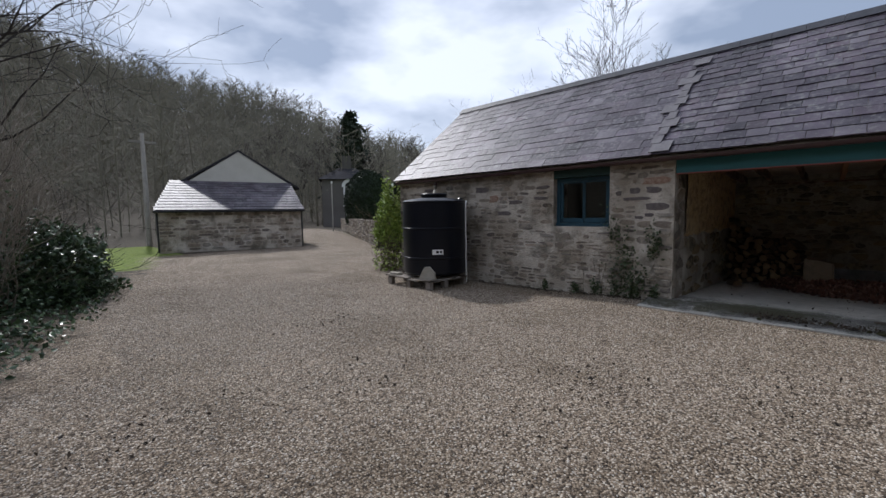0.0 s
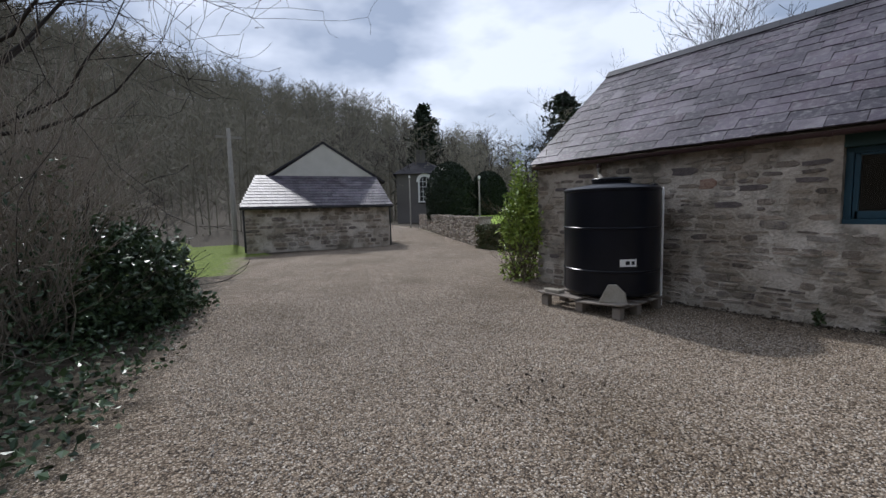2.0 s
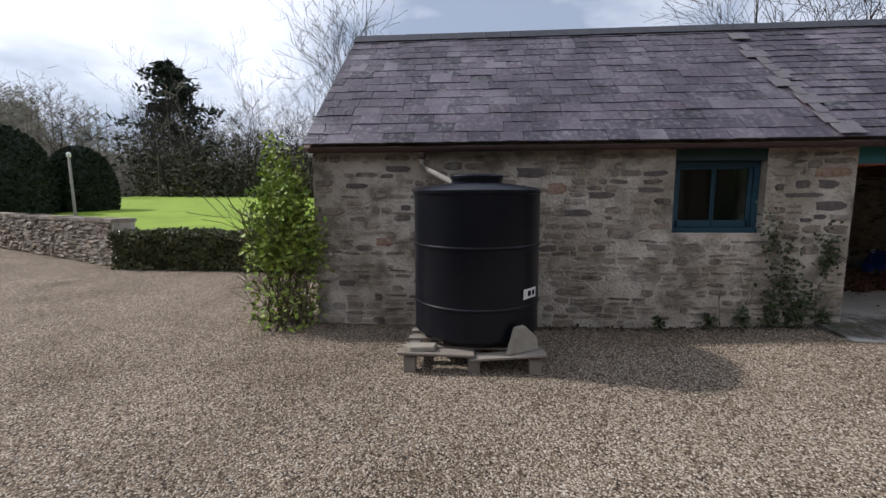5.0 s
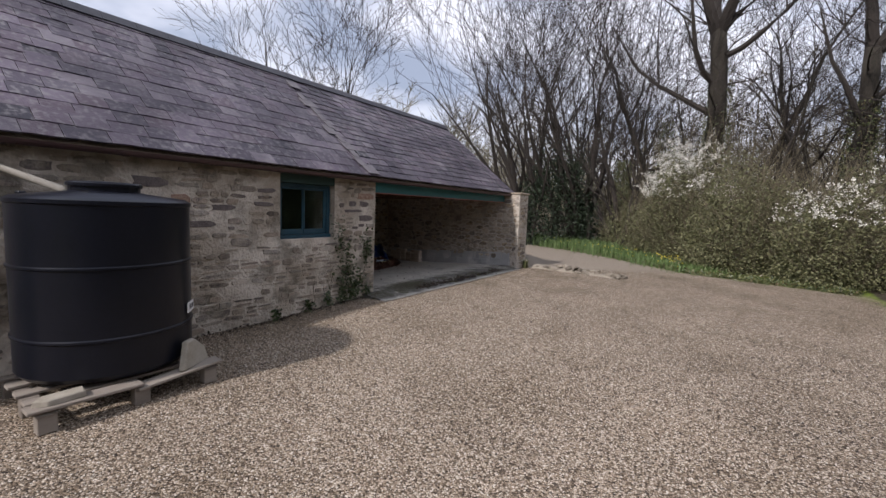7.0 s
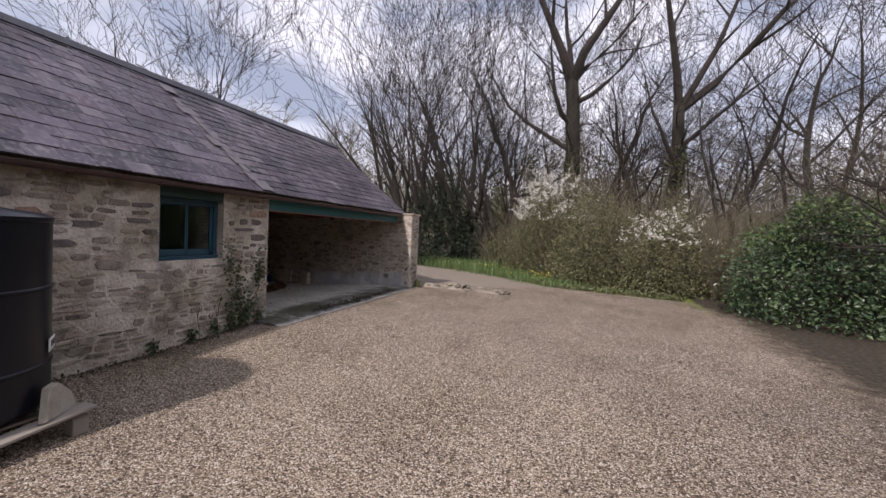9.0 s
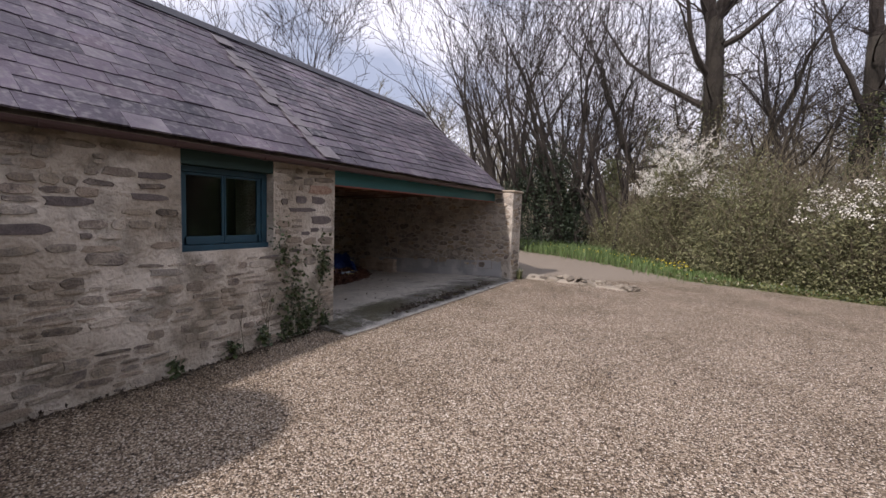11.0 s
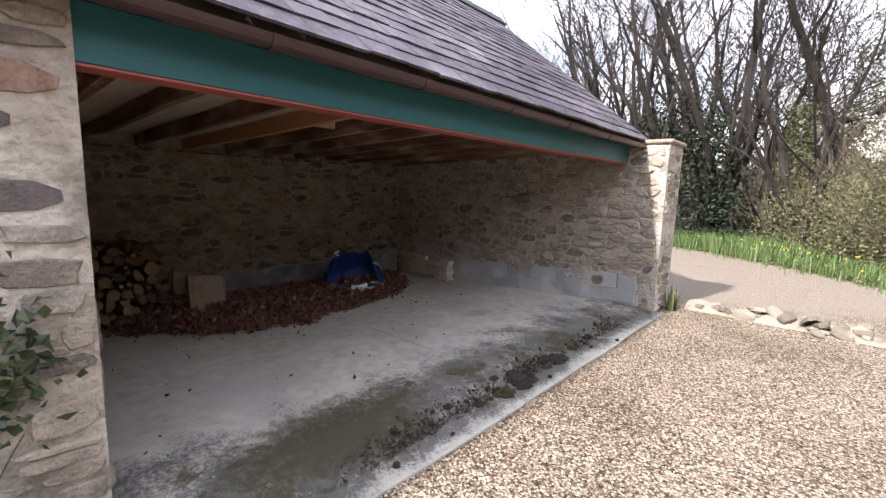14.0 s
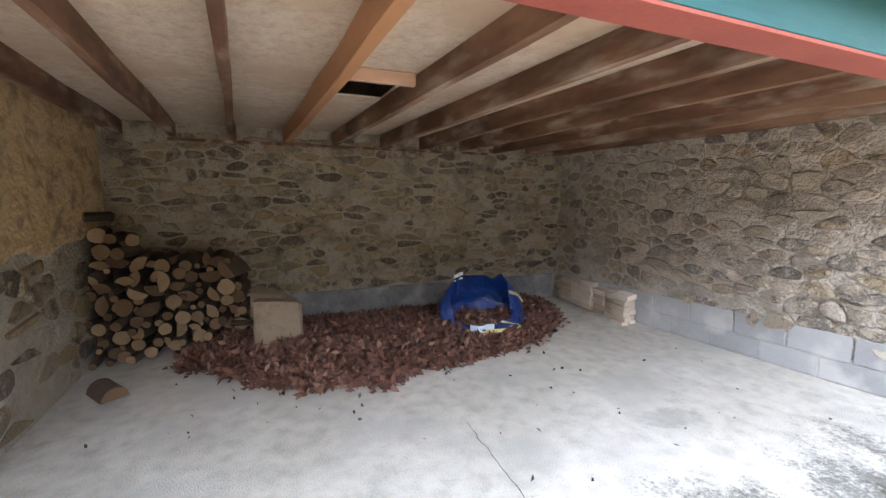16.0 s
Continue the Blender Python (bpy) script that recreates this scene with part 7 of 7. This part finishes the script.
def creeper(name, spots, n, size, seed, label, material):
    """Leaves that cling to the front wall round given (y, z, spread) spots, with thin stems."""
    rnd = random.Random(seed)
    y0, z0, _ = spots[0]
    g = thing(name, (FX, y0, 0.05), label, "climbing plant")
    pile, st = Pile(), Pile()
    for k in range(n):
        y, z, s = spots[rnd.randrange(len(spots))]
        p = Vector((-0.03 - abs(rnd.gauss(0, 0.03)) - 0.12 * max(0, 0.35 - z), y + rnd.gauss(0, s * 0.6) - y0, z + rnd.gauss(0, s) - 0.05))
        if p.z > 0:
            leaf(pile, p, size * rnd.uniform(0.6, 1.3), rnd, 0.0, 1.1)
    for y, z, s in spots[::3]:
        if z > 1.2:
            continue
        limb(st, Vector((-0.04, y - y0 + rnd.gauss(0, 0.1), 0.0)), Vector((0, rnd.gauss(0, 0.3), 1)), rnd.uniform(0.25, 0.55), 0.006, 1, rnd, 0.003, spread=0.3, wave=0.1, sides=3)
    part("foliage", pile.mesh("foliage", material), material, g)
    part("stem_tangle", st.mesh("stem_tangle", M_TWIG_PALE), M_TWIG_PALE, g)["kind"] = "stuff"


creeper("ivy", [(3.0, 1.15, 0.12), (2.9, 0.95, 0.14), (2.78, 0.75, 0.15), (2.72, 0.5, 0.14), (2.55, 0.35, 0.12), (2.4, 1.1, 0.10), (2.38, 0.9, 0.10), (2.85, 0.35, 0.16), (2.95, 0.45, 0.14), (2.7, 0.3, 0.14)], 620, 0.05, 15, "dark ivy creeping up the stone pier", M_IVY_DARK)
creeper("wall_weed", [(3.3, 0.18, 0.07), (3.0, 0.2, 0.08), (2.7, 0.22, 0.08), (3.7, 0.12, 0.05), (4.3, 0.1, 0.04), (2.35, 0.2, 0.05)], 380, 0.05, 16, "green weeds along the foot of the stone wall", M_IVY_DARK)
creeper("ivy", [(3.11, 1.48, 0.12), (3.10, 1.3, 0.08)], 45, 0.035, 17, "small dark ivy shoot on the window frame", M_LAUREL)


# loose pebbles over the gravel along the walk
def pebbles():
    rng = np.random.default_rng(4)
    n = 120000
    t = rng.random(n)
    legs = np.array([(0.0, -0.5), (0.8, 4.5), (2.6, 7.6), (2.2, 8.2), (4.6, 3.6), (6.0, 0.4)])
    k = np.minimum((t * 5).astype(int), 4)
    f = (t * 5 - k)[:, None]
    c = legs[k] * (1 - f) + legs[k + 1] * f
    c = c + rng.normal(0, 1.9, (n, 2))
    ok = (c[:, 0] < 6.3) & (c[:, 0] > -1.4) & (c[:, 1] > -4)
    ok &= ~((c[:, 0] < 0.6) & (c[:, 1] > 5)) & ~((c[:, 0] > 5.4) & (c[:, 1] > 5.8) & (c[:, 1] < 7.4))
    c = c[ok]
    n = len(c)
    s = rng.uniform(0.004, 0.0082, n)
    z = np.array([ground_z(x, y) for x, y in c]) + s * 0.25
    octa = np.array([(1, 0, 0), (0, 1, 0), (-1, 0, 0), (0, -1, 0), (0, 0, 0.7), (0, 0, -0.7)], float)
    a = rng.uniform(0, 6.28, n)
    st = rng.uniform(0.6, 1.5, (n, 3))
    v = octa[None] * st[:, None, :] + rng.normal(0, 0.12, (n, 6, 3))
    x = v[..., 0] * np.cos(a)[:, None] - v[..., 1] * np.sin(a)[:, None]
    y = v[..., 0] * np.sin(a)[:, None] + v[..., 1] * np.cos(a)[:, None]
    v = np.stack([x, y, v[..., 2]], -1) * s[:, None, None] + np.concatenate([c, z[:, None]], 1)[:, None, :]
    fs = np.array([(0, 1, 4), (1, 2, 4), (2, 3, 4), (3, 0, 4), (1, 0, 5), (2, 1, 5), (3, 2, 5), (0, 3, 5)])
    faces = (fs[None] + (np.arange(n) * 6)[:, None, None]).reshape(-1, 3)
    me = bpy.data.meshes.new("gravel")
    me.from_pydata(v.reshape(-1, 3).tolist(), [], faces.tolist())
    me.materials.append(M_PEBBLE)
    solo("gravel", me, M_PEBBLE, "loose fawn and grey pebbles over the yard", "gravel", "stuff")


M_PEBBLE = mat("pebble", [(0.15, 0.12, 0.095), (0.29, 0.235, 0.183), (0.39, 0.325, 0.258), (0.48, 0.415, 0.34), (0.60, 0.55, 0.48)], 8, 0.85, 0, 40, "island", jitter=0.2)
pebbles()


# dark leaf debris blown along the slab's edge and the wall's foot
def debris(name, n, seed, spot, label):
    rnd = random.Random(seed)
    pile = Pile()
    for _ in range(n):
        x, y, z = spot(rnd)
        leaf(pile, Vector((x, y, z + rnd.uniform(0.002, 0.02))), rnd.uniform(0.012, 0.035), rnd, 0.05, 1.4)
    solo(name, pile.mesh(name, M_DEBRIS), M_DEBRIS, label, "leaf litter", "stuff")


def slab_spot(rnd):
    c = rnd.choice((-2.4, -1.7, -0.9, -0.6, 0.0, 0.5, 0.9))
    x, y = 6.60 + abs(rnd.gauss(0, 0.10)), c + rnd.gauss(0, 0.16)
    return x, y, slab_z(x)


def foot_spot(rnd):
    x, y = FX - abs(rnd.gauss(0, 0.10)), rnd.uniform(2.3, 6.0)
    return x, y, ground_z(x, y)


def yard_spot(rnd):
    cx, cy = rnd.choice(((3.2, 1.6), (2.1, 3.4), (4.1, 0.4), (1.2, -0.6), (0.4, 1.6), (5.2, -2.0), (2.8, 5.3), (0.6, 3.5)))
    x, y = cx + rnd.gauss(0, 0.5), cy + rnd.gauss(0, 0.25)
    return x, y, ground_z(x, y)


def floor_spot(rnd):
    x, y = rnd.uniform(7.2, 10.2), rnd.uniform(-3.0, 1.9)
    return x, y, slab_z(x)


M_DEBRIS = mat("dark_leaf_debris", [(0.025, 0.02, 0.017), (0.06, 0.045, 0.034), (0.11, 0.085, 0.06)], 4, 0.8, 0, 20, "island")
debris("slab_debris", 1500, 3, slab_spot, "black rotten leaves along the slab's edge")
debris("floor_debris", 90, 6, floor_spot, "few dark leaf crumbs on the concrete floor")
debris("wall_debris", 700, 4, foot_spot, "dark dead leaves along the foot of the wall")
debris("yard_debris", 800, 5, yard_spot, "scattered dark leaf crumbs on the gravel")


# sodden clumps of moss and rotten leaves on the slab's edge
def moss_clump(x, y, r, seed, label):
    rnd = random.Random(seed)
    bm = bmesh.new()
    bmesh.ops.create_icosphere(bm, subdivisions=3, radius=1.0)
    for v in bm.verts:
        k = 1 + 0.45 * noise.noise(v.co * 1.7 + Vector((seed, 0, 0))) + 0.25 * noise.noise(v.co * 4.1 + Vector((0, seed, 0)))
        v.co = Vector((v.co.x * r * k, v.co.y * r * k * 1.25, max(-0.1, v.co.z) * 0.02 * k))
    solo("moss_clump", bm, M_CLUMP if seed % 3 else M_CLUMP_GREEN, label, "moss", at=(x, y, slab_z(x) + 0.002), smooth=False, group="moss clumps")


M_CLUMP = mat("sodden_litter", [(0.012, 0.01, 0.009), (0.03, 0.024, 0.02), (0.05, 0.04, 0.032)], 20, 0.9, 1.0, 70, bump_size=0.02)
M_CLUMP_GREEN = mat("dark_moss", [(0.02, 0.02, 0.008), (0.045, 0.042, 0.014), (0.07, 0.062, 0.024)], 20, 0.95, 1.0, 70, bump_size=0.02)
clumps = random.Random(51)
for k, (x, y, r) in enumerate(((6.64, -1.10, 0.10), (6.70, -0.98, 0.07), (6.62, -0.86, 0.05), (6.66, -0.50, 0.12), (6.58, -0.40, 0.07), (6.60, -0.18, 0.08), (6.72, -0.72, 0.04), (6.78, -0.30, 0.035), (6.66, -1.45, 0.05), (6.70, -1.9, 0.04), (6.62, 0.1, 0.035), (6.74, 0.3, 0.03), (6.68, -2.3, 0.04))):
    moss_clump(x, y, r, k + 1, "dark sodden clump of moss and leaves on concrete")
for _ in range(26):
    moss_clump(6.68 + clumps.gauss(0, 0.07), clumps.uniform(-2.4, 1.0), clumps.uniform(0.01, 0.022), clumps.randrange(20, 90), "small dark crumb of moss on concrete")


# hairline crack in the slab
def crack():
    rnd = random.Random(6)
    bm = bmesh.new()
    prev = None
    for k in range(26):
        t = k / 25
        x, y = 7.3 + 1.3 * t, -0.38 - 0.08 * t + 0.03 * noise.noise(Vector((t * 14, 0, 0)))
        s = 0.0012 + 0.0016 * rnd.random()
        a, b = bm.verts.new((x, y - s, slab_z(x) + 0.0065)), bm.verts.new((x, y + s, slab_z(x) + 0.0065))
        if prev:
            bm.faces.new((prev[0], prev[1], b, a))
        prev = (a, b)
    solo("floor_crack", bm, M_DARK, "dark hairline crack across the concrete floor", "crack", "structure")


crack()


# drain hole in the slab; a black disc stands in for its shaded depth
drain = thing("floor_drain", (7.07, -0.12, slab_z(7.07) + 0.004), "small round black drain hole in the slab", "drain")
part("drain_ring", lathe([(0.032, 0.0), (0.05, 0.0), (0.05, 0.008), (0.034, 0.008)], 16), M_DEBRIS, drain)
part("drain_hole", lathe([(0.001, 0.001), (0.033, 0.001), (0.033, 0.004), (0.001, 0.004)], 16), M_DARK, drain)
